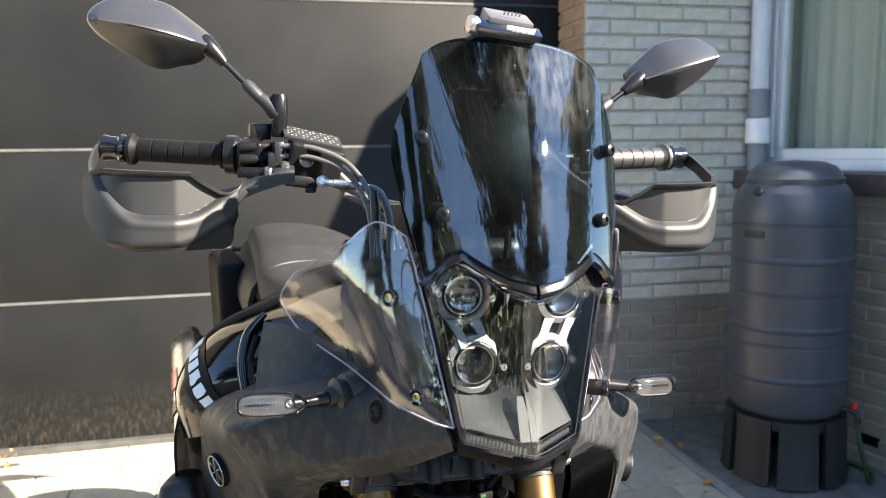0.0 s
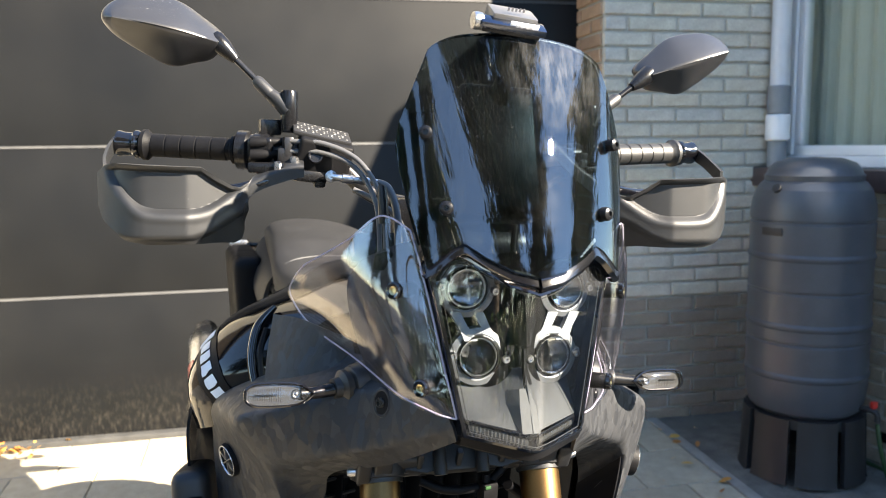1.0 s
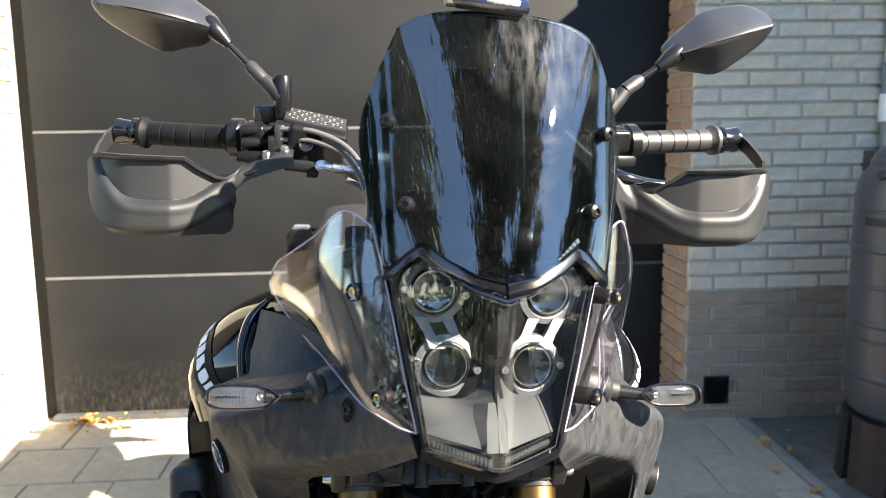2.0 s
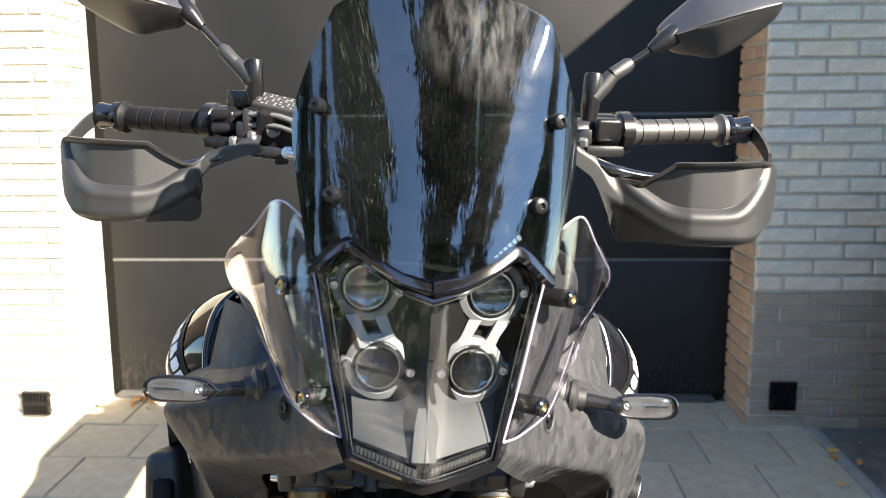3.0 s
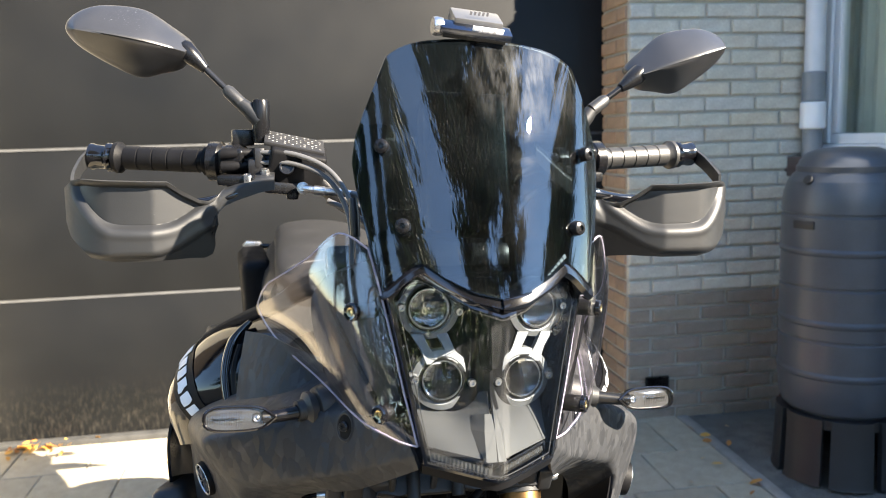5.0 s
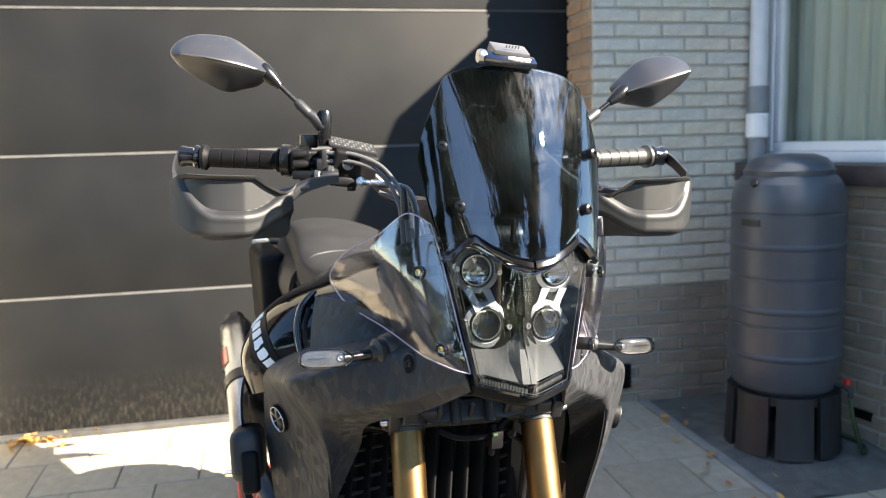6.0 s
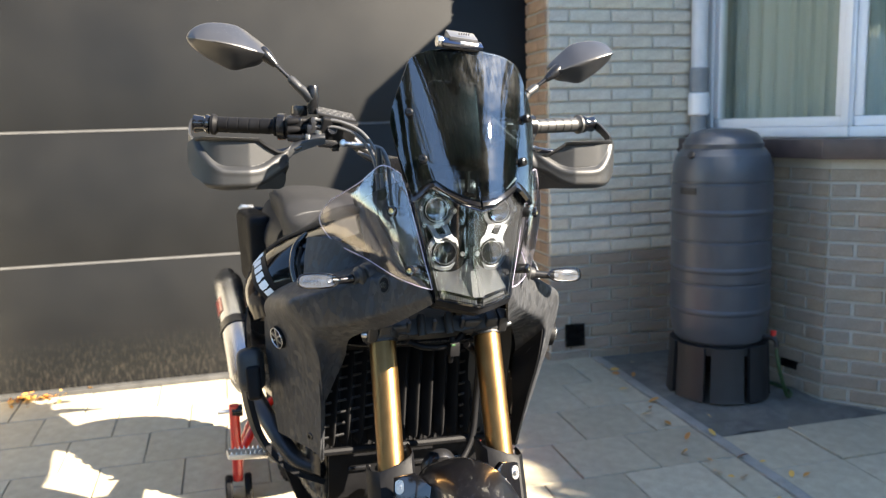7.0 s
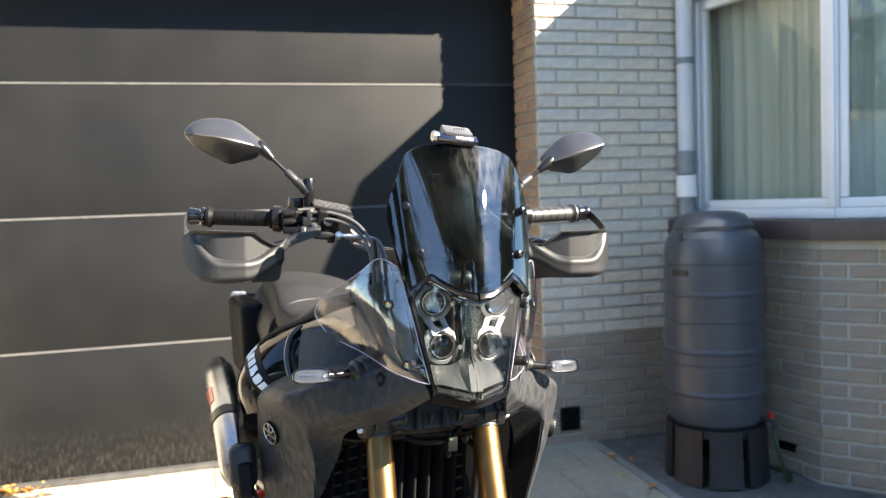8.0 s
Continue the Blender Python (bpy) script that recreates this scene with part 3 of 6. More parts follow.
# bricks of the walls
brick_wall(wall_right, (JAMB_R, WALL_Y, 0), (1, 0), (0, -1), 0.775, -0.02, 2.62, M_BRICKLOW, M_BRICK)
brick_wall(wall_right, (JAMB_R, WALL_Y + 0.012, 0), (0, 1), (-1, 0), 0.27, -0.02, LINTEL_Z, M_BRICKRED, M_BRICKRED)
brick_wall(wall_left, (-2.3, WALL_Y, 0), (1, 0), (0, -1), 0.725, -0.02, 2.62, M_BRICK, M_BRICK)
brick_wall(wall_left, (JAMB_L, WALL_Y + 0.012, 0), (0, 1), (1, 0), 0.27, -0.02, LINTEL_Z, M_BRICK, M_BRICK)
brick_wall(lintel, (JAMB_L, WALL_Y, 0), (1, 0), (0, -1), JAMB_R - JAMB_L, LINTEL_Z + 0.002, 2.62, M_BRICK, M_BRICK)

# paving slabs, 30 by 30 cm in half bond
tile_mesh = frustum("paving_slab", 0.2965, 0.2965, 0.004, 0.003, M_TILE)
half_mesh = frustum("paving_slab", 0.1465, 0.2965, 0.004, 0.003, M_TILE)
slope = math.atan(0.027)
for r in range(12):
    y = 2.45 - 0.30 * r
    for c in range(13):
        x = -2.13 + 0.30 * c + (0.15 if r % 2 else 0)
        if x > 1.18:
            if x < 1.33:
                ob = new("paving_slab", half_mesh)
                ob.matrix_world = pose(1.246, y, ground_z(y), math.degrees(slope), 0, random.uniform(-0.3, 0.3))
                ob.parent = pavement
            continue
        ob = new("paving_slab", tile_mesh)
        ob.matrix_world = pose(x, y, ground_z(y) + random.uniform(-0.001, 0.0015), math.degrees(slope) + random.uniform(-0.25, 0.25), random.uniform(-0.25, 0.25), random.uniform(-0.3, 0.3))
        ob.parent = pavement

edging = part("edging", box(bmesh.new(), (0.05, 3.4, 0.12), (1.345, 0.63, -0.104), (math.degrees(slope), 0, 0), 0.010), M_KERB)
tagged(edging, "concrete edging strip between the slabs and the planting bed", "edging", kind="structure")
rows = [[(x, y, ground_z(y) + 0.012 * noise.noise((x * 7, y * 7, 0.3)) - 0.005 + 0.02 * math.exp(-((x - 1.62) ** 2 + (y - 1.75) ** 2) / 0.1)) for x in np.linspace(1.36, 2.1, 26)] for y in np.linspace(2.34, 1.28, 34)]
bm = bmesh.new()
net(bm, rows)
tagged(part("planting_bed", bm, M_SOIL), "dark bare soil bed between edging and bay", "soil", kind="structure")
for r in range(4):
    for c in range(4):
        x, y = 1.52 + 0.302 * c, 1.12 - 0.302 * r
        if x + 0.1 < 2.0 + (1.49 - y) * 0.88:
            ob = new("paving_slab", tile_mesh)
            ob.matrix_world = pose(x, y, ground_z(y) + random.uniform(-0.002, 0.002), math.degrees(slope), 0, random.uniform(-0.4, 0.4))
            ob.parent = pavement

# ---- the downpipe ----
pipe = empty("downpipe", pose(1.885, 2.288, 0), "pale grey plastic rain downpipe clamped to the brick wall", "pipe")
part("tube", tube(bmesh.new(), [(0, 0, 1.43), (0, 0, 3.2)], 0.040, 20), M_PIPE, pipe)
part("socket", lathe(bmesh.new(), [(0.042, 0), (0.047, 0.004), (0.047, 0.115), (0.042, 0.12)], (0, 0, 1.312), (0, 0, 1)), M_PIPEGREY, pipe, "grey socket joint")
part("diverter", lathe(bmesh.new(), [(0.046, 0), (0.051, 0.006), (0.051, 0.105), (0.045, 0.11)], (0, 0, 1.20), (0, 0, 1)), M_UPVC, pipe, "white rain diverter collar")
part("lower_tube", tube(bmesh.new(), [(0, 0, -0.02), (0, 0, 1.199)], 0.040, 20), M_PIPEGREY, pipe)
bm = lathe(bmesh.new(), [(0.041, 0), (0.047, 0.0), (0.047, 0.03), (0.041, 0.03)], (0, 0, 1.865), (0, 0, 1))
box(bm, (0.02, 0.06, 0.02), (0, 0.045, 1.88))
part("clamp", bm, M_PIPEGREY, pipe, "dark grey pipe clamp")

# ---- the rain barrel ----
barrel = empty("rain_barrel", pose(1.66, 1.735, ground_z(1.7) + 0.005), "dark grey plastic rain barrel with domed lid on black stand", "rain barrel")
RB = 0.905
prof = [(0.195, 0.235), (0.212, 0.25), (0.226, 0.29), (0.2305, 0.34)]
for z in (0.380, 0.556, 0.792):
    # a raised hoop, then a moulded groove above it
    up = z + 0.116 if z < 0.7 else z + 0.118
    prof += [(0.2315, z - 0.014), (0.2365, z - 0.006), (0.2370, z + 0.002), (0.2318, z + 0.011)]
    prof += [(0.2322, up - 0.007), (0.2272, up - 0.003), (0.2268, up + 0.003), (0.2322, up + 0.007)]
prof += [(0.2315, 0.945), (0.225, 0.985), (0.212, 1.018), (0.192, 1.042), (0.178, 1.05), (0.17, 1.055)]
prof = [(r * RB, z * 1.03) for r, z in prof]
part("drum", lathe(bmesh.new(), prof, (0, 0, 0), (0, 0, 1), 64), M_BARREL, barrel, sharp=14)
part("lid", lathe(bmesh.new(), [(r * RB, z * 1.03) for r, z in ((0.172, 1.045), (0.183, 1.047), (0.185, 1.066), (0.178, 1.07), (0.172, 1.085), (0.15, 1.108), (0.10, 1.124), (0.0, 1.128))], (0, 0, 0), (0, 0, 1), 56), M_BARREL, barrel, "domed lid")
for k in range(8):
    a0, a1 = (k + 0.08) * math.pi / 4, (k + 0.92) * math.pi / 4
    rows = [[(r * math.cos(a0 + (a1 - a0) * i / 5), r * math.sin(a0 + (a1 - a0) * i / 5), z) for i in range(6)] for r, z in ((0.205, 0.0), (0.199, 0.02), (0.190, 0.24))]
    part("leg", sheet(rows, 0.02), M_STAND, barrel)
part("stand_top", lathe(bmesh.new(), [(0.17, 0.20), (0.197, 0.205), (0.197, 0.240), (0.17, 0.241)], (0, 0, 0), (0, 0, 1), 40), M_STAND, barrel)
grip_dir = Vector((-0.96, -0.28, 0)).normalized()
bm = box(bmesh.new(), (0.085, 0.016, 0.030), tuple(grip_dir * 0.203 + Vector((0, 0, 0.905))), (0, 0, -73.7), 0.006)
part("handle", bm, M_STAND, barrel, "dark moulded grip recess")
part("inlet_plug", lathe(bmesh.new(), [(0.016, 0), (0.016, 0.012), (0.0, 0.014)], tuple(grip_dir * 0.187 + Vector((0, 0, 1.052))), (-0.8, -0.23, 0.5)), M_STAND, barrel)
tap = part("tap", tube(bmesh.new(), [(0.10, -0.155, 0.275), (0.125, -0.195, 0.275), (0.137, -0.213, 0.262), (0.137, -0.216, 0.235)], 0.010, 10, 10), M_STAND, barrel, "black tap at the foot of the drum")
part("tap_knob", box(bmesh.new(), (0.022, 0.018, 0.026), (0.130, -0.203, 0.295), bevel=0.006), M_RED, tap, "red tap handle")
hose = tube(bmesh.new(), [(1.797, 1.519, 0.21), (1.805, 1.505, 0.12), (1.85, 1.51, 0.0), (1.93, 1.60, -0.015), (1.90, 1.80, -0.012)], 0.008, 8, 24)
tagged(part("garden_hose", hose, M_HOSE), "thin green garden hose hanging from the barrel tap", "hose")

# fallen leaves by the door and along the edging
bm = bmesh.new()
for k in range(70):
    if k < 42:
        x, y = -1.43 + abs(random.gauss(0, 0.13)), 2.60 - abs(random.gauss(0, 0.06))
        x = max(x, -1.43)
    else:
        x, y = random.gauss(1.30, 0.10), random.uniform(0.7, 2.2)
    s, a = random.uniform(0.012, 0.026), random.uniform(0, 6.28)
    c = Vector((x, y, ground_z(y) + 0.012 + random.uniform(0, 0.012)))
    q = Euler((random.uniform(-0.6, 0.6), random.uniform(-0.6, 0.6), a)).to_matrix()
    pts = [(-1, 0, 0), (-0.3, 0.5, 0.15), (0.5, 0.45, 0.2), (1.1, 0, 0.1), (0.5, -0.45, 0.2), (-0.3, -0.5, 0.15)]
    bm.faces.new([bm.verts.new(c + q @ Vector(p) * s) for p in pts])
tagged(part("fallen_leaves", bm, M_DRYLEAF), "dry orange and yellow leaves blown against the door foot", "leaves", kind="stuff")


# sunlit neighbouring wall along the other side of the drive
side = slab("wall_neighbour", (-3.55, -1.2, -0.4), (-3.3, 0.9, 1.05), M_TANWALL, "sunlit tan brick garden wall beside the driveway")

# ---- trees and hedge across the street ----
def tree(x, y, h, base, spread, material, seed, n=12000, leaf=0.15):
    """Bare trunk up to base, then drooping limbs in whorls with clumps of small leaves."""
    rnd = random.Random(seed)
    t = empty("tree", pose(x, y, ground_z(-9)), "tall dark green tree with a high crown across the street", "tree", "street trees")
    bm = bmesh.new()
    tube(bm, [(0, 0, 0), (0.1, 0.05, h * 0.3), (0.05, 0.12, h * 0.6), (0.0, 0.1, h * 0.98)], [0.24, 0.19, 0.12, 0.02], 10, 14)
    tips = []
    for k in range(46):
        z = base + (h - base) * (k + rnd.random()) / 46
        f = (z - base) / (h - base)
        a, r = k * 2.4 + rnd.uniform(-0.4, 0.4), spread * (0.72 + 0.5 * f - 0.95 * f * f) * rnd.uniform(0.55, 1.1)
        tip = (r * math.cos(a), r * math.sin(a), z + r * rnd.uniform(-0.25, 0.2))
        tube(bm, [(0.07, 0.08, z), (tip[0] * 0.5, tip[1] * 0.5, z + r * 0.08), tip], [0.06, 0.035, 0.01], 6)
        tips.append(tip)
    part("trunk", bm, M_BARK, t)
    verts, faces = [], []
    for k in range(n):
        tip = tips[k % len(tips)]
        f = rnd.uniform(0.12, 1.08)
        sag = -abs(rnd.gauss(0, 0.30))
        c = Vector((tip[0] * f, tip[1] * f, tip[2] * 1.0 + sag)) + Vector((rnd.gauss(0, 1), rnd.gauss(0, 1), rnd.gauss(0, 0.55))) * spread * 0.085
        q = Euler((rnd.uniform(0, 6), rnd.uniform(0, 6), rnd.uniform(0, 6))).to_matrix() * (leaf * rnd.uniform(0.6, 1.4))
        m = len(verts)
        verts += [c + q @ Vector(p) for p in ((-1, 0, 0), (0, 0.5, 0.1), (1.1, 0, 0), (0, -0.5, 0.1))]
        faces.append((m, m + 1, m + 2, m + 3))
    me = bpy.data.meshes.new("crown")
    me.from_pydata(verts, [], faces)
    me.materials.append(material)
    new("crown", me).parent = t


tree(-5.2, -10.2, 17.0, 7.0, 3.6, M_LEAF, 1, 20000)
tree(3.9, -11.0, 18.0, 8.2, 4.0, M_NEEDLE, 2, 26000)
tree(8.9, -10.8, 19.0, 8.2, 3.2, M_NEEDLE, 3, 18000)
tree(-10.5, -8.2, 10.5, 3.0, 2.6, M_NEEDLE, 5, 12000)
tree(15.6, -5.6, 15.5, 6.3, 2.4, M_NEEDLE, 4, 7000)
tree(-13.5, -5.0, 8.0, 2.6, 2.6, M_LEAF, 5, 7000)
tree(-9.0, -1.2, 8.5, 3.0, 2.2, M_LEAF, 7, 6000)
tree(12.5, -9.0, 5.4, 2.0, 1.8, M_LEAF, 8, 5000)


def hedge(x0, x1, y, h, depth, n, seed, label, rise=0.7, leaf=1.0, material=None, crest=None):
    rnd = random.Random(seed)
    bm = bmesh.new()
    for k in range(n):
        x = rnd.uniform(x0, x1)
        top = h if crest is None else np.interp(x, *crest)
        c = Vector((x, y + rnd.gauss(0, depth / 2.5), ground_z(y) + top * rnd.random() ** rise + 0.12 * noise.noise((k * 0.1, x0, 0))))
        s = rnd.uniform(0.05, 0.11) * leaf
        q = Euler((rnd.uniform(0, 6), rnd.uniform(0, 6), rnd.uniform(0, 6))).to_matrix()
        bm.faces.new([bm.verts.new(c + q @ Vector(p) * s) for p in ((-1, 0, 0), (0, 0.55, 0.1), (1.1, 0, 0), (0, -0.55, 0.1))])
    tagged(part("hedge", bm, material or M_LEAF), label, "hedge", kind="stuff")


hedge(-24, 24, -16.0, 5.5, 1.6, 9000, 14, "dense dark green trees and shrubs along the far side of the street", 0.8, 3.2, M_NEEDLE)
hedge(-14, 14, -10.0, 1.5, 0.7, 7000, 11, "dense green clipped hedge across the street")
# Unseen blocker: its crest is shaped to throw dappled shade on the drive.
hedge(2.95, 7.6, -1.9, 2.3, 0.75, 21000, 12, "unseen leafy hedge added to shade the driveway, rising to taller shrubs", 0.7, 1.0, None, ((2.95, 4.4, 4.6, 5.0, 5.3, 5.7, 7.6), (2.32, 2.60, 3.24, 3.32, 3.48, 3.98, 5.97)))

# ---- the motorcycle; its own frame: x to its left side, y to its tail, z up ----
BIKE = Matrix.Translation((0, 0, 1.04)) @ pose(0, 0, 0, 0, 0, 6.32) @ pose(0, 0, 0, 0, 4.06, 0) @ Matrix.Translation((0, 0, -1.04))
bike = empty("motorcycle", BIKE, "black adventure motorcycle with smoked windscreen and gold fork tubes", "motorcycle")


def steer_about(rake):
    a = Vector((0, math.sin(radians(rake)), math.cos(radians(rake))))
    c = Matrix.Translation((0, 0.14, 0.80))
    return c @ Matrix.Rotation(radians(-7.0), 4, a) @ c.inverted()


STEER = Matrix(((1, 0, 0.045, -0.036), (0, 1, 0, 0), (0, 0, 1, 0), (0, 0, 0, 1))) @ Matrix.Translation((-0.007, 0, 0)) @ Matrix.Diagonal((0.95, 1, 1, 1)) @ Matrix.Translation((0.007, 0, 0)) @ steer_about(27)
BAR = Matrix.Translation((0, 0.11, 0)) @ steer_about(20) @ Matrix.Translation((0, -0.11, 0)) @ Matrix.Diagonal((0.975, 1, 1, 1))


def bp(name, bm, material, parent=None, label="", xf=None, sharp=38):
    return part(name, bm, material, parent or bike, label, xf, sharp)


def bolt(bm, at, axis, r=0.006, h=0.004, hexed=False):
    prof = [(r * 0.5, -0.004), (r, -0.004), (r, h * 0.4), (r * 0.8, h), (r * 0.45, h), (r * 0.4, h * 0.3), (0, h * 0.3)]
    return lathe(bm, prof, at, axis, 6 if hexed else 16)


# windscreen
def screen_xyz(s, v, back=0.0):
    a = abs(s)
    low = np.interp(a, [0, 0.25, 0.5, 0.69, 0.80, 1.0], [1.063, 1.069, 1.082, 1.0955, 1.088, 1.067])
    high = 1.3215 - 0.011 * a ** 2 - 0.012 * a ** 6
    z = low + (high - low) * v
    edge = np.interp(1.067 + (1.2985 - 1.067) * v, [1.067, 1.10, 1.131, 1.165, 1.19, 1.215, 1.241, 1.27, 1.2985], [0.110, 0.117, 0.124, 0.1315, 0.1345, 0.1315, 0.1235, 0.1135, 0.1025])
    x = s * edge
    mid = -0.056 + (z - 1.063) * 0.390 - 0.004 * ((z - 1.063) / 0.26) ** 2
    k = np.interp(z, [1.06, 1.12, 1.2, 1.32], [3.0, 2.4, 1.9, 1.1])
    y = mid + k * x * x + 9.0 * max(0.0, abs(x) - 0.10) ** 2
    return (x, y + back, z)


def smooth_pts(f, nu, nv, s0=-1, s1=1):
    return [[f(s0 + (s1 - s0) * i / (nu - 1), j / (nv - 1)) for i in range(nu)] for j in range(nv)]


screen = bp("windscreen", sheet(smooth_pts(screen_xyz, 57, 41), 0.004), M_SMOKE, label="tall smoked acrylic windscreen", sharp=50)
rim = [screen_xyz(-1, j / 40) for j in range(40)] + [screen_xyz(-1 + 2 * i / 56, 1) for i in range(57)] + [screen_xyz(1, 1 - j / 40) for j in range(41)]
bp("screen_edge", tube(bmesh.new(), [(x, y + 0.002, z) for x, y, z in rim], 0.0012, 6), M_DARKSTEEL, screen)
for s in (-1, 1):
    for x, y, z in ((0.112, 0.010, 1.208), (0.094, -0.018, 1.131)):
        bm = lathe(bmesh.new(), [(0.0, 0.006), (0.0075, 0.006), (0.0078, -0.001), (0.0068, -0.004), (0.0038, -0.0055), (0.0030, -0.0055), (0.0028, -0.003), (0, -0.003)][::-1], (s * x, y, z), (-s * 0.35, 0.93, -0.1), 18)
        bp("screw", bm, M_BLACK, screen, "black button-head screw")
# black support frame behind the screen
for s in (-1, 1):
    pts = [screen_xyz(s * a, v, 0.016) for a, v in ((0.82, 0.64), (0.86, 0.45), (0.88, 0.25), (0.87, 0.05))]
    rows = [[(x - s * 0.006, y, z), (x + s * 0.004, y - 0.004, z), (x + s * 0.017, y + 0.006, z - 0.003)] for x, y, z in spline(pts, 16)]
    bp("screen_bracket", sheet(rows, 0.004), M_GLOSS, label="gloss black screen support strip")
# pale bars of the maker's mark on the screen
bm = bmesh.new()
for k in range(6):
    x, y, z = screen_xyz(0.50 + 0.036 * k, 0.012 + 0.004 * k, -0.0015)
    box(bm, (0.0038, 0.0008, 0.0052), (x, y, z), (18, -38, 12))
bp("print", bm, M_WHITE, screen, "small white printed mark")

# trim between the screen and the headlight
for s in (-1, 1):
    rows = []
    for i in range(22):
        f = 1.02 * i / 21
        x, y, z = screen_xyz(s * f, 0.0)
        rows.append([(x, y + 0.006, z + 0.003), (x, y + 0.0005, z + 0.001), (x, y - 0.0020, z - 0.0035), (x, y - 0.0042, z - 0.0085), (x, y - 0.0030, z - 0.0100), (x, y + 0.008, z - 0.0105)])
    bp("headlight_trim", sheet(rows, 0.003), M_GLOSS, label="gloss black trim under the screen", sharp=40)


# headlight
def cover_half(z):
    return 0.066 + 0.034 * (z - 0.895) / 0.162


def cover_xyz(s, v, back=0.0):
    a = abs(s)
    low = 0.886 + 0.010 * a
    high = np.interp(a, [0, 0.3, 0.73, 0.85, 1.0], [1.046, 1.054, 1.0785, 1.076, 1.056])
    z = low + (high - low) * v
    x = s * cover_half(z)
    y = -0.066 + 0.56 * (math.sqrt(x * x + 0.00022) - 0.0148) + 0.09 * (z - 0.975)
    return (x, y + back, z)


headlight = bp("headlight", sheet([[cover_xyz(-1.03 + 2.06 * i / 30, -0.012 + 1.024 * j / 20, 0.062) for i in range(31)] for j in range(21)], 0.006), M_BLACK, label="black headlight housing with clear cover")
cover = bp("cover", sheet(smooth_pts(cover_xyz, 41, 25), 0.003), M_LENS, headlight, "clear plastic headlight cover", sharp=60)
# black rim round the cover, running back to the housing
loop = [cover_xyz(-1 + 2 * i / 40, 0) for i in range(41)] + [cover_xyz(1, j / 24) for j in range(1, 25)] + [cover_xyz(1 - 2 * i / 40, 1) for i in range(1, 41)] + [cover_xyz(-1, 1 - j / 24) for j in range(1, 24)]
cen = Vector((0, 0, 0.975))
bm = bmesh.new()
rows = []
for grow, back in ((0.985, 0.003), (1.0, -0.002), (1.045, 0.000), (1.075, 0.012), (1.075, 0.066), (1.0, 0.066)):
    rows.append([(cen.x + (x - cen.x) * grow, y + back, cen.z + (z - cen.z) * (1 + (grow - 1) * 0.8)) for x, y, z in loop])
net(bm, rows, True)
bp("rim", bm, M_GLOSS, headlight, "gloss black headlight rim")
bp("cover_edge", tube(bmesh.new(), [(x * 0.955, y - 0.0012 + 0.02 * abs(x) * 0.045, cen.z + (z - cen.z) * 0.962) for x, y, z in loop + loop[:1]], 0.0005, 6), M_DIM, headlight, "pale moulded edge line of the cover")

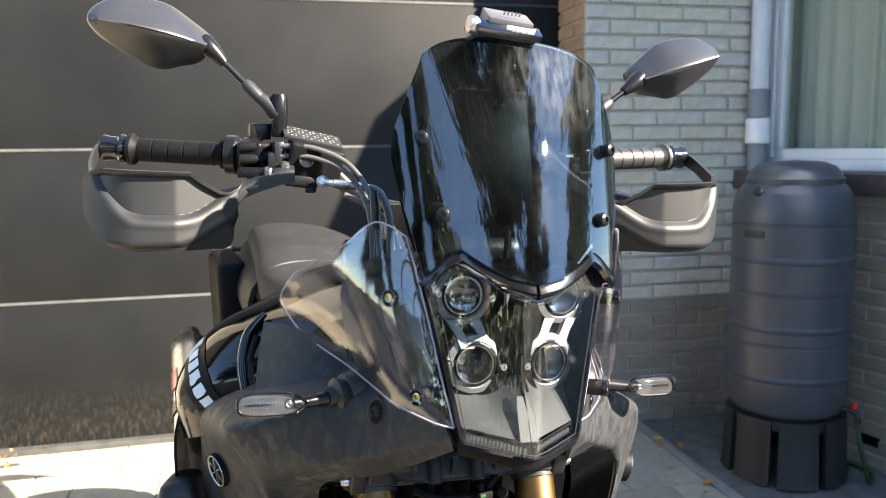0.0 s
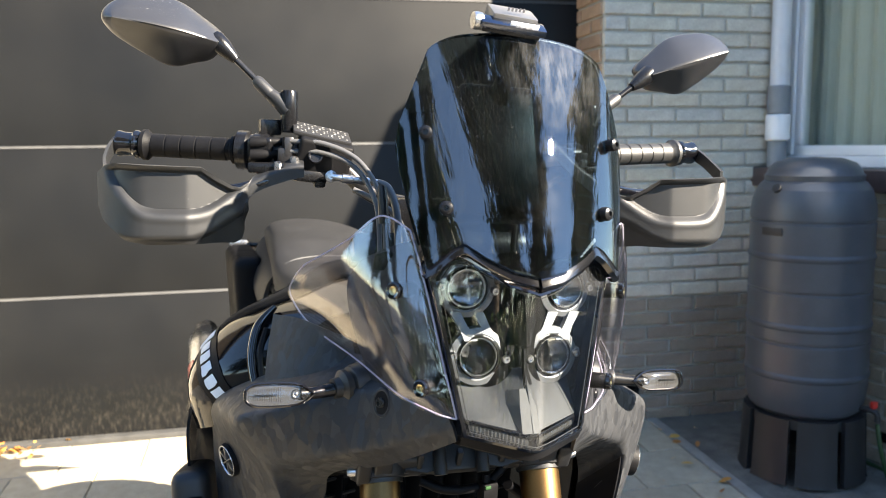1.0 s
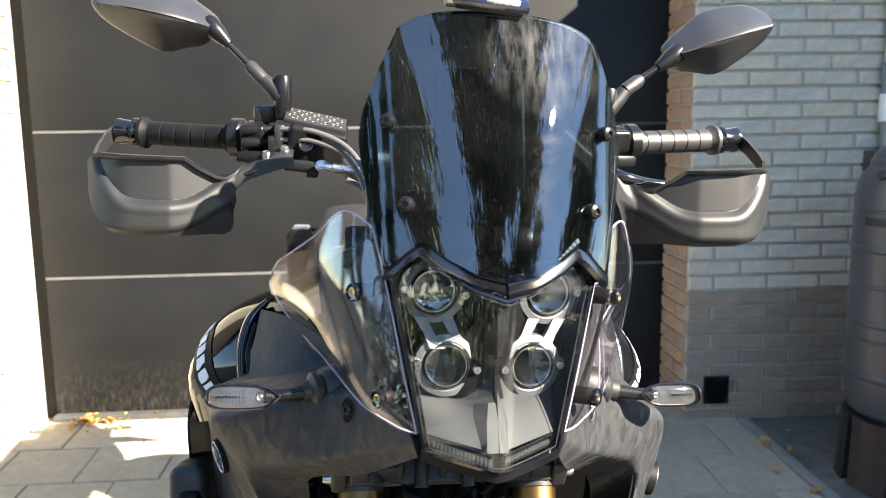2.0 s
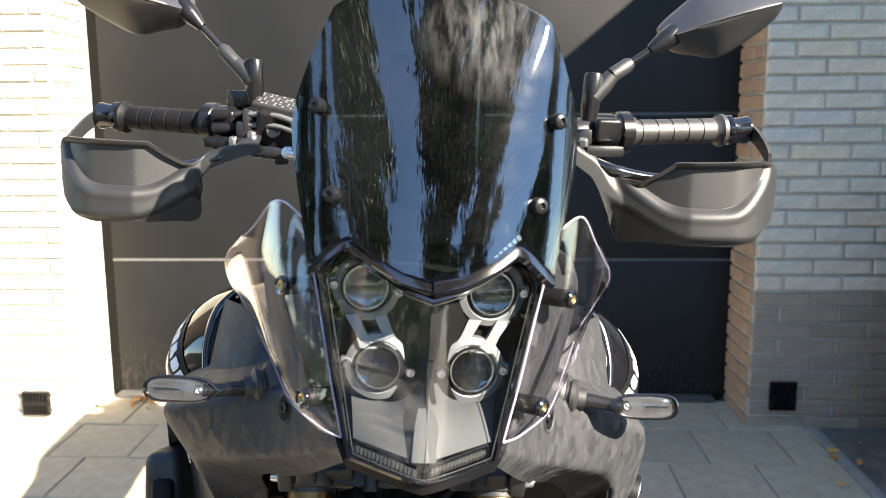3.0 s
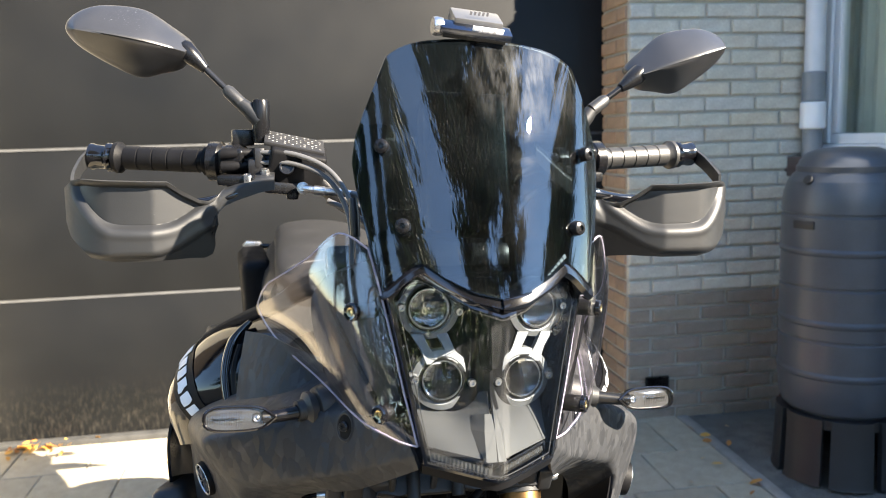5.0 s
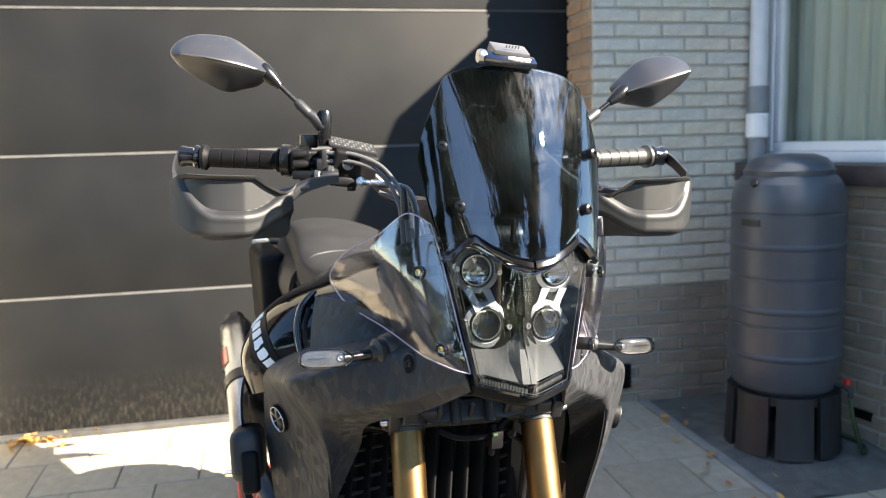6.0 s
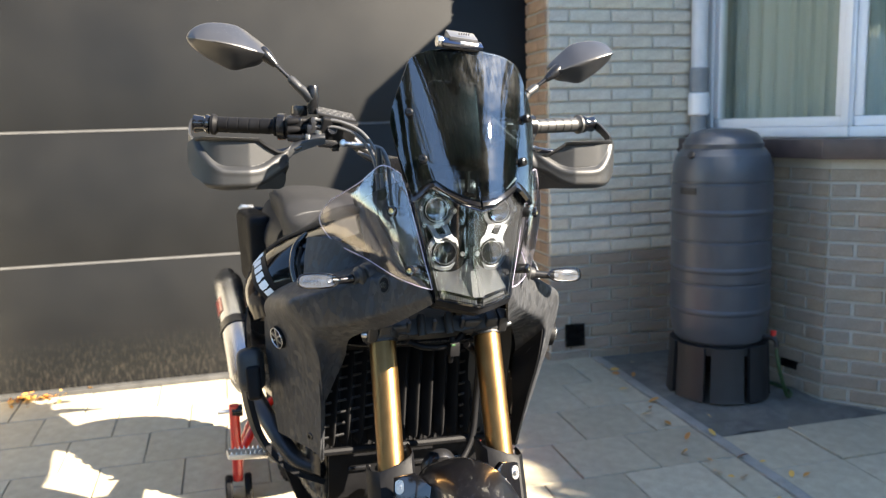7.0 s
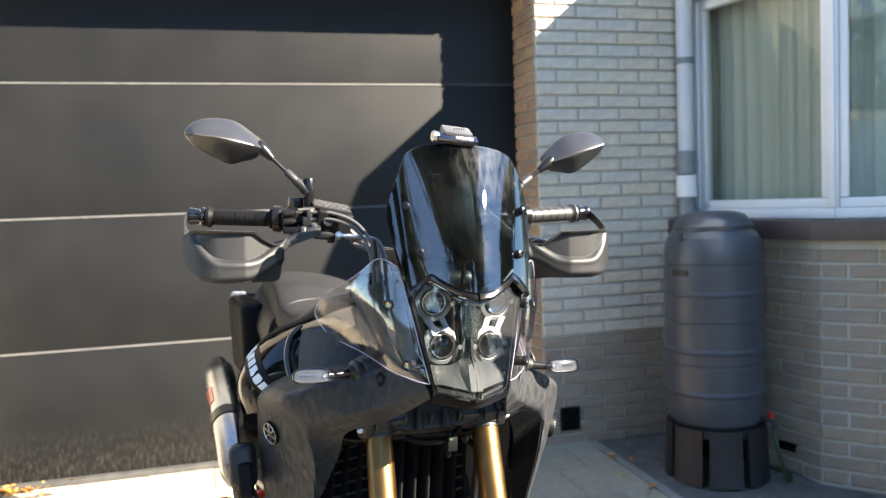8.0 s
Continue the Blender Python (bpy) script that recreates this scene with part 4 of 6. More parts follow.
LU, LL = (0.0590, 0.004, 1.044), (0.0440, -0.004, 0.970)
for s in (-1, 1):
    for nm, (x, y, z), r, ear in (("upper_projector", LU, 0.0235, 0.0300), ("lower_projector", LL, 0.0235, 0.0300)):
        c = Vector((s * x, y, z))
        ax_ = Vector((s * 0.10, -1, 0.02)).normalized()
        bm = lathe(bmesh.new(), [(r * 0.9, -0.03), (r, -0.028), (r, 0.006), (r * 0.93, 0.008), (r * 0.93, 0.0)], c, ax_, 32, True)
        barrel_ = bp(nm, bm, M_DARKSTEEL, headlight, "round projector lamp in a black tube")
        bp("lens", lathe(bmesh.new(), [(r * 0.85, -0.004)] + [(r * 0.85 * math.cos(a), 0.0185 * math.sin(a)) for a in np.linspace(0.0, 1.57, 9)], c, ax_, 32), M_PROJECTOR, barrel_, "domed clear glass lens")
        bp("mask", lathe(bmesh.new(), [(r * 0.16, -0.0300), (r * 0.36, -0.0285), (r * 0.50, -0.0255), (r * 0.62, -0.0220), (r * 0.73, -0.0165), (r * 0.84, -0.0055)], c, ax_, 15), M_BOWL, barrel_, "faceted chromed reflector bowl", sharp=5)
        bp("lens_ring", lathe(bmesh.new(), [(r * 0.84, 0.002), (r * 0.85, 0.0055), (r * 0.895, 0.0055), (r * 0.91, 0.002), (r * 0.84, 0.002)], c, ax_, 36, True), M_STEEL, barrel_, "thin bright metal ring")
        bp("cutoff_plate", prism(bmesh.new(), [(-r * 0.7, -0.0012), (r * 0.7, -0.0012), (r * 0.7, 0.0006), (r * 0.15, 0.0006), (0, 0.003), (-r * 0.7, 0.003)], c - ax_ * 0.016, (1, 0, 0), (0, 0, 1), 0.001), M_ALU, barrel_, "pale cut-off plate")
        # chromed ring and white chip, added behind the glass to make it sparkle
        bp("glint_ring", lathe(bmesh.new(), [(r * 0.60, -0.010), (r * 0.64, -0.0085), (r * 0.68, -0.010), (r * 0.60, -0.010)], c, ax_, 36, True), M_BULB, barrel_, "thin chromed ring added for glints in the lens")
        bp("glint_chip", box(bmesh.new(), (0.006, 0.001, 0.003), c - ax_ * 0.0155 + Vector((0.003 * s, 0, 0.006))), M_WHITE, barrel_)
        # bracket ring with two ears
        ring = lathe(bmesh.new(), [(r * 1.02, -0.006), (r * 1.02, 0.004), (r * 1.10, 0.005), (r * 1.36, 0.003), (r * 1.38, -0.006), (r * 1.02, -0.006)], c, ax_, 36, True)
        u = Vector((1, s * 0.1, 0.06 * s)).normalized()
        for e in (-1, 1):
            box(ring, (0.013, 0.010, 0.012), c + u * e * ear, (0, 0, 0), 0.003)
        bp("bracket_ring", ring, M_ALU, headlight, "silver cast bracket ring")
        for e in (-1, 1):
            bp("screw", bolt(bmesh.new(), c + u * e * ear + Vector((0, -0.007, 0)), (0, -1, 0), 0.0045, 0.004), M_STEEL, headlight)
    # struts that join the two rings
    for x0, x1 in ((0.043, 0.030), (0.070, 0.054)):
        bm = bmesh.new()
        a, b_ = Vector((s * (x0 + 0.002), 0.002, 1.018)), Vector((s * x1, -0.006, 0.988))
        rows = [[(p.x - s * w, p.y + 0.004, p.z), (p.x - s * w, p.y - 0.004, p.z), (p.x + s * w, p.y - 0.004, p.z), (p.x + s * w, p.y + 0.004, p.z)] for p, w in ((a, 0.0062), (a.lerp(b_, 0.5), 0.0052), (b_, 0.008))]
        net(bm, rows, True, True)
        bp("strut", bm, M_ALU, headlight, "silver bracket strut")
    # lower apron of the bracket
    bm = prism(bmesh.new(), [(-0.022, 0), (-0.024, -0.018), (-0.006, -0.024), (0.022, -0.016), (0.020, 0)], (s * LL[0], 0.006, LL[2] - 0.018), (s, 0, 0), (0, 0, 1), 0.006, 0.001)
    bp("bracket_foot", bm, M_ALU, headlight)
    # frosted lower reflector: smooth hollow wing with a crease where the two meet
    rows = [[(s * 0.001, -0.060, 0.8985), (s * 0.03, -0.048, 0.9035), (s * 0.064, -0.031, 0.9085)],
            [(s * 0.001, -0.044, 0.926), (s * 0.032, -0.028, 0.922), (s * 0.067, -0.008, 0.930)],
            [(s * 0.001, -0.034, 0.944), (s * 0.034, -0.012, 0.934), (s * 0.070, 0.008, 0.944)],
            [(s * 0.001, -0.026, 0.962), (s * 0.036, 0.016, 0.948), (s * 0.074, 0.026, 0.956)]]
    bp("lower_reflector", sheet(surf(rows, 14, 16), 0.003), M_FROST, headlight, "frosted silver reflector wing", sharp=60)
    # light bar along the chin
    a, b_ = Vector((s * 0.060, -0.037, 0.9005)), Vector((s * 0.006, -0.0635, 0.8900))
    rows = []
    for i in range(31):
        p = a.lerp(b_, i / 30)
        k = 0.0008 if i % 2 else 0.0
        rows.append([(p.x, p.y - k, p.z + 0.0042), (p.x, p.y - 0.001 - k, p.z), (p.x, p.y + 0.001 - k, p.z - 0.0038)])
    bp("light_bar", sheet(rows, 0.004), M_DIM, headlight, "ribbed clear daytime light bar", sharp=5)
    bp("light_bar_frame", tube(bmesh.new(), [a + Vector((0, -0.002, 0.0085)), b_ + Vector((0, -0.002, 0.0085)), b_ + Vector((0, -0.001, -0.008)), a + Vector((0, -0.001, -0.008)), a + Vector((0, -0.002, 0.0085))], 0.0014, 6), M_BLACK, headlight)
    bp("screw", bolt(bmesh.new(), (s * 0.087, 0.004, 1.02), (s * 0.3, -1, 0), 0.003, 0.002), M_DARKSTEEL, headlight)
# prow standing proud of the lower reflector: a steep face on each side of a flat front
rows = [[(-0.0155, -0.026, 0.938), (-0.006, -0.036, 0.941), (0.006, -0.036, 0.941), (0.0155, -0.026, 0.938)],
        [(-0.0225, -0.029, 0.924), (-0.009, -0.047, 0.926), (0.009, -0.047, 0.926), (0.0225, -0.029, 0.924)],
        [(-0.0120, -0.058, 0.9000), (-0.0105, -0.0615, 0.8995), (0.0105, -0.0615, 0.8995), (0.0120, -0.058, 0.9000)]]
bp("prow", sheet(rows, 0.002), M_FROST, headlight, "frosted silver prow at the reflector's middle", sharp=5)
# central keel between the lamps
rows = []
for z, w, y, d in ((1.040, 0.0150, -0.014, 0.022), (1.012, 0.0145, -0.024, 0.024), (0.986, 0.0085, -0.030, 0.020), (0.982, 0.0062, -0.024, 0.020), (0.966, 0.0062, -0.026, 0.022), (0.944, 0.0110, -0.033, 0.022)):
    rows.append([(-w, y + d, z), (-w * 0.25, y + 0.004, z), (w * 0.1, y - 0.003, z), (w, y + 0.002, z), (w * 1.05, y + d, z)])
bp("keel", sheet(rows, 0.003), M_INNER, headlight, "dark satin ridge between the lamps", sharp=12)
bp("inner_shell", sheet([[cover_xyz(-0.98 + 1.96 * i / 24, j / 12, 0.052) for i in range(25)] for j in range(13)], 0.003), M_INNER, headlight, "dark satin inner shell")
# chin under the cover
rows = [[(x * k, y + b_, z - d) for x, y, z in [cover_xyz(-1.05 + 2.1 * i / 20, 0) for i in range(21)]] for k, b_, d in ((1.02, 0.002, 0.004), (1.0, 0.006, 0.014), (0.93, 0.035, 0.024), (0.80, 0.08, 0.026))]
bp("chin", sheet(rows, 0.004), M_RUBBER, label="black plastic chin below the headlight")

# clear wind deflectors on standoffs
DEFL = [[(0.075, -0.034, 0.910), (0.084, -0.030, 0.9115), (0.092, -0.024, 0.913), (0.099, -0.017, 0.915)],
        [(0.080, -0.030, 0.931), (0.106, -0.020, 0.936), (0.118, -0.008, 0.932), (0.127, 0.014, 0.926)],
        [(0.088, -0.022, 0.963), (0.119, -0.008, 0.965), (0.141, 0.020, 0.960), (0.158, 0.090, 0.947)],
        [(0.096, -0.013, 1.000), (0.129, 0.002, 1.002), (0.162, 0.052, 0.995), (0.194, 0.185, 0.966)],
        [(0.105, -0.002, 1.040), (0.138, 0.014, 1.040), (0.174, 0.066, 1.034), (0.219, 0.200, 1.003)],
        [(0.114, 0.008, 1.077), (0.145, 0.028, 1.080), (0.178, 0.075, 1.068), (0.219, 0.168, 1.030)],
        [(0.1215, 0.016, 1.104), (0.149, 0.040, 1.1165), (0.176, 0.078, 1.085), (0.212, 0.148, 1.047)]]
for s in (-1, 1):
    g = surf(DEFL, 25, 33)
    g = [[(s * x, y, z) for x, y, z in r] for r in g]
    d_ = bp("wind_deflector", sheet(g, 0.003 * s), M_CLEAR, label="clear acrylic wind deflector on black standoffs", sharp=60)
    loop = g[0] + [r[-1] for r in g[1:]] + g[-1][-2::-1] + [r[0] for r in g[-2:0:-1]]
    bp("polished_edge", tube(bmesh.new(), loop + loop[:1], 0.0011, 6), M_EDGE, d_, "bright polished edge")
    for x, y, z in ((0.1385, 0.009, 1.040), (0.1125, -0.021, 0.941)):
        ax_ = Vector((-s * 0.78, 0.62, -0.06)).normalized()
        bp("standoff", lathe(bmesh.new(), [(0.0085, 0.002), (0.009, 0.003), (0.009, 0.032), (0.008, 0.033)], (s * x, y, z), ax_, 20), M_RUBBER, d_, "black rubber standoff")
        bm = lathe(bmesh.new(), [(0.0, 0.0005), (0.0028, 0.0005), (0.003, -0.001), (0.0046, -0.0018), (0.0052, -0.0005), (0.0052, 0.003), (0.0, 0.003)], (s * x, y, z), ax_, 20)
        bp("washer", lathe(bmesh.new(), [(0.0050, -0.0020), (0.0078, -0.0026), (0.0094, -0.0010), (0.0094, 0.003), (0.0050, 0.003), (0.0050, -0.0020)], (s * x, y, z), ax_, 20, True), M_GLOSS, d_, "black button washer")
        bp("screw", bm, M_BRASS, d_, "brass-coloured hex screw")

# inner side panels beside the headlight
for s in (-1, 1):
    rows = [[(s * 0.110, 0.030, 1.092), (s * 0.124, 0.046, 1.086), (s * 0.140, 0.066, 1.076), (s * 0.156, 0.090, 1.062)],
            [(s * 0.104, 0.026, 1.045), (s * 0.124, 0.040, 1.044), (s * 0.146, 0.066, 1.040), (s * 0.168, 0.105, 1.032)],
            [(s * 0.094, 0.012, 0.985), (s * 0.116, 0.026, 0.985), (s * 0.138, 0.054, 0.983), (s * 0.160, 0.100, 0.980)],
            [(s * 0.080, -0.008, 0.925), (s * 0.098, 0.006, 0.925), (s * 0.118, 0.030, 0.923), (s * 0.140, 0.075, 0.920)]]
    g = surf(rows, 20, 20)
    pan = bp("side_panel", sheet(g, 0.004 * s), M_CAMO, label="matt camouflage-wrapped side panel")
    out = Vector((s * 0.62, -0.78, 0.05)).normalized()
    lay = [Vector(g[k][c_]) + out * 0.0005 for k, c_ in ((6, 14), (9, 12), (12, 10), (15, 8), (17, 7))]
    bm = bmesh.new()
    net(bm, [[p + out * 0.001 - Vector((s * 0.0035, 0, 0)), p + out * 0.002, p + out * 0.001 + Vector((s * 0.0035, 0.002, 0))] for p in lay])
    bp("panel_slot", bm, M_BLACK, pan, "dark slot in the side panel")
    c = Vector(g[3][10]) + out * 0.001
    rt = Vector((s * 0.78, 0.62, 0))
    bp("panel_window", prism(bmesh.new(), [(-0.020, -0.004), (-0.004, 0.012), (0.014, 0.006), (0.016, -0.012), (-0.004, -0.012)], c, rt, (0, 0, 1), 0.0015 * -s, 0.0003), M_BLACK, pan, "dark opening in the side panel")

# shrouds from the nose down beside the radiator
SHROUD = [[(0.072, -0.030, 0.884), (0.078, -0.032, 0.900), (0.088, -0.012, 0.926), (0.100, 0.05, 0.938)],
          [(0.118, 0.060, 0.828), (0.132, 0.040, 0.858), (0.152, 0.068, 0.915), (0.160, 0.15, 0.940)],
          [(0.168, 0.140, 0.790), (0.190, 0.090, 0.830), (0.225, 0.110, 0.888), (0.230, 0.22, 0.900)],
          [(0.203, 0.200, 0.738), (0.240, 0.140, 0.803), (0.285, 0.157, 0.856), (0.299, 0.29, 0.845)],
          [(0.200, 0.207, 0.668), (0.222, 0.165, 0.735), (0.252, 0.192, 0.780), (0.300, 0.33, 0.775)],
          [(0.205, 0.213, 0.600), (0.208, 0.190, 0.640), (0.228, 0.213, 0.674), (0.288, 0.34, 0.668)],
          [(0.200, 0.215, 0.520), (0.203, 0.205, 0.528), (0.216, 0.232, 0.538), (0.268, 0.34, 0.545)]]


def creased(rows, nv):
    """Smooth down the panel, but flat facets with tight rounded creases across it."""
    cols = [spline([r[k] for r in rows], nv) for k in range(4)]
    us = (0, 0.2, 0.4, 0.6, 0.8, 0.92, 1.0, 1.08, 1.2, 1.4, 1.6, 1.8, 1.92, 2.0, 2.08, 2.2, 2.4, 2.6, 2.8, 3.0)
    out = []
    for j in range(nv):
        p = [Vector(c[j]) for c in cols]

        def flat(u):
            i = min(int(u), 2)
            return p[i].lerp(p[i + 1], u - i)
        soft = [Vector(q) for q in spline([tuple(q) for q in p], 31)]
        row = []
        for u in us:
            q = flat(u)
            if u in (1.0, 2.0):
                q = q * 0.5 + (flat(u - 0.08) + flat(u + 0.08)) * 0.25
            row.append(tuple(q.lerp(soft[round(u * 10)], 0.12)))
        out.append(row)
    return out


for s in (-1, 1):
    # the flank away from the exhaust bulges further down
    full = [list(r) for r in SHROUD]
    if s < 0:
        for k, p in ((3, (0.168, 0.188, 0.738)), (4, (0.192, 0.203, 0.668)), (5, (0.214, 0.213, 0.600))):
            full[k][0] = p
    else:
        full = [[(x + k * w, y - f * v, z) for (x, y, z), w, v in zip(r, (0.0, 0.5, 1.0, 0.6), (0.5, 1.0, 1.0, 0.2))] for r, k, f in zip(SHROUD, (0, 0, -0.004, -0.011, 0.020, 0.022, 0.010), (0, 0, 0, 0.014, 0.034, 0.040, 0.030))]
    g = [[(s * x, y, z) for x, y, z in r] for r in creased(full, 56)]
    sh = bp("shroud", sheet(g, 0.005 * s), M_CAMO, label="matt black camouflage-wrapped radiator shroud", sharp=50)
    if s < 0:
        rows = [[(s * 0.190, 0.318 + k, z), (s * 0.242, 0.338 + k * 0.5, z), (s * w, 0.338, z)] for z, w, k in ((0.83, 0.290, -0.02), (0.74, 0.292, 0.0), (0.65, 0.282, 0.01), (0.55, 0.264, 0.02))]
    else:
        # on this side the panel closes the gap from the shroud's front edge to the radiator
        rows = [[(w - 0.062, 0.288, z), (w - 0.030, 0.250, z), (w - 0.003, y, z)] for z, w, y in ((0.80, 0.196, 0.200), (0.738, 0.203, 0.206), (0.668, 0.200, 0.213), (0.60, 0.205, 0.219), (0.525, 0.200, 0.221))]
    if s > 0:
        lift = Vector((-0.002, -0.0035, 0))
        face = [[Vector(p) + lift for p in r[:6]] for r in g[29:55]]
        bp("duct_face", sheet(face, -0.003), M_RUBBER, sh, "dark inner face of the shroud")
        for k in range(2, 22, 3):
            bp("duct_rib", tube(bmesh.new(), [face[k + 2][1] + lift * 0.3, face[k][4] + lift * 0.3], 0.0022, 6), M_MATT, sh, "slanting rib")
    bp("duct_panel", sheet(surf(rows, 8, 10), 0.003 * s), M_MATT, sh, "black duct panel inside the shroud")
    hull = BVHTree.FromPolygons([p for r in g for p in r], [(a * 20 + b, a * 20 + b + 1, a * 20 + b + 21, a * 20 + b + 20) for a in range(55) for b in range(19)])
    o, n_, _, _ = hull.find_nearest(Vector((s * 0.139, 0.045, 0.906)))
    n_ = n_ if n_.y < 0 else -n_
    r_ = n_.cross(Vector((0, 0, 1))).normalized()
    u_ = r_.cross(n_)
    oval = lambda k: [o + n_ * k[1] + r_ * math.cos(a) * 0.0095 * k[0] + u_ * math.sin(a) * 0.0135 * k[0] for a in np.linspace(0, 2 * math.pi, 25)[:-1]]
    bm = bmesh.new()
    net(bm, [oval(k) for k in ((1.32, -0.002), (1.24, 0.0006), (1.10, 0.0012), (1.0, 0.0004), (0.98, -0.002))], True)
    bp("recess_lip", bm, M_CAMO, sh, "rounded lip of the screw recess")
    bm = bmesh.new()
    net(bm, [oval(k) for k in ((1.02, 0.0002), (0.5, 0.0003), (0.02, 0.0003))], True, True)
    bp("recess", bm, M_RUBBER, sh, "dark screw recess")
    bp("screw", bolt(bmesh.new(), o + n_ * 0.001 + r_ * 0.001, n_, 0.0058, 0.002), M_BLACK, sh, "sunk black screw")
    bp("screw", bolt(bmesh.new(), (s * 0.222, 0.236, 0.568), (s * 0.8, -0.6, -0.1), 0.008, 0.003), M_BLACK, sh)
    # round badge: plain ring and bars
    j, i = min(((j, i) for j in range(2, 54) for i in range(2, 18)), key=lambda q: abs(g[q[0]][q[1]][2] - 0.768) + abs(abs(g[q[0]][q[1]][0]) - 0.276))
    c = Vector(g[j][i])
    n_ = (Vector(g[j][i + 2]) - Vector(g[j][i - 2])).cross(Vector(g[j + 2][i]) - Vector(g[j - 2][i])).normalized()
    n_ = n_ if n_.y < 0 else -n_
    c = c + n_ * 0.003
    badge = bp("badge", lathe(bmesh.new(), [(0.0, 0.001), (0.019, 0.001), (0.0205, 0.004), (0.0225, 0.004), (0.0235, 0.0), (0.0235, -0.01)], c, n_, 30), M_RUBBER, sh, "round black badge")
    bm = lathe(bmesh.new(), [(0.0200, 0.003), (0.0206, 0.0046), (0.0216, 0.0046), (0.0222, 0.003), (0.0200, 0.003)], c, n_, 30, True)
    r_ = n_.cross(Vector((0, 0, 1))).normalized()
    u_ = r_.cross(n_)
    for k in range(6):
        a = math.pi / 3 * k
        d = r_ * math.cos(a + 0.52) + u_ * math.sin(a + 0.52)
        e = n_.cross(d)
        bp("bar", prism(bmesh.new(), [(0.002, -0.0005), (0.018, -0.0011), (0.018, 0.0011), (0.002, 0.0005)], c + n_ * 0.001, d, e, 0.0035), M_STEEL, badge)
    bp("ring", bm, M_STEEL, badge, "silver ring")
    # matt inner panel between the tank and the signal's base
    rows = [[(s * 0.230, 0.246, 0.968), (s * 0.205, 0.200, 0.972), (s * 0.178, 0.160, 0.966), (s * 0.150, 0.150, 0.955)],
            [(s * 0.238, 0.232, 0.922), (s * 0.209, 0.182, 0.930), (s * 0.177, 0.148, 0.934), (s * 0.146, 0.138, 0.930)],
            [(s * 0.244, 0.210, 0.872), (s * 0.212, 0.164, 0.880), (s * 0.178, 0.132, 0.892), (s * 0.144, 0.126, 0.895)],
            [(s * 0.250, 0.192, 0.832), (s * 0.214, 0.154, 0.836), (s * 0.178, 0.124, 0.846), (s * 0.144, 0.116, 0.855)]]
    bp("inner_panel", sheet(surf(rows, 12, 12), 0.004 * s), M_CAMO, label="matt black camouflage-wrapped inner panel")
    # turn signal
    root, tip = Vector((s * 0.122, 0.106, 0.918)), Vector((s * 0.183, 0.088, 0.912))
    st = bp("turn_signal", lathe(bmesh.new(), [(0.026, 0.0), (0.0255, 0.018), (0.0235, 0.036), (0.0215, 0.041), (0.0165, 0.043), (0.0165, 0.046), (0.0195, 0.047), (0.0195, 0.052), (0.0165, 0.054), (0.0125, 0.056), (0.0115, 0.064)], root, tip - root, 28), M_MATT, label="turn signal with clear lens on a black stalk", sharp=30)
    bp("stalk", tube(bmesh.new(), [(s * 0.178, 0.089, 0.912), (s * 0.208, 0.082, 0.910), (s * 0.222, 0.080, 0.910)], [0.0085, 0.0072, 0.0075], 14), M_BLACK, st)
    rt, up = Vector((s * 1.0, 0.06, -0.01)).normalized(), Vector((0, 0.26, 0.966))
    up = (up - rt * up.dot(rt)).normalized()
    face = rt.cross(up) * s                                   # towards the road
    at = Vector((s * 0.2475, 0.078, 0.9105))
    half = spline([(-0.0435, 0.0), (-0.030, 0.0105), (-0.014, 0.0138), (0.014, 0.0142), (0.028, 0.0125), (0.0355, 0.0070), (0.0370, 0.0)], 19)
    half = half + [(x, -y) for x, y in half[-2:0:-1]]

    def ring_at(k, h, shrink=0.0):
        return [at + rt * (x * k) + up * (y * (k - shrink)) + face * h for x, y in half]
    bm = bmesh.new()
    net(bm, [ring_at(0.45, -0.020), ring_at(0.80, -0.013), ring_at(0.97, -0.004), ring_at(1.0, 0.0), ring_at(0.985, 0.0025), ring_at(0.93, 0.0035, 0.03), ring_at(0.90, 0.0015, 0.08), ring_at(0.89, -0.004, 0.09)], True)
    bp("signal_body", bm, M_GLOSS, st, "gloss black signal housing")
    bm = bmesh.new()
    net(bm, [ring_at(0.895, -0.0015, 0.09), ring_at(0.80, -0.0040, 0.12), ring_at(0.02, -0.0045)], True, True)
    bp("signal_reflector", bm, M_SIGNAL, st, "silver reflector")
    bm = bmesh.new()
    net(bm, [ring_at(0.905, 0.0015, 0.08), ring_at(0.88, 0.0042, 0.09), ring_at(0.70, 0.0060, 0.1), ring_at(0.30, 0.0068, 0.05), ring_at(0.02, 0.0070)], True, True)
    bp("signal_lens", bm, M_SIGLENS, st, "clear lens")
    bm = bmesh.new()
    for k in range(15):
        h = 0.0085 - 0.00026 * k
        prism(bm, [(-0.0005, -h), (0.0005, -h), (0.0005, h), (-0.0005, h)], at + rt * (-0.004 + 0.0025 * k) - face * 0.004, rt, up, 0.0025 * s)
    bp("ribs", bm, M_DIM, st, "fine upright ribs")
    bp("slit", prism(bmesh.new(), [(-0.012, -0.0009), (0.013, -0.0009), (0.014, 0.0009), (-0.012, 0.0009)], at + rt * 0.012 - face * 0.002, rt, up, 0.002 * s), M_DARKSTEEL, st, "dark slit between the ribs")
    bp("bulb", lathe(bmesh.new(), [(0.0065, 0), (0.0060, 0.002), (0.0042, 0.0042), (0.0025, 0.0030), (0, 0.0045)], at - rt * 0.021 - face * 0.0035, face, 11), M_STEEL, st, "faceted chrome bulb holder", sharp=5)

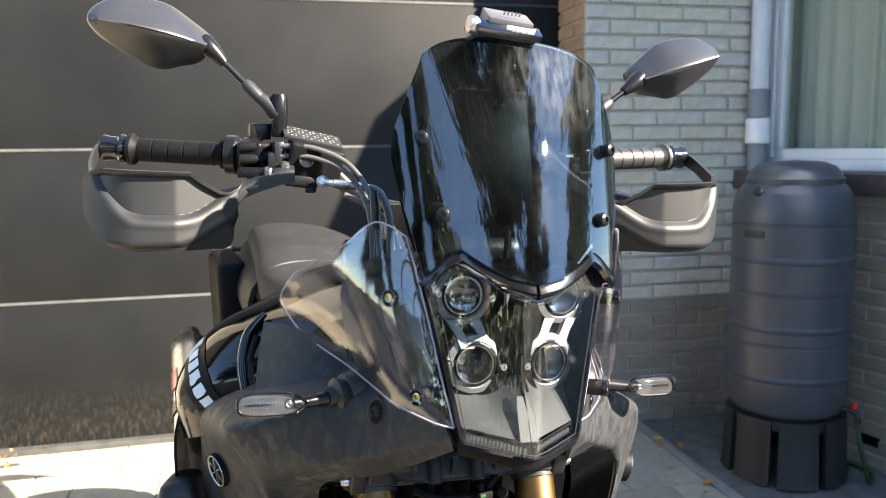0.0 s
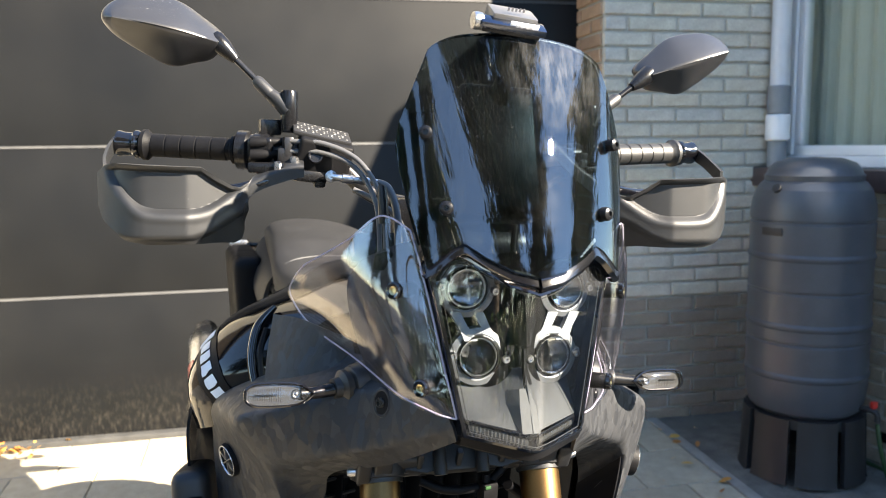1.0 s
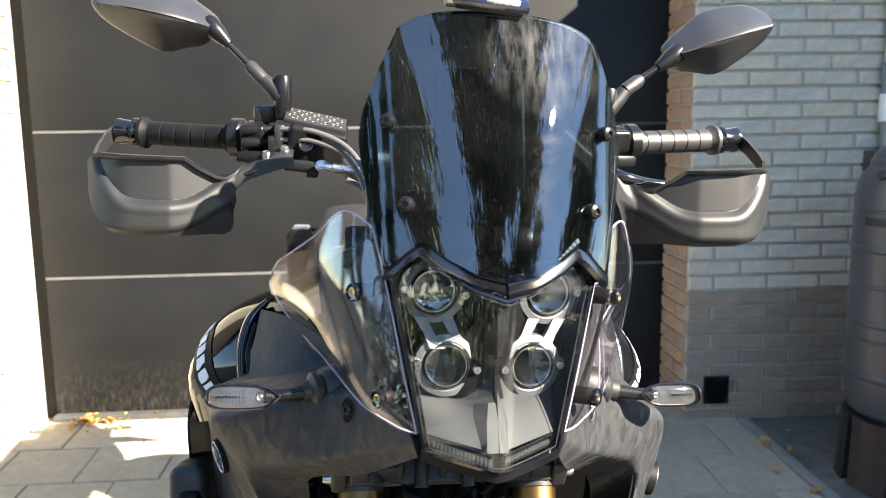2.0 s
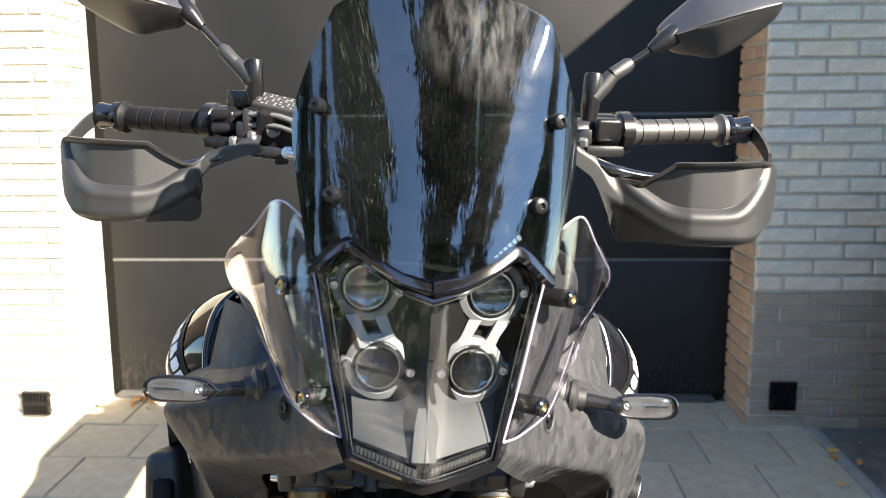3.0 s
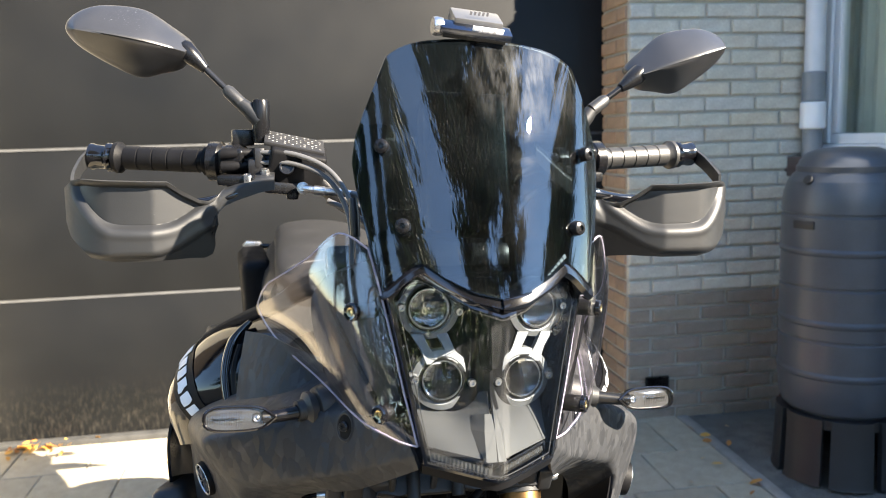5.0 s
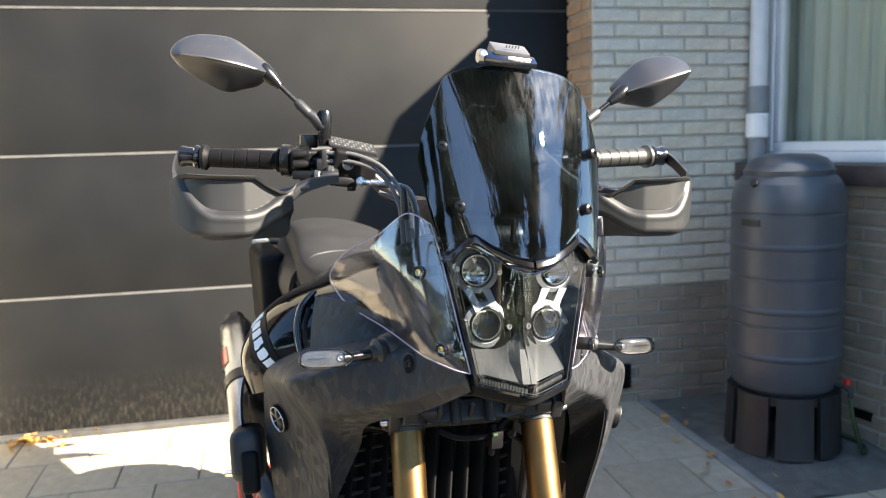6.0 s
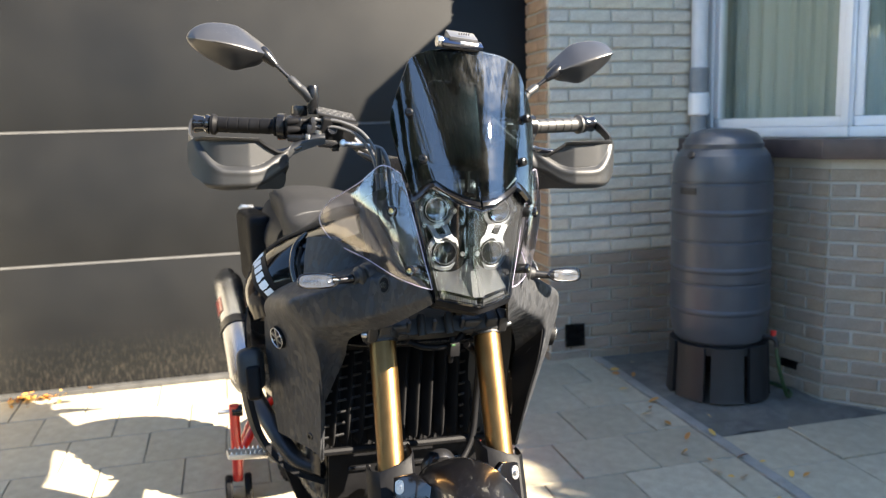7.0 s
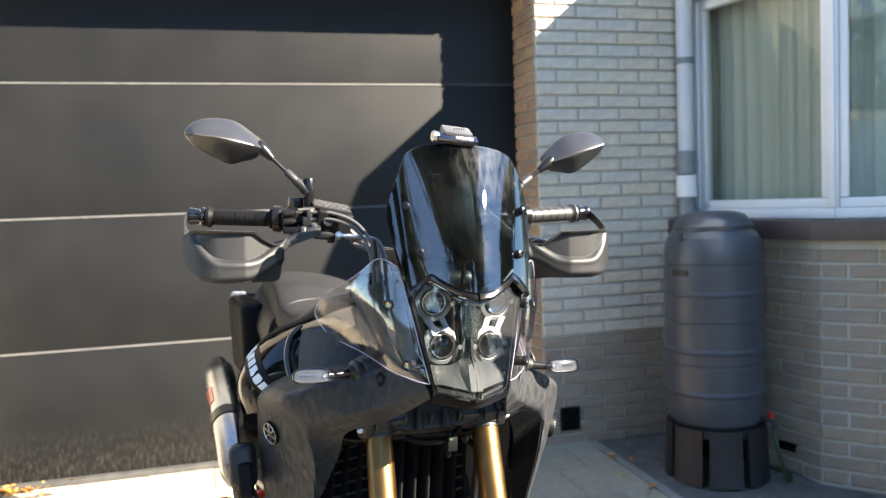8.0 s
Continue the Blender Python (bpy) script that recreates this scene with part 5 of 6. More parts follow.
# tank with gloss wings
TANK = [[(0.0, 0.20, 0.990), (0.10, 0.20, 0.985), (0.165, 0.205, 0.972), (0.205, 0.215, 0.935), (0.232, 0.23, 0.890), (0.215, 0.235, 0.84)],
        [(0.0, 0.30, 1.020), (0.12, 0.30, 1.010), (0.196, 0.305, 0.983), (0.262, 0.310, 0.943), (0.312, 0.31, 0.870), (0.300, 0.31, 0.80)],
        [(0.0, 0.40, 1.025), (0.12, 0.40, 1.012), (0.205, 0.40, 0.974), (0.285, 0.40, 0.928), (0.332, 0.40, 0.850), (0.318, 0.40, 0.77)],
        [(0.0, 0.55, 1.010), (0.11, 0.55, 0.998), (0.170, 0.55, 0.955), (0.230, 0.55, 0.900), (0.275, 0.55, 0.83), (0.25, 0.55, 0.74)],
        [(0.0, 0.72, 0.950), (0.08, 0.72, 0.942), (0.125, 0.72, 0.910), (0.155, 0.72, 0.860), (0.165, 0.72, 0.80), (0.15, 0.72, 0.72)]]
fine = surf(TANK, 24, 24)
rows = [[(-x, y, z) for x, y, z in r[:0:-1]] + list(r) for r in fine]
skin = BVHTree.FromPolygons([p for r in rows for p in r], [(i * len(r) + j, i * len(r) + j + 1, (i + 1) * len(r) + j + 1, (i + 1) * len(r) + j) for i, r in enumerate(rows[:-1]) for j in range(len(r) - 1)])
tank = bp("tank", sheet(rows, -0.006), M_TANK, label="gloss black fuel tank", sharp=45)
bp("tank_front", net(bm := bmesh.new(), [rows[0], [(x * 0.75, y + 0.02, 0.86 + (z - 0.86) * 0.3) for x, y, z in rows[0]]]) and bm, M_BLACK, tank)
for s in (-1, 1):
    # gloss side plate with plain pale blocks along it, lying on the tank's skin
    a, b_ = Vector((s * 0.306, 0.375, 0.911)), Vector((s * 0.292, 0.285, 0.848))
    d, n_ = (b_ - a).normalized(), Vector((s * 0.76, -0.45, 0.46))
    n_ = (n_ - d * n_.dot(d)).normalized()
    u_ = n_.cross(d) * s
    u_ = u_ if u_.z > 0 else -u_

    def on_tank(f, h, lift):
        at, n2, _, _ = skin.find_nearest(a + d * f + u_ * h)
        return tuple(at + (n2 if n2.dot(n_) > 0 else -n2) * lift)

    def patch(f0, f1, h, slant, lift, nf, nh):
        g = [[on_tank(f0 + (f1 - f0) * p / nf + slant * q / nh, -h + 2 * h * q / nh, lift) for p in range(nf + 1)] for q in range(nh + 1)]
        return sheet(g, 0.0006 * s)
    tp = bp("tank_plate", patch(-0.010, 0.116, 0.021, 0.004, 0.0014, 14, 4), M_RUBBER, tank, "gloss black side plate")
    for f0, f1, h in ((0.000, 0.015, 0.0165), (0.0195, 0.0335, 0.0095), (0.038, 0.0515, 0.0095), (0.056, 0.0695, 0.0095), (0.074, 0.087, 0.0095), (0.0915, 0.105, 0.0095)):
        bp("mark", patch(f0, f1, h, 0.003, 0.0026, 3, 3), M_PALEMARK, tp, "plain pale block")
    # raised lip and slot ahead of the panel
    bp("tank_lip", tube(bmesh.new(), [(s * 0.226, 0.285, 0.972), (s * 0.247, 0.282, 0.945), (s * 0.256, 0.262, 0.905), (s * 0.252, 0.236, 0.868)], [0.004, 0.008, 0.008, 0.006], 10, 20), M_GLOSS, tank, "raised gloss lip")
    bp("tank_slot", tube(bmesh.new(), [(s * 0.238, 0.268, 0.945), (s * 0.246, 0.256, 0.915), (s * 0.244, 0.234, 0.876)], 0.005, 8, 14), M_RUBBER, tank, "dark slot")
    # lower side panel and knee pad
    rows = [[(s * 0.315, 0.36, 0.865), (s * 0.300, 0.48, 0.85), (s * 0.25, 0.62, 0.84)], [(s * 0.335, 0.37, 0.78), (s * 0.31, 0.50, 0.76), (s * 0.25, 0.66, 0.74)], [(s * 0.325, 0.38, 0.66), (s * 0.29, 0.50, 0.64), (s * 0.22, 0.64, 0.62)]]
    bp("side_cover", sheet(surf(rows, 14, 14), 0.004 * s), M_GLOSS, label="gloss black lower side cover")
    pad = box(bmesh.new(), (0.055, 0.14, 0.090), (s * 0.318 - (0.050 if s > 0 else 0), 0.385, 0.672), (-14, s * 6, s * 8), 0.024, 5)
    bp("crash_pad", pad, M_MATT, label="black rubber-faced crash pad")
    bm = box(bmesh.new(), (0.030, 0.03, 0.07), (s * 0.322 - (0.050 if s > 0 else 0), 0.316, 0.662), (-14, s * 6, s * 8), 0.010, 3)
    bp("pad_inset", bm, M_RUBBER, label="darker rubber inset")
    rows = [[(s * 0.330, 0.40, 0.660), (s * 0.332, 0.46, 0.660)], [(s * 0.325, 0.38, 0.60), (s * 0.328, 0.45, 0.59)], [(s * 0.300, 0.36, 0.52), (s * 0.303, 0.43, 0.505)], [(s * 0.245, 0.34, 0.455), (s * 0.247, 0.42, 0.435)], [(s * 0.17, 0.33, 0.42), (s * 0.17, 0.42, 0.395)]]
    bp("engine_guard", sheet(surf(rows, 5, 26), 0.012 * s), M_RUBBER, label="black engine guard plate")

# fork, clamps, mudguard and front wheel
AXIS = Vector((0, -math.sin(radians(27)), -math.cos(radians(27))))
for s in (-1, 1):
    top = Vector((s * 0.108 - 0.007, 0.121, 0.807))
    pts = [top - AXIS * 0.10, top, top + AXIS * 0.10, top + AXIS * 0.20, top + AXIS * 0.30]
    leg = bp("fork_tube", tube(bmesh.new(), pts, [0.0265, 0.0265, 0.0262, 0.0255, 0.0248], 28), M_GOLD, label="gold anodised fork tube", xf=STEER)
    bp("fork_slider", tube(bmesh.new(), [top + AXIS * 0.30, top + AXIS * 0.57], 0.0215, 20), M_STEEL, leg, "bright fork slider", STEER)
    bm = lathe(bmesh.new(), [(0.0272, -0.019), (0.0335, -0.019), (0.0350, -0.017), (0.0350, 0.015), (0.0335, 0.018), (0.0300, 0.019), (0.0296, 0.024), (0.0272, 0.024)], top, AXIS, 32)
    for x, w in ((0.0245, 0.019), (0.0005, 0.024)):
        box(bm, (w, 0.032, 0.036), top + Vector((s * x, -0.024, 0.010)), (27, 0, 0), 0.004, 3)
    box(bm, (0.026, 0.040, 0.034), top + Vector((s * 0.026, 0.006, 0.004)), (27, 0, 0), 0.007, 3)
    box(bm, (0.040, 0.030, 0.034), top + Vector((-s * 0.034, -0.010, 0.006)), (27, 0, 0), 0.007, 3)
    cl = bp("fork_clamp", bm, M_MATT, label="black lower fork clamp", xf=STEER)
    for dz in (0.019, -0.002):
        bp("screw", bolt(bmesh.new(), top + Vector((s * 0.0385, -0.022 + dz * 0.3, 0.004 + dz)), (s, 0, 0), 0.0058, 0.006), M_STEEL, cl, "bright clamp bolt", STEER)
    # guard over the slider, with bright slotted bolts
    c = top + AXIS * 0.305
    section = [(-0.042, 0.026), (-0.043, 0.004), (-0.041, -0.018), (-0.034, -0.030), (-0.020, -0.036), (0.010, -0.036), (0.028, -0.030), (0.040, -0.014), (0.044, 0.006), (0.044, 0.026)]
    rows = []
    for h in (-0.070, -0.067, -0.04, 0.0, 0.10, 0.20):
        k = 0.95 if h < -0.069 else 1.0
        rows.append([c + AXIS * (h + (max(0.0, (0.05 - h) / 0.12) * (0.015 * x / 0.044))) + Vector((s * x * k, y * k, 0)) for x, y in section])
    bp("fork_guard", sheet(rows, 0.005 * s), M_RUBBER, label="black fork guard with bright slotted bolts", xf=STEER, sharp=30)
# mudguard
fc = Vector((0, -0.150, 0.255))
rows = []
for k in range(30):
    a = radians(-28 + 150 * k / 29)
    d = Vector((0, -math.sin(a), math.cos(a)))
    r = 0.366
    row = []
    for w, drop in ((-0.070, 0.060), (-0.064, 0.028), (-0.050, 0.010), (-0.026, 0.001), (0, -0.002), (0.026, 0.001), (0.050, 0.010), (0.064, 0.028), (0.070, 0.060)):
        row.append(fc + d * (r - drop) + Vector((w * (1 - 0.25 * max(0, (k - 18) / 11)), 0, 0)))
    rows.append(row)
bp("mudguard", sheet(surf(rows, 33, 40), 0.004), M_FLAKE, label="gloss black front mudguard with metal flake", xf=STEER, sharp=60)
for s in (-1, 1):
    c = Vector((s * 0.088 - 0.010, -0.072, 0.572))
    rt, up = Vector((s * 0.93, 0.32, -0.12)).normalized(), Vector((0.0, 0.30, 0.95)).normalized()
    out = [(-0.050, -0.070), (-0.041, 0.006), (-0.010, 0.030), (0.026, 0.026), (0.033, -0.070)]
    bm = prism(bmesh.new(), out, c, rt, up, 0.016 * s, 0.004)
    bl = bp("mudguard_bracket", bm, M_GLOSS, label="black mudguard bracket", xf=STEER)
    n_ = rt.cross(up) * s
    for dz in (0.010, -0.045):
        o = c + rt * 0.016 + up * dz + n_ * 0.016
        bp("bolt_plate", prism(bmesh.new(), [(0.008 * math.cos(a), 0.008 * math.sin(a) + (0.004 if math.sin(a) > 0 else -0.004)) for a in np.linspace(0, 2 * math.pi, 19)[:-1]], o, rt, up, 0.002 * s), M_STEEL, bl, "bright slotted washer", STEER)
        bp("screw", bolt(bmesh.new(), o + n_ * 0.003, n_, 0.0048, 0.004), M_STEEL, bl, "", STEER)


def wheel(name, c, r, width, xf, label):
    w = bp(name, lathe(bmesh.new(), [(r - 0.085, -width * 0.36), (r - 0.07, -width * 0.42), (r - 0.06, -width * 0.42), (r - 0.065, 0), (r - 0.06, width * 0.42), (r - 0.07, width * 0.42), (r - 0.085, width * 0.36), (r - 0.085, -width * 0.36)], c, (1, 0, 0), 60), M_BLACK, label=label, xf=xf)
    prof = [(r - 0.062, -width * 0.42), (r - 0.045, -width * 0.5), (r - 0.012, -width * 0.42), (r - 0.002, -width * 0.2), (r, 0), (r - 0.002, width * 0.2), (r - 0.012, width * 0.42), (r - 0.045, width * 0.5), (r - 0.062, width * 0.42)]
    t = bp("tyre", lathe(bmesh.new(), prof, c, (1, 0, 0), 72), M_RUBBER, w, "knobbly black tyre", xf)
    bm = bmesh.new()
    for k in range(44):
        a = 2 * math.pi * k / 44
        for x in (-0.3, 0.0, 0.3):
            aa = a + (0.5 if x == 0 else 0) * 2 * math.pi / 44
            d = Vector((0, math.cos(aa), math.sin(aa)))
            box(bm, (width * 0.24, 0.026, 0.016), Vector(c) + d * (r - (0.002 if x == 0 else 0.008)) + Vector((x * width, 0, 0)), (math.degrees(aa) - 90, 0, 0))
    bp("tread", bm, M_RUBBER, t, "", xf)
    bm = lathe(bmesh.new(), [(0.02, -0.06), (0.032, -0.055), (0.025, 0), (0.032, 0.055), (0.02, 0.06)], c, (1, 0, 0), 20)
    for k in range(32):
        a, b_ = 2 * math.pi * k / 32, 2 * math.pi * (k + (2.5 if k % 2 else -2.5)) / 32
        tube(bm, [Vector(c) + Vector(((0.045 if k % 4 < 2 else -0.045), 0.03 * math.cos(a), 0.03 * math.sin(a))), Vector(c) + Vector((0, (r - 0.08) * math.cos(b_), (r - 0.08) * math.sin(b_)))], 0.0022, 5)
    bp("spokes", bm, M_STEEL, w, "steel spokes and hub", xf)


wheel("front_wheel", (0, -0.150, 0.255), 0.328, 0.09, STEER, "spoked front wheel with black rim")
wheel("rear_wheel", (0, 1.445, 0.315), 0.335, 0.15, None, "spoked rear wheel with black rim")
# lower bridge between the legs
bm = prism(bmesh.new(), [(-0.080, -0.014), (-0.05, -0.011), (-0.03, -0.015), (0.03, -0.015), (0.05, -0.011), (0.080, -0.014), (0.080, 0.014), (0.045, 0.017), (-0.045, 0.017), (-0.080, 0.014)], (-0.007, 0.100, 0.815), (1, 0, 0), (0, 0.45, 0.89), -0.05, 0.004)
bridge = bp("fork_bridge", bm, M_MATT, label="black lower triple clamp", xf=STEER)
for x in (-0.034, 0.022):
    bp("boss", lathe(bmesh.new(), [(0.0, 0.024), (0.006, 0.024), (0.0065, 0.020), (0.0085, 0.020), (0.0085, -0.018), (0.0, -0.018)], (x - 0.007, 0.092, 0.817), (0, 0.45, 0.89), 16), M_MATT, bridge, "black bolt boss", STEER)
for x in (-0.060, -0.008, 0.050):
    bp("rib", box(bmesh.new(), (0.008, 0.010, 0.028), (x - 0.007, 0.096, 0.816), (27, 0, 0), 0.003), M_MATT, bridge, "", STEER)
horn = bp("horn", lathe(bmesh.new(), [(0.0, -0.012), (0.030, -0.012), (0.036, -0.004), (0.036, 0.01), (0.02, 0.02), (0.02, 0.03)], (0.020, 0.14, 0.515), (0, 1, 0.2), 28), M_DARKSTEEL, label="round dark metal horn")
for pts, r in (([(0.055, 0.115, 0.80), (0.02, 0.105, 0.775), (-0.03, 0.105, 0.772), (-0.06, 0.12, 0.78)], 0.006), ([(0.05, 0.10, 0.775), (0.085, 0.12, 0.74), (0.098, 0.15, 0.66), (0.088, 0.14, 0.57), (0.05, 0.12, 0.52), (0.02, 0.115, 0.505)], 0.007), ([(0.02, 0.10, 0.79), (0.018, 0.095, 0.765), (0.022, 0.11, 0.74)], 0.005)):
    bp("brake_hose", tube(bmesh.new(), pts, r, 10, 28), M_RUBBER, label="black brake hose")
bp("hose_clip", box(bmesh.new(), (0.022, 0.018, 0.028), (0.022, 0.098, 0.768), (0, 0, 10), 0.004), M_RUBBER, label="black hose clip with a green mark")
bp("hose_mark", box(bmesh.new(), (0.008, 0.003, 0.004), (0.018, 0.0875, 0.778), (0, 0, 10), 0.001), M_HOSE)

# radiator behind a slatted guard
rad = bp("radiator", box(bmesh.new(), (0.40, 0.03, 0.26), (0, 0.325, 0.63), (-12, 0, 0), 0.006), M_FIN, label="black radiator behind a slatted guard")
for k in range(14):
    x = -0.195 + 0.03 * k
    rows = []
    for z, y, w in ((0.532, 0.262, 0.004), (0.545, 0.262, 0.0075), (0.63, 0.283, 0.0080), (0.705, 0.300, 0.0080), (0.722, 0.309, 0.0065), (0.732, 0.320, 0.003)):
        lean = 0.10 * (z - 0.63)
        rows.append([(x - w + lean, y + 0.022, z), (x - w * 0.3 + lean, y + 0.012, z), (x + w * 0.6 + lean, y + 0.001, z), (x + w + lean, y, z), (x + w + 0.002 + lean, y + 0.004, z), (x + w * 0.6 + lean, y + 0.022, z)])
    bp("slat", sheet(surf(rows, 11, 14), -0.002), M_FIN, rad)
for k in range(8):
    z = 0.552 + 0.0225 * k
    y = 0.276 + 0.24 * (z - 0.552)
    for x0, x1 in ((-0.205, -0.075), (0.12, 0.205)):
        bm = tube(bmesh.new(), [(x0, y, z - 0.010), ((x0 + x1) / 2, y - 0.002, z), (x1, y, z + 0.010)], 0.0028, 6)
        bp("crossbar", bm, M_MATT, rad)
bm = bmesh.new()
for k in range(34):
    box(bm, (0.0035, 0.003, 0.24), (-0.19 + 0.0115 * k, 0.308, 0.63), (-12, 0, 0))
tagged(bp("fin_pack", bm, M_FIN, rad, "pale cooling fins"), kind="stuff")
bp("guard_frame", tube(bmesh.new(), [(-0.21, 0.285, 0.735), (0.21, 0.285, 0.735), (0.215, 0.26, 0.60), (0.20, 0.25, 0.525), (-0.20, 0.25, 0.525), (-0.215, 0.26, 0.60), (-0.21, 0.285, 0.735)], 0.008, 8), M_RUBBER, rad)
bp("top_bracket", prism(bmesh.new(), [(-0.17, 0), (-0.12, 0.02), (0.12, 0.02), (0.17, 0), (0.12, -0.015), (-0.12, -0.015)], (0, 0.27, 0.745), (1, 0, 0), (0, 0.9, 0.4), 0.006, 0.002), M_BLACK, rad)
# engine, frame and skid plate, dark behind the fork
eng = bp("engine", box(bmesh.new(), (0.34, 0.42, 0.34), (0, 0.62, 0.50), (0, 0, 0), 0.05, 3), M_DARKSTEEL, label="dark parallel-twin engine block")
for s in (-1, 1):
    bp("engine_cover", lathe(bmesh.new(), [(0.10, 0), (0.10, 0.03), (0.08, 0.05), (0, 0.055)], (s * 0.15, 0.68, 0.45), (s, 0, 0), 32), M_DARKSTEEL, eng)
rows = [[(x, y, z) for x in (-0.17, -0.12, 0.12, 0.17)] for y, z in ((0.30, 0.54), (0.285, 0.42), (0.34, 0.31), (0.55, 0.26), (0.95, 0.27))]
bp("skid_plate", sheet(rows, 0.005), M_RUBBER, label="black skid plate")
for k in range(4):
    bp("skid_slot", box(bmesh.new(), (0.05, 0.008, 0.010), (-0.105 + 0.07 * k, 0.283, 0.47), (-8, 0, 0), 0.004), M_BLACK)
for s in (-1, 1):
    bp("frame_tube", tube(bmesh.new(), [(s * 0.03, 0.24, 0.98), (s * 0.13, 0.34, 0.80), (s * 0.16, 0.36, 0.55), (s * 0.14, 0.45, 0.33), (s * 0.14, 0.95, 0.33), (s * 0.14, 1.0, 0.70)], 0.016, 12, 40), M_BLACK, label="black steel frame tube")
    bp("swingarm", tube(bmesh.new(), [(s * 0.10, 0.98, 0.40), (s * 0.11, 1.2, 0.36), (s * 0.11, 1.46, 0.315)], [0.04, 0.032, 0.026], 14), M_BLACK, label="black swingarm beam")
    bp("subframe_tube", tube(bmesh.new(), [(s * 0.12, 0.80, 0.86), (s * 0.12, 1.2, 0.86), (s * 0.10, 1.62, 0.90)], 0.013, 10), M_BLACK, label="black subframe tube")

# seat and tail
rows = []
for y, w, z, d in ((0.66, 0.105, 0.965, 0.10), (0.80, 0.125, 0.940, 0.10), (0.95, 0.140, 0.945, 0.10), (1.06, 0.140, 0.985, 0.12), (1.20, 0.130, 1.000, 0.11), (1.42, 0.115, 1.000, 0.08), (1.50, 0.09, 0.985, 0.05)):
    rows.append([(-w * 0.92, y, z - d), (-w, y, z - 0.04), (-w * 0.86, y, z - 0.012), (-w * 0.45, y, z), (0, y, z + 0.003), (w * 0.45, y, z), (w * 0.86, y, z - 0.012), (w, y, z - 0.04), (w * 0.92, y, z - d)])
seat = bp("seat", sheet(surf(rows, 30, 40), -0.02), M_SEAT, label="grey-black textured seat with a pale seam")
bp("seam", tube(bmesh.new(), [(-0.136, 0.95, 0.905), (-0.12, 0.97, 0.935), (-0.06, 0.98, 0.952), (0.06, 0.98, 0.952), (0.12, 0.97, 0.935), (0.136, 0.95, 0.905)], 0.003, 6, 24), M_SEAM, seat, "pale seam")
rows = []
for y, w, z, d in ((1.10, 0.15, 0.90, 0.16), (1.35, 0.155, 0.92, 0.14), (1.54, 0.12, 0.945, 0.10), (1.66, 0.07, 0.95, 0.05)):
    rows.append([(-w * 0.8, y, z - d), (-w, y, z - d * 0.5), (-w * 0.8, y, z), (0, y, z + 0.01), (w * 0.8, y, z), (w, y, z - d * 0.5), (w * 0.8, y, z - d)])
bp("tail", sheet(surf(rows, 20, 16), -0.01), M_MATT, label="black tail cowl under the seat")
bp("rack", tube(bmesh.new(), [(-0.07, 1.46, 0.950), (-0.08, 1.56, 0.958), (-0.06, 1.66, 0.955), (0.06, 1.66, 0.955), (0.08, 1.56, 0.958), (0.07, 1.46, 0.950)], 0.008, 10, 40), M_BLACK, label="black luggage rack tube")
for s in (-1, 1):
    r_ = bp("rear_signal", tube(bmesh.new(), [(s * 0.05, 1.63, 0.902), (s * 0.135, 1.635, 0.904)], 0.008, 10), M_BLACK, label="rear turn signal on a black stalk")
    bp("signal_body", prism(bmesh.new(), [(-0.030, 0), (-0.02, 0.012), (0.02, 0.012), (0.030, 0), (0.02, -0.012), (-0.02, -0.012)], (s * 0.162, 1.625, 0.906), (1, 0, 0), (0, 0, 1), -0.02, 0.004), M_STEEL, r_, "bright rear signal body")
bp("tail_bag", box(bmesh.new(), (0.08, 0.30, 0.25), (-0.158, 1.42, 0.790), (0, -6, 0), 0.034, 5), M_RUBBER, label="black side bag at the tail")
bp("rear_mudguard", sheet([[(x, y, z) for x in (-0.08, 0, 0.08)] for y, z in ((1.52, 0.84), (1.64, 0.80), (1.72, 0.66))], 0.006), M_BLACK, label="black rear mudguard")

DROP = Matrix.Translation((0.010, 0, -0.018))
# exhaust
ex = bp("muffler", tube(bmesh.new(), [(-0.277, 0.80, 0.532), (-0.277, 0.83, 0.543), (-0.275, 1.24, 0.697), (-0.275, 1.285, 0.714), (-0.275, 1.305, 0.7215)], [0.034, 0.043, 0.046, 0.044, 0.034], 28), M_MUFF, label="brushed steel muffler with a red label and clamp", xf=DROP)
bp("end_cap", tube(bmesh.new(), [(-0.275, 1.30, 0.7195), (-0.275, 1.335, 0.733)], [0.032, 0.028], 20), M_MUFF, ex, "bright end cap", DROP)
bp("strap", tube(bmesh.new(), [(-0.276, 1.02, 0.6145), (-0.276, 1.055, 0.628)], 0.0475, 28), M_DARKSTEEL, ex, "dark clamp strap", DROP)
bp("strap_bolt", box(bmesh.new(), (0.03, 0.03, 0.03), (-0.225, 1.04, 0.635), bevel=0.005), M_STEEL, ex, "", DROP)
bm = bmesh.new()
net(bm, [[(-0.2757 - 0.0468 * math.cos(a), y - 0.35 * 0.0468 * math.sin(a), 0.600 + 0.374 * (y - 0.98) + 0.0468 * math.sin(a) * 0.93) for a in np.linspace(0.0, 0.7, 7)] for y in np.linspace(1.10, 1.17, 5)])
bp("label", bm, M_RED, ex, "red label", DROP)
bp("exhaust_pipe", tube(bmesh.new(), [(-0.277, 0.81, 0.536), (-0.27, 0.76, 0.52), (-0.24, 0.62, 0.47), (-0.18, 0.50, 0.40), (-0.08, 0.40, 0.42), (-0.05, 0.36, 0.52)], [0.026, 0.024, 0.022, 0.021, 0.02, 0.02], 16, 40), M_DARKSTEEL, label="dark heat-stained exhaust pipe")
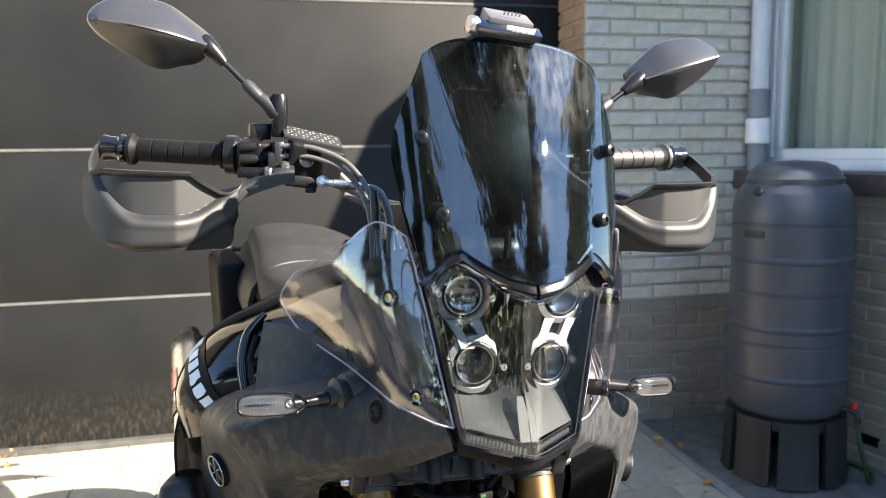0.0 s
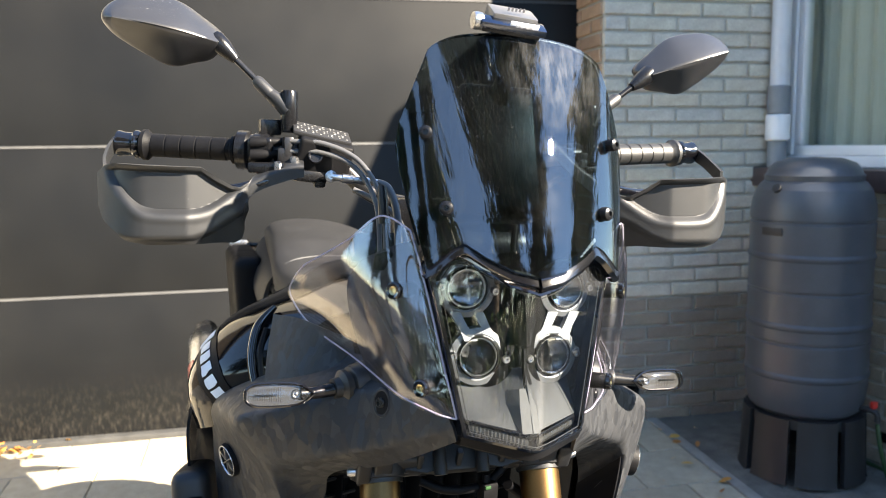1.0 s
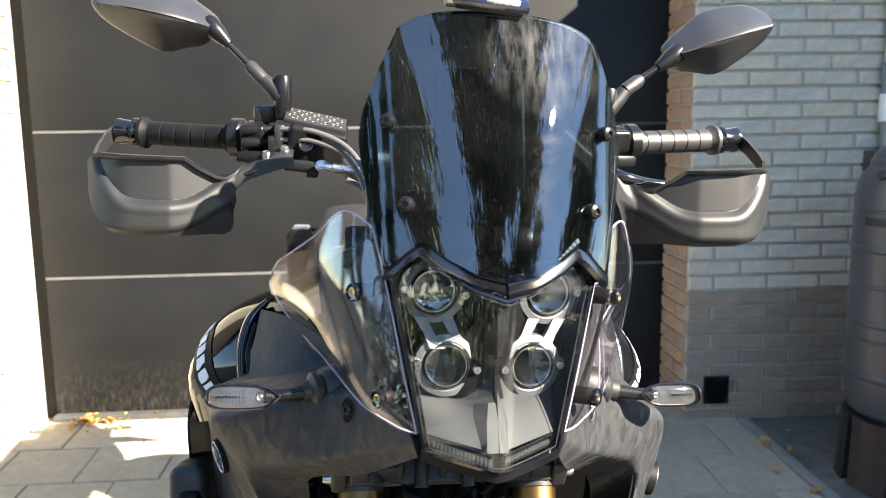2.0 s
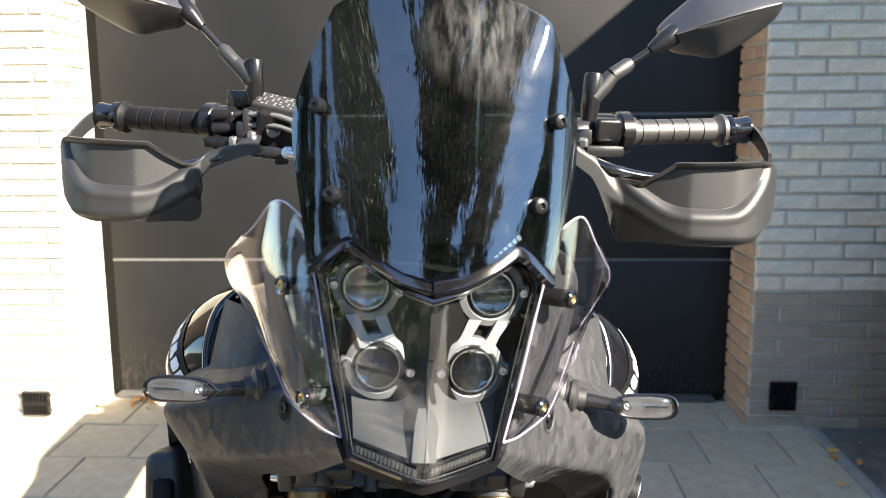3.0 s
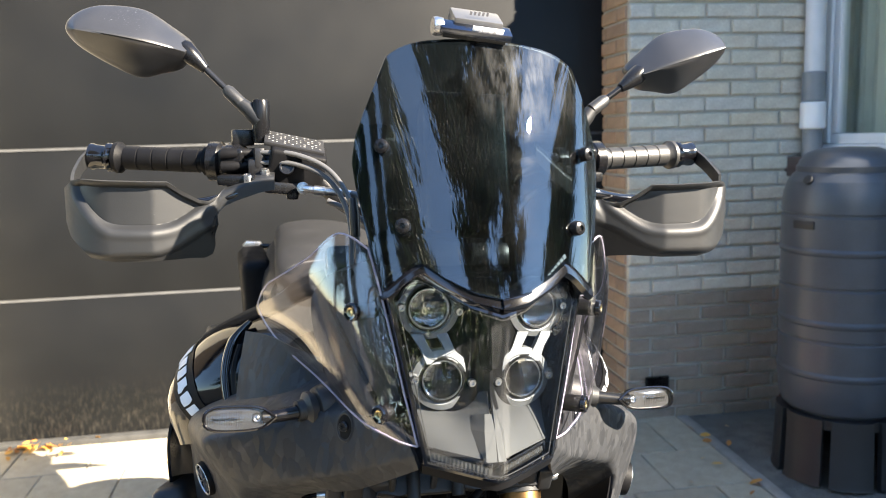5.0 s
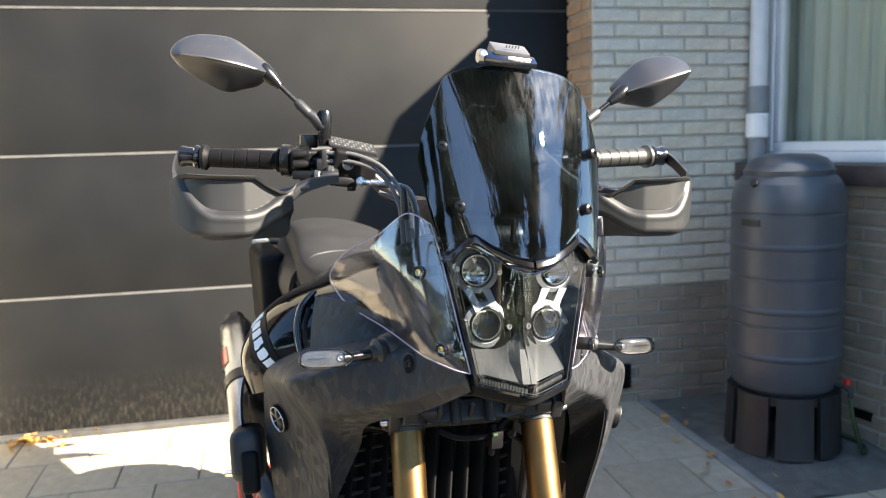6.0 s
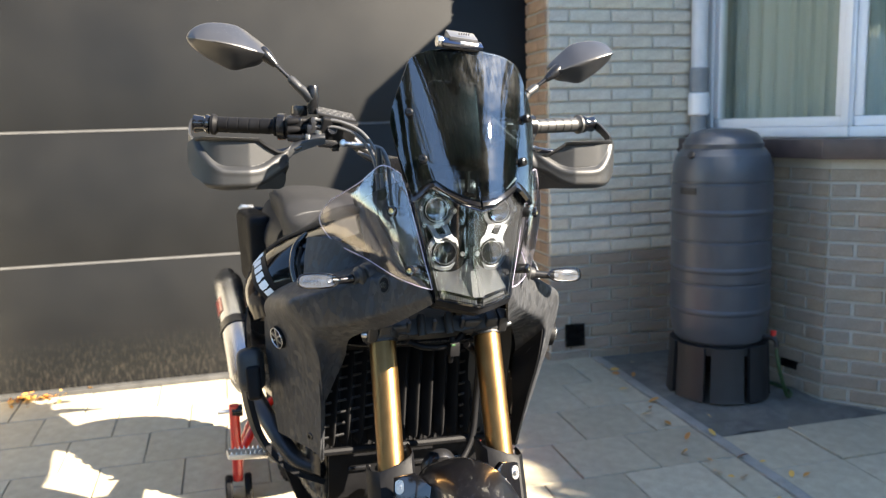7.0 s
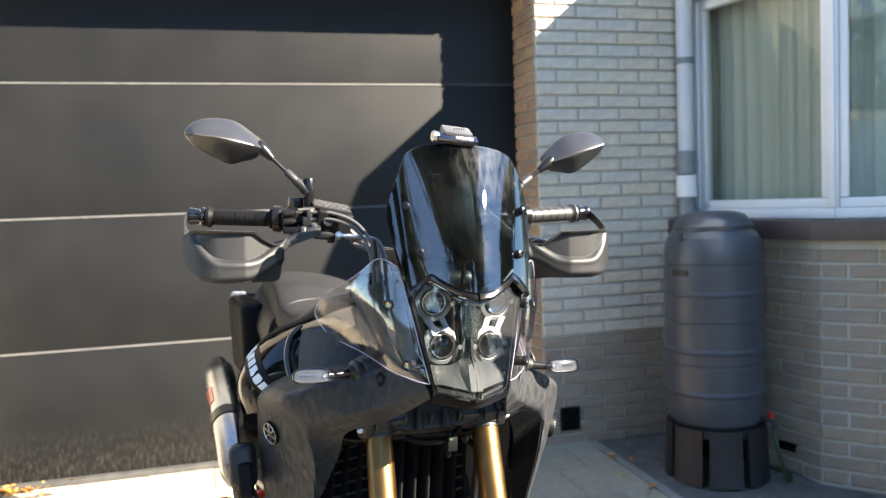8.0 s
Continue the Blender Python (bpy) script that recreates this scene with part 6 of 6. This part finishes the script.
# foot pegs
for s in (-1, 1):
    pg = bp("foot_peg", box(bmesh.new(), (0.105, 0.045, 0.016), (s * 0.268, 0.80, 0.322), (0, s * -3, 0), 0.004), M_STEEL, label="serrated bare metal foot peg")
    bm = bmesh.new()
    for k in range(8):
        for j in (-1, 1):
            lathe(bm, [(0.004, 0), (0.001, 0.010)], (s * (0.226 + 0.012 * k), 0.80 + j * 0.017, 0.328), (0, 0, 1), 6)
    tagged(bp("teeth", bm, M_STEEL, pg), kind="stuff")
    bp("peg_bracket", tube(bmesh.new(), [(s * 0.225, 0.80, 0.328), (s * 0.19, 0.80, 0.30), (s * 0.16, 0.82, 0.33), (s * 0.14, 0.86, 0.38)], [0.012, 0.011, 0.014, 0.016], 10, 16), M_ALU, pg, "cast peg bracket")

RECESS = [(0.431, 1.184), (0.318, 1.184), (0.268, 1.146), (0.316, 1.112), (0.392, 1.113), (0.429, 1.152)]


def recess(x, z):
    """Distances in metres to the sides of the hollow in a hand guard."""
    out = []
    for (a, b), (c, d) in zip(RECESS, RECESS[1:] + RECESS[:1]):
        ex, ez = c - a, d - b
        out.append(((z - b) * ex - (x - a) * ez) / math.hypot(ex, ez))
    return out


# ---- handlebar, turned a little ----
bar = bp("handlebar", tube(bmesh.new(), [(-0.432, 0.345, 1.197), (-0.28, 0.304, 1.191), (-0.16, 0.272, 1.183), (-0.095, 0.262, 1.135), (-0.04, 0.262, 1.118), (0.04, 0.262, 1.118), (0.095, 0.262, 1.135), (0.16, 0.272, 1.183), (0.28, 0.304, 1.191), (0.432, 0.345, 1.197)], 0.0125, 14, 60), M_DARKSTEEL, label="dark tapered handlebar", xf=BAR)
bp("bar_clamp", box(bmesh.new(), (0.13, 0.05, 0.06), (0, 0.262, 1.10), (0, 0, 0), 0.01), M_BLACK, bar, "", BAR)
bp("top_clamp", box(bmesh.new(), (0.25, 0.09, 0.035), (0, 0.262, 1.055), (-20, 0, 0), 0.012), M_BLACK, bar, "", BAR)
for s in (-1, 1):
    e, i_ = Vector((s * 0.432, 0.345, 1.197)), Vector((s * 0.278, 0.304, 1.191))
    d = (e - i_).normalized()
    L = (e - i_).length
    # the grip at +x is a paler grey than the other
    m_grip = M_RUBBER if s < 0 else M_GRIPPALE
    prof = [(0.0195, 0.0), (0.0195, 0.004), (0.0152, 0.006)]
    for k in range(5):
        h = 0.012 + k * 0.0215
        prof += [(0.0148, h), (0.0158, h + 0.0004), (0.0158, h + 0.0188), (0.0148, h + 0.0192)]
    prof += [(0.0168, 0.122), (0.021, 0.126), (0.021, 0.1315), (0.017, 0.134)]
    gr = bp("grip", lathe(bmesh.new(), prof, i_, d, 24), m_grip, bar, "ribbed rubber hand grip", BAR)
    bp("bar_end", lathe(bmesh.new(), [(0.017, 0.1345), (0.0195, 0.138), (0.0195, 0.142), (0.016, 0.146), (0.0165, 0.158), (0.018, 0.163), (0.018, 0.167), (0.0, 0.168)], i_, d, 24), M_GLOSS, bar, "gloss black bar end weight", BAR)
    # switch housing
    bm = lathe(bmesh.new(), [(0.016, -0.052), (0.022, -0.050), (0.0245, -0.046), (0.0245, -0.028), (0.022, -0.026), (0.0225, -0.022), (0.0265, -0.018), (0.0265, -0.004), (0.018, -0.001)], i_, d, 24)
    box(bm, (0.035, 0.022, 0.030), i_ - d * 0.036 + Vector((0, -0.018, 0.004)), (10, 0, s * 14), 0.006, 3)
    sw = bp("switch_housing", bm, M_BLACK, bar, "switch housing", BAR)
    if s < 0:
        for k, dz in enumerate((0.010, -0.006)):
            o = i_ - d * 0.022 + Vector((0, -0.026, dz))
            tube_ = tube(bmesh.new(), [o, o + Vector((0.016, -0.004, 0.001)), o + Vector((0.034, -0.002, 0.002)), o + Vector((0.052, 0.002, 0.001))], [0.0085, 0.0075, 0.0055, 0.0045], 12)
            bp("cable_boot", tube_, M_RUBBER, bar, "rubber throttle cable boot", BAR)
    # perch, lever
    pc = i_ - d * 0.068
    bm = lathe(bmesh.new(), [(0.013, -0.012), (0.019, -0.011), (0.020, 0.0), (0.019, 0.011), (0.013, 0.012)], pc, d, 20)
    box(bm, (0.020, 0.034, 0.020), pc + Vector((0, -0.022, -0.004)), (0, 0, 0), 0.004)
    bp("lever_perch", bm, M_DARKSTEEL, bar, "dark lever perch", BAR)
    lv = [pc + Vector((s * -0.005, -0.040, -0.024)), pc + Vector((s * 0.03, -0.050, -0.040)), pc + Vector((s * 0.08, -0.040, -0.050)), pc + Vector((s * 0.15, -0.026, -0.052)), pc + Vector((s * 0.19, -0.020, -0.052))]
    bp("lever", tube(bmesh.new(), lv, [0.007, 0.0075, 0.0065, 0.006, 0.0075], 12, 26), M_GLOSS, bar, "gloss black lever", BAR)
    # mount of the hand guard on the bar
    bp("guard_mount", box(bmesh.new(), (0.05, 0.050, 0.014), (s * 0.232, 0.262, 1.168), (0, 0, s * 14), 0.004), M_BLACK, bar, "", BAR)

    # hand guard: a shell with a hollow under its top edge, a folded lower lip and the arm that carries it
    tops = [(0.449, 1.160), (0.434, 1.170), (0.421, 1.1725), (0.318, 1.1690), (0.300, 1.1555), (0.282, 1.1450), (0.272, 1.1430), (0.262, 1.1455)]
    lows = [(0.449, 1.118), (0.441, 1.100), (0.412, 1.079), (0.387, 1.0735), (0.300, 1.0735)]
    if s < 0:
        tops = tops[:-1] + [(0.262, 1.1490), (0.250, 1.1560), (0.237, 1.1630), (0.222, 1.1690), (0.206, 1.1745), (0.196, 1.1765), (0.188, 1.1755)]
        lows += [(0.282, 1.0715), (0.272, 1.0760), (0.268, 1.0900), (0.265, 1.1100), (0.261, 1.1270), (0.252, 1.1360), (0.237, 1.1430), (0.206, 1.1530), (0.188, 1.1570)]
        inner = 0.188
    else:
        tops += [(0.250, 1.1560), (0.230, 1.1730), (0.205, 1.1860), (0.188, 1.2000), (0.172, 1.2140), (0.160, 1.2230)]
        lows += [(0.272, 1.0700), (0.263, 1.0690), (0.256, 1.0760), (0.248, 1.0870), (0.240, 1.1060), (0.232, 1.1310), (0.222, 1.1480), (0.205, 1.1600), (0.188, 1.1740), (0.172, 1.1890), (0.160, 1.2010)]
        inner = 0.160
    folds = [(0.449, 1.098), (0.430, 1.087), (0.400, 1.083), (0.330, 1.084), (0.309, 1.091), (0.278, 1.110), (0.236, 1.128), (0.220, 1.130)]

    def along(pts, x):
        return np.interp(-x, [-p[0] for p in pts], [p[1] for p in pts])

    def guard(u, v):
        x = 0.449 - (0.449 - inner) * u
        top, low = along(tops, x), along(lows, x)
        z = top + (low - top) * v
        w = (0.449 - x) / 0.187
        y = 0.214 + 0.38 * max(0.0, 0.34 - w) ** 2 + 0.020 * min(1, max(0, w - 0.6) / 0.4) - 0.012 * math.sin(math.pi * min(1, w))
        inside = -math.log(sum(math.exp(-d_ / 0.0055) for d_ in recess(x, z))) * 0.0055
        f = min(1, max(0, (inside + 0.0075) / 0.0105))
        rim_ = min(1, max(0.0, (top - z - 0.0015) / 0.005))
        y += 0.0095 * f * f * (3 - 2 * f) * rim_ - 0.0008 * math.exp(-((inside + 0.009) / 0.004) ** 2)
        drop = (along(folds, x) - z) * min(1, max(0, (x - 0.236) / 0.022))
        step = min(1, max(0, drop / 0.0055))
        y += 0.0055 * step * step * (3 - 2 * step) + 0.50 * max(0, drop - 0.004)
        if x < 0.262:
            # the arm is rounded over from its upper to its lower edge
            y += 0.016 * max(0, 0.35 - v) ** 1.5 / 0.2 * min(1, (0.262 - x) / 0.02)
        return (s * x, y, z - (0.010 if s > 0 else 0))
    hg = bp("hand_guard", sheet([[guard(i / 110, j / 56) for i in range(111)] for j in range(57)], 0.004 * s), M_GUARD, bar, "satin grey plastic hand guard", BAR, 40)
    for x, y, z in ((0.222, 0.236, 1.1705), (0.200, 0.242, 1.1775)) if s < 0 else ((0.210, 0.237, 1.1785), (0.190, 0.241, 1.1945)):
        bp("screw", bolt(bmesh.new(), (s * x, y, z), (0, -0.35, 1), 0.0062, 0.005, True), M_STEEL, hg, "hex bolt", BAR)
    rows = [[(s * x, y, z + 0.010), (s * x, y, z - 0.010)] for x, y, z in ((0.440, 0.255, 1.160), (0.446, 0.285, 1.170), (0.446, 0.320, 1.186), (0.443, 0.350, 1.197))]
    bp("guard_strap", sheet(surf(rows, 4, 14), 0.004 * s), M_GUARD, hg, "", BAR)

# brake reservoir and fittings on the right-hand side of the bar
mc = bp("brake_reservoir", box(bmesh.new(), (0.074, 0.050, 0.048), (-0.160, 0.268, 1.186), (18, 11, 4), 0.006, 3), M_RUBBER, bar, "black brake fluid reservoir", BAR)
bp("reservoir_lid", box(bmesh.new(), (0.080, 0.050, 0.006), (-0.162, 0.272, 1.2145), (18, 11, 4), 0.002), M_LIDTEXT, mc, "lid with pale unreadable print", BAR)
bm = bmesh.new()
for r in range(6):
    for k in range(14):
        if (r * 5 + k * 3) % 7 > 2:
            box(bm, (random.uniform(0.0014, 0.0032), 0.0010, 0.0006), Vector((-0.162, 0.272, 1.2145)) + pose(0, 0, 0, 18, 11, 4) @ Vector((-0.034 + 0.0052 * k, -0.018 + 0.0072 * r, 0.0034)), (18, 11, 4))
tagged(bp("lid_print", bm, M_GREYSEAM, mc, "small white print bars", BAR), kind="stuff")
bp("sight_glass", lathe(bmesh.new(), [(0.0, 0.0), (0.007, 0.0), (0.008, 0.003), (0.0095, 0.003), (0.0095, -0.004)], (-0.172, 0.2410, 1.184), (0, -1, 0.3), 20), M_BLACK, mc, "round sight glass", BAR)
bp("banjo", lathe(bmesh.new(), [(0.0, 0.009), (0.0045, 0.009), (0.0045, 0.005), (0.0075, 0.004), (0.008, -0.004), (0.006, -0.010)], (-0.152, 0.232, 1.158), (-0.1, -1, 0.1), 16), M_STEEL, mc, "bright banjo bolt", BAR)
bp("lever_pivot", box(bmesh.new(), (0.046, 0.026, 0.016), (-0.180, 0.258, 1.157), (0, 6, 6), 0.004), M_BLACK, bar, "", BAR)
bp("brake_switch", box(bmesh.new(), (0.016, 0.016, 0.014), (-0.166, 0.255, 1.149), (0, 0, 0), 0.004), M_BLACK, bar, "", BAR)
bp("cable_block", box(bmesh.new(), (0.014, 0.022, 0.028), (-0.208, 0.258, 1.195), (0, 0, 8), 0.004), M_DARKSTEEL, bar, "dark cable block", BAR)
bp("bar_switch", box(bmesh.new(), (0.030, 0.026, 0.022), (-0.232, 0.300, 1.222), (0, 0, 8), 0.004), M_BLACK, bar, "small bar switch", BAR)
bp("banjo_fitting", tube(bmesh.new(), [(-0.152, 0.227, 1.158), (-0.138, 0.226, 1.156), (-0.1375, 0.226, 1.156), (-0.124, 0.226, 1.154), (-0.1235, 0.226, 1.154), (-0.105, 0.227, 1.152), (-0.088, 0.228, 1.150)], [0.0048, 0.0048, 0.0062, 0.0062, 0.0050, 0.0056, 0.0045], 12), M_STEEL, bar, "bright hose fitting", BAR)
for pts, r in (([(-0.205, 0.250, 1.203), (-0.16, 0.236, 1.200), (-0.115, 0.222, 1.178), (-0.088, 0.20, 1.13), (-0.085, 0.17, 1.06)], 0.0034),
               ([(-0.205, 0.250, 1.190), (-0.16, 0.238, 1.188), (-0.118, 0.226, 1.168), (-0.094, 0.206, 1.122), (-0.092, 0.18, 1.06)], 0.0034),
               ([(-0.09, 0.228, 1.150), (-0.075, 0.222, 1.142), (-0.066, 0.205, 1.11), (-0.068, 0.18, 1.05)], 0.0055),
               ([(-0.12, 0.25, 1.14), (-0.09, 0.24, 1.125), (-0.06, 0.225, 1.10), (-0.05, 0.20, 1.05)], 0.004)):
    bp("cable", tube(bmesh.new(), pts, r, 10, 30), M_CABLE, label="dark grey control cable", xf=BAR)
bp("cable_joint", tube(bmesh.new(), [(-0.089, 0.188, 1.148), (-0.088, 0.186, 1.130), (-0.087, 0.184, 1.10)], [0.005, 0.007, 0.0065], 12), M_DARKSTEEL, bar, "dark cable adjuster", BAR)
for pts in ([(0.20, 0.250, 1.185), (0.15, 0.235, 1.18), (0.11, 0.215, 1.14), (0.09, 0.18, 1.06)], [(0.19, 0.26, 1.16), (0.15, 0.24, 1.14), (0.11, 0.22, 1.10)]):
    bp("cable", tube(bmesh.new(), pts, 0.0048, 10, 26), M_RUBBER, label="black control cable", xf=BAR)

# mirrors
def mirror(s, stem, ball, tilt, joint, size=0.88):
    st = Vector(stem)
    mt = bp("mirror", lathe(bmesh.new(), [(0.009, -0.056), (0.010, -0.052), (0.010, -0.046), (0.0112, -0.042), (0.0117, -0.004), (0.0098, 0.0), (0.0, 0.001)], st, (s * 0.03, -0.02, 1), 22), M_BLACK, label="rear-view mirror with a dark satin shell on a thin stem")
    j, b_ = Vector(joint), Vector(ball)
    d = (b_ - j).normalized()
    arm = tube(bmesh.new(), [j - d * 0.012, j.lerp(st + Vector((0, 0, -0.026)), 0.5), st + Vector((0, 0, -0.028))], [0.0086, 0.0100, 0.0112], 16)
    bp("mirror_base", arm, M_MATT, mt)
    bp("mirror_collar", tube(bmesh.new(), [j - d * 0.012, j + d * 0.010, j + d * 0.016], [0.0088, 0.0088, 0.006], 16), M_GUARD, mt, "grey collar")
    bp("mirror_stem", tube(bmesh.new(), [j, b_], 0.0042, 12), M_STEMSTEEL, mt, "dark bright-edged stem")
    bp("mirror_boot", tube(bmesh.new(), [b_ - d * 0.024, b_ - d * 0.004, b_ + d * 0.012, b_ + d * 0.018], [0.0062, 0.0115, 0.0135, 0.011], 18), M_BLACK, mt, "black boot")
    ring = [(0.168, 0.030), (0.160, 0.046), (0.138, 0.060), (0.108, 0.066), (0.062, 0.063), (0.024, 0.042), (-0.004, 0.022), (-0.006, 0.010), (0.010, -0.016), (0.040, -0.026), (0.071, -0.033), (0.105, -0.020), (0.142, 0.000), (0.160, 0.015)]
    ridge = [(0.156, 0.026), (0.012, 0.004)]
    turn = Matrix.Translation(b_) @ pose(0, 0, 0, 0, -tilt if s > 0 else tilt, s * -8) @ Matrix.Scale(size, 4)
    fine = spline(ring[-2:] + ring + ring[:2], 17 * 5 + 1)[10:80]
    rows = []
    for k in (0.90, 0.97, 1.0, 0.995, 0.97, 0.92, 0.84, 0.7, 0.5, 0.3, 0.12, 0.02):
        first = len(rows) < 2
        row = []
        for a, h in fine:
            f = min(1, max(0, (a - 0.012) / 0.144))
            cx, cz = ridge[1][0] + (ridge[0][0] - ridge[1][0]) * f, ridge[1][1] + (ridge[0][1] - ridge[1][1]) * f
            deep = 0.016 + 0.026 * math.sin(math.pi * min(1, max(0.12, f * 0.85 + 0.12)))
            yy = (0.028, 0.027)[len(rows)] if first else 0.020 - deep * (1 - k ** 1.15) - 0.010 * (1 - k) ** 0.35
            row.append(turn @ Vector((s * (cx + (a - cx) * k), yy, cz + (h - cz) * k)))
        rows.append(row)
    bm = bmesh.new()
    net(bm, rows, True, True)
    sh = bp("mirror_shell", bm, M_SHELL, mt, "dark satin mirror shell", sharp=42)
    bm = bmesh.new()
    bm.faces.new([bm.verts.new(turn @ Vector((s * (0.08 + (a - 0.08) * 0.86), 0.031, 0.018 + (h - 0.018) * 0.86))) for a, h in ring])
    bp("mirror_glass", bm, M_MIRROR, mt, "mirror glass")


mirror(-1, (-0.215, 0.302, 1.262), (-0.301, 0.327, 1.314), -1.0, (-0.248, 0.312, 1.264))
mirror(1, (0.192, 0.215, 1.268), (0.276, 0.222, 1.313), 11.0, (0.223, 0.216, 1.274), 0.85)

# dash tower and the navigation holder behind the screen
tower = bp("dash_tower", box(bmesh.new(), (0.10, 0.05, 0.16), (0, 0.085, 1.19), (-18, 0, 0), 0.012, 3), M_BLACK, label="black instrument tower behind the screen")
bp("display", box(bmesh.new(), (0.085, 0.006, 0.13), (0, 0.113, 1.19), (-18, 0, 0), 0.004), M_GLOSS, tower, "dark display glass")
nav = bp("navigation_holder", box(bmesh.new(), (0.070, 0.044, 0.006), (-0.012, 0.054, 1.3285), (14, 3, 0), 0.002), M_BLACK, label="dark lockable navigation holder with a silver top")
bp("holder_lip", box(bmesh.new(), (0.078, 0.018, 0.008), (-0.012, 0.032, 1.331), (38, 3, 0), 0.002), M_CHROMEBLUE, nav, "polished front lip")
bp("holder_label", box(bmesh.new(), (0.034, 0.0012, 0.008), (-0.001, 0.0235, 1.3300), (38, 3, 0), 0.0005), M_WHITE, nav, "white label")
bp("holder_cap", box(bmesh.new(), (0.054, 0.030, 0.014), (-0.008, 0.046, 1.3425), (30, 3, 0), 0.003), M_SILVER, nav, "brushed silver cap")
bm = bmesh.new()
for k in range(5):
    box(bm, (0.0022, 0.0008, 0.004), (-0.018 + 0.0045 * k, 0.0302, 1.3480), (30, 3, 0))
bp("cap_mark", bm, M_GREYBAR, nav, "grey printed bars")
bp("holder_hinge", lathe(bmesh.new(), [(0.0, -0.004), (0.009, -0.004), (0.010, 0.0), (0.009, 0.006), (0.0, 0.006)], (-0.053, 0.036, 1.333), (1, 0, 0), 16), M_STEEL, nav, "hinge knob")
bp("holder_stay", tube(bmesh.new(), [(0.0, 0.06, 1.32), (0.0, 0.075, 1.29), (0.0, 0.085, 1.25)], 0.010, 10), M_BLACK, nav)
txt = bpy.data.curves.new("lock_text", "FONT")
txt.body, txt.size, txt.align_x, txt.align_y, txt.extrude = "LOCK", 0.0080, "CENTER", "CENTER", 0.0002
tob = new("label_text", txt)
txt.materials.append(M_GREYBAR)
tob.parent = nav
tob.matrix_local = pose(-0.001, 0.0226, 1.3300, 38 + 52, 3, 0)

# ---- the paddock stand ----
stand = empty("paddock_stand", pose(0, 0, ground_z(1.3)), "red tubular rear paddock stand with black wheels", "paddock stand")
sx = -0.440
part("upright", tube(bmesh.new(), [(sx, 1.30, 0.075), (sx + 0.003, 1.30, 0.335)], 0.017, 16), M_RED, stand)
part("lift_arm", tube(bmesh.new(), [(sx + 0.008, 1.31, 0.15), (sx + 0.10, 1.42, 0.275), (sx + 0.20, 1.46, 0.33)], 0.015, 14), M_RED, stand)
part("base_bar", tube(bmesh.new(), [(sx, 1.30, 0.085), (sx + 0.03, 1.75, 0.05), (sx + 0.15, 2.02, 0.05), (sx + 0.70, 2.02, 0.05), (sx + 0.84, 1.75, 0.05), (sx + 0.87, 1.30, 0.085)], 0.016, 14, 40), M_RED, stand)
part("far_upright", tube(bmesh.new(), [(sx + 0.87, 1.30, 0.075), (sx + 0.867, 1.30, 0.335)], 0.017, 16), M_RED, stand)
part("clamp_head", tube(bmesh.new(), [(sx - 0.004, 1.30, 0.315), (sx + 0.03, 1.30, 0.315)], 0.020, 16), M_BLACK, stand)
part("clamp_bolt", tube(bmesh.new(), [(sx - 0.050, 1.30, 0.316), (sx, 1.30, 0.316)], 0.007, 10), M_STEEL, stand)
for x in (sx - 0.030, sx + 0.032, sx + 0.842, sx + 0.902):
    part("wheel", lathe(bmesh.new(), [(0.012, -0.012), (0.040, -0.012), (0.045, -0.006), (0.045, 0.006), (0.040, 0.012), (0.012, 0.012)], (x, 1.30, 0.048), (1, 0, 0), 28), M_RUBBER, stand, "black plastic wheel")
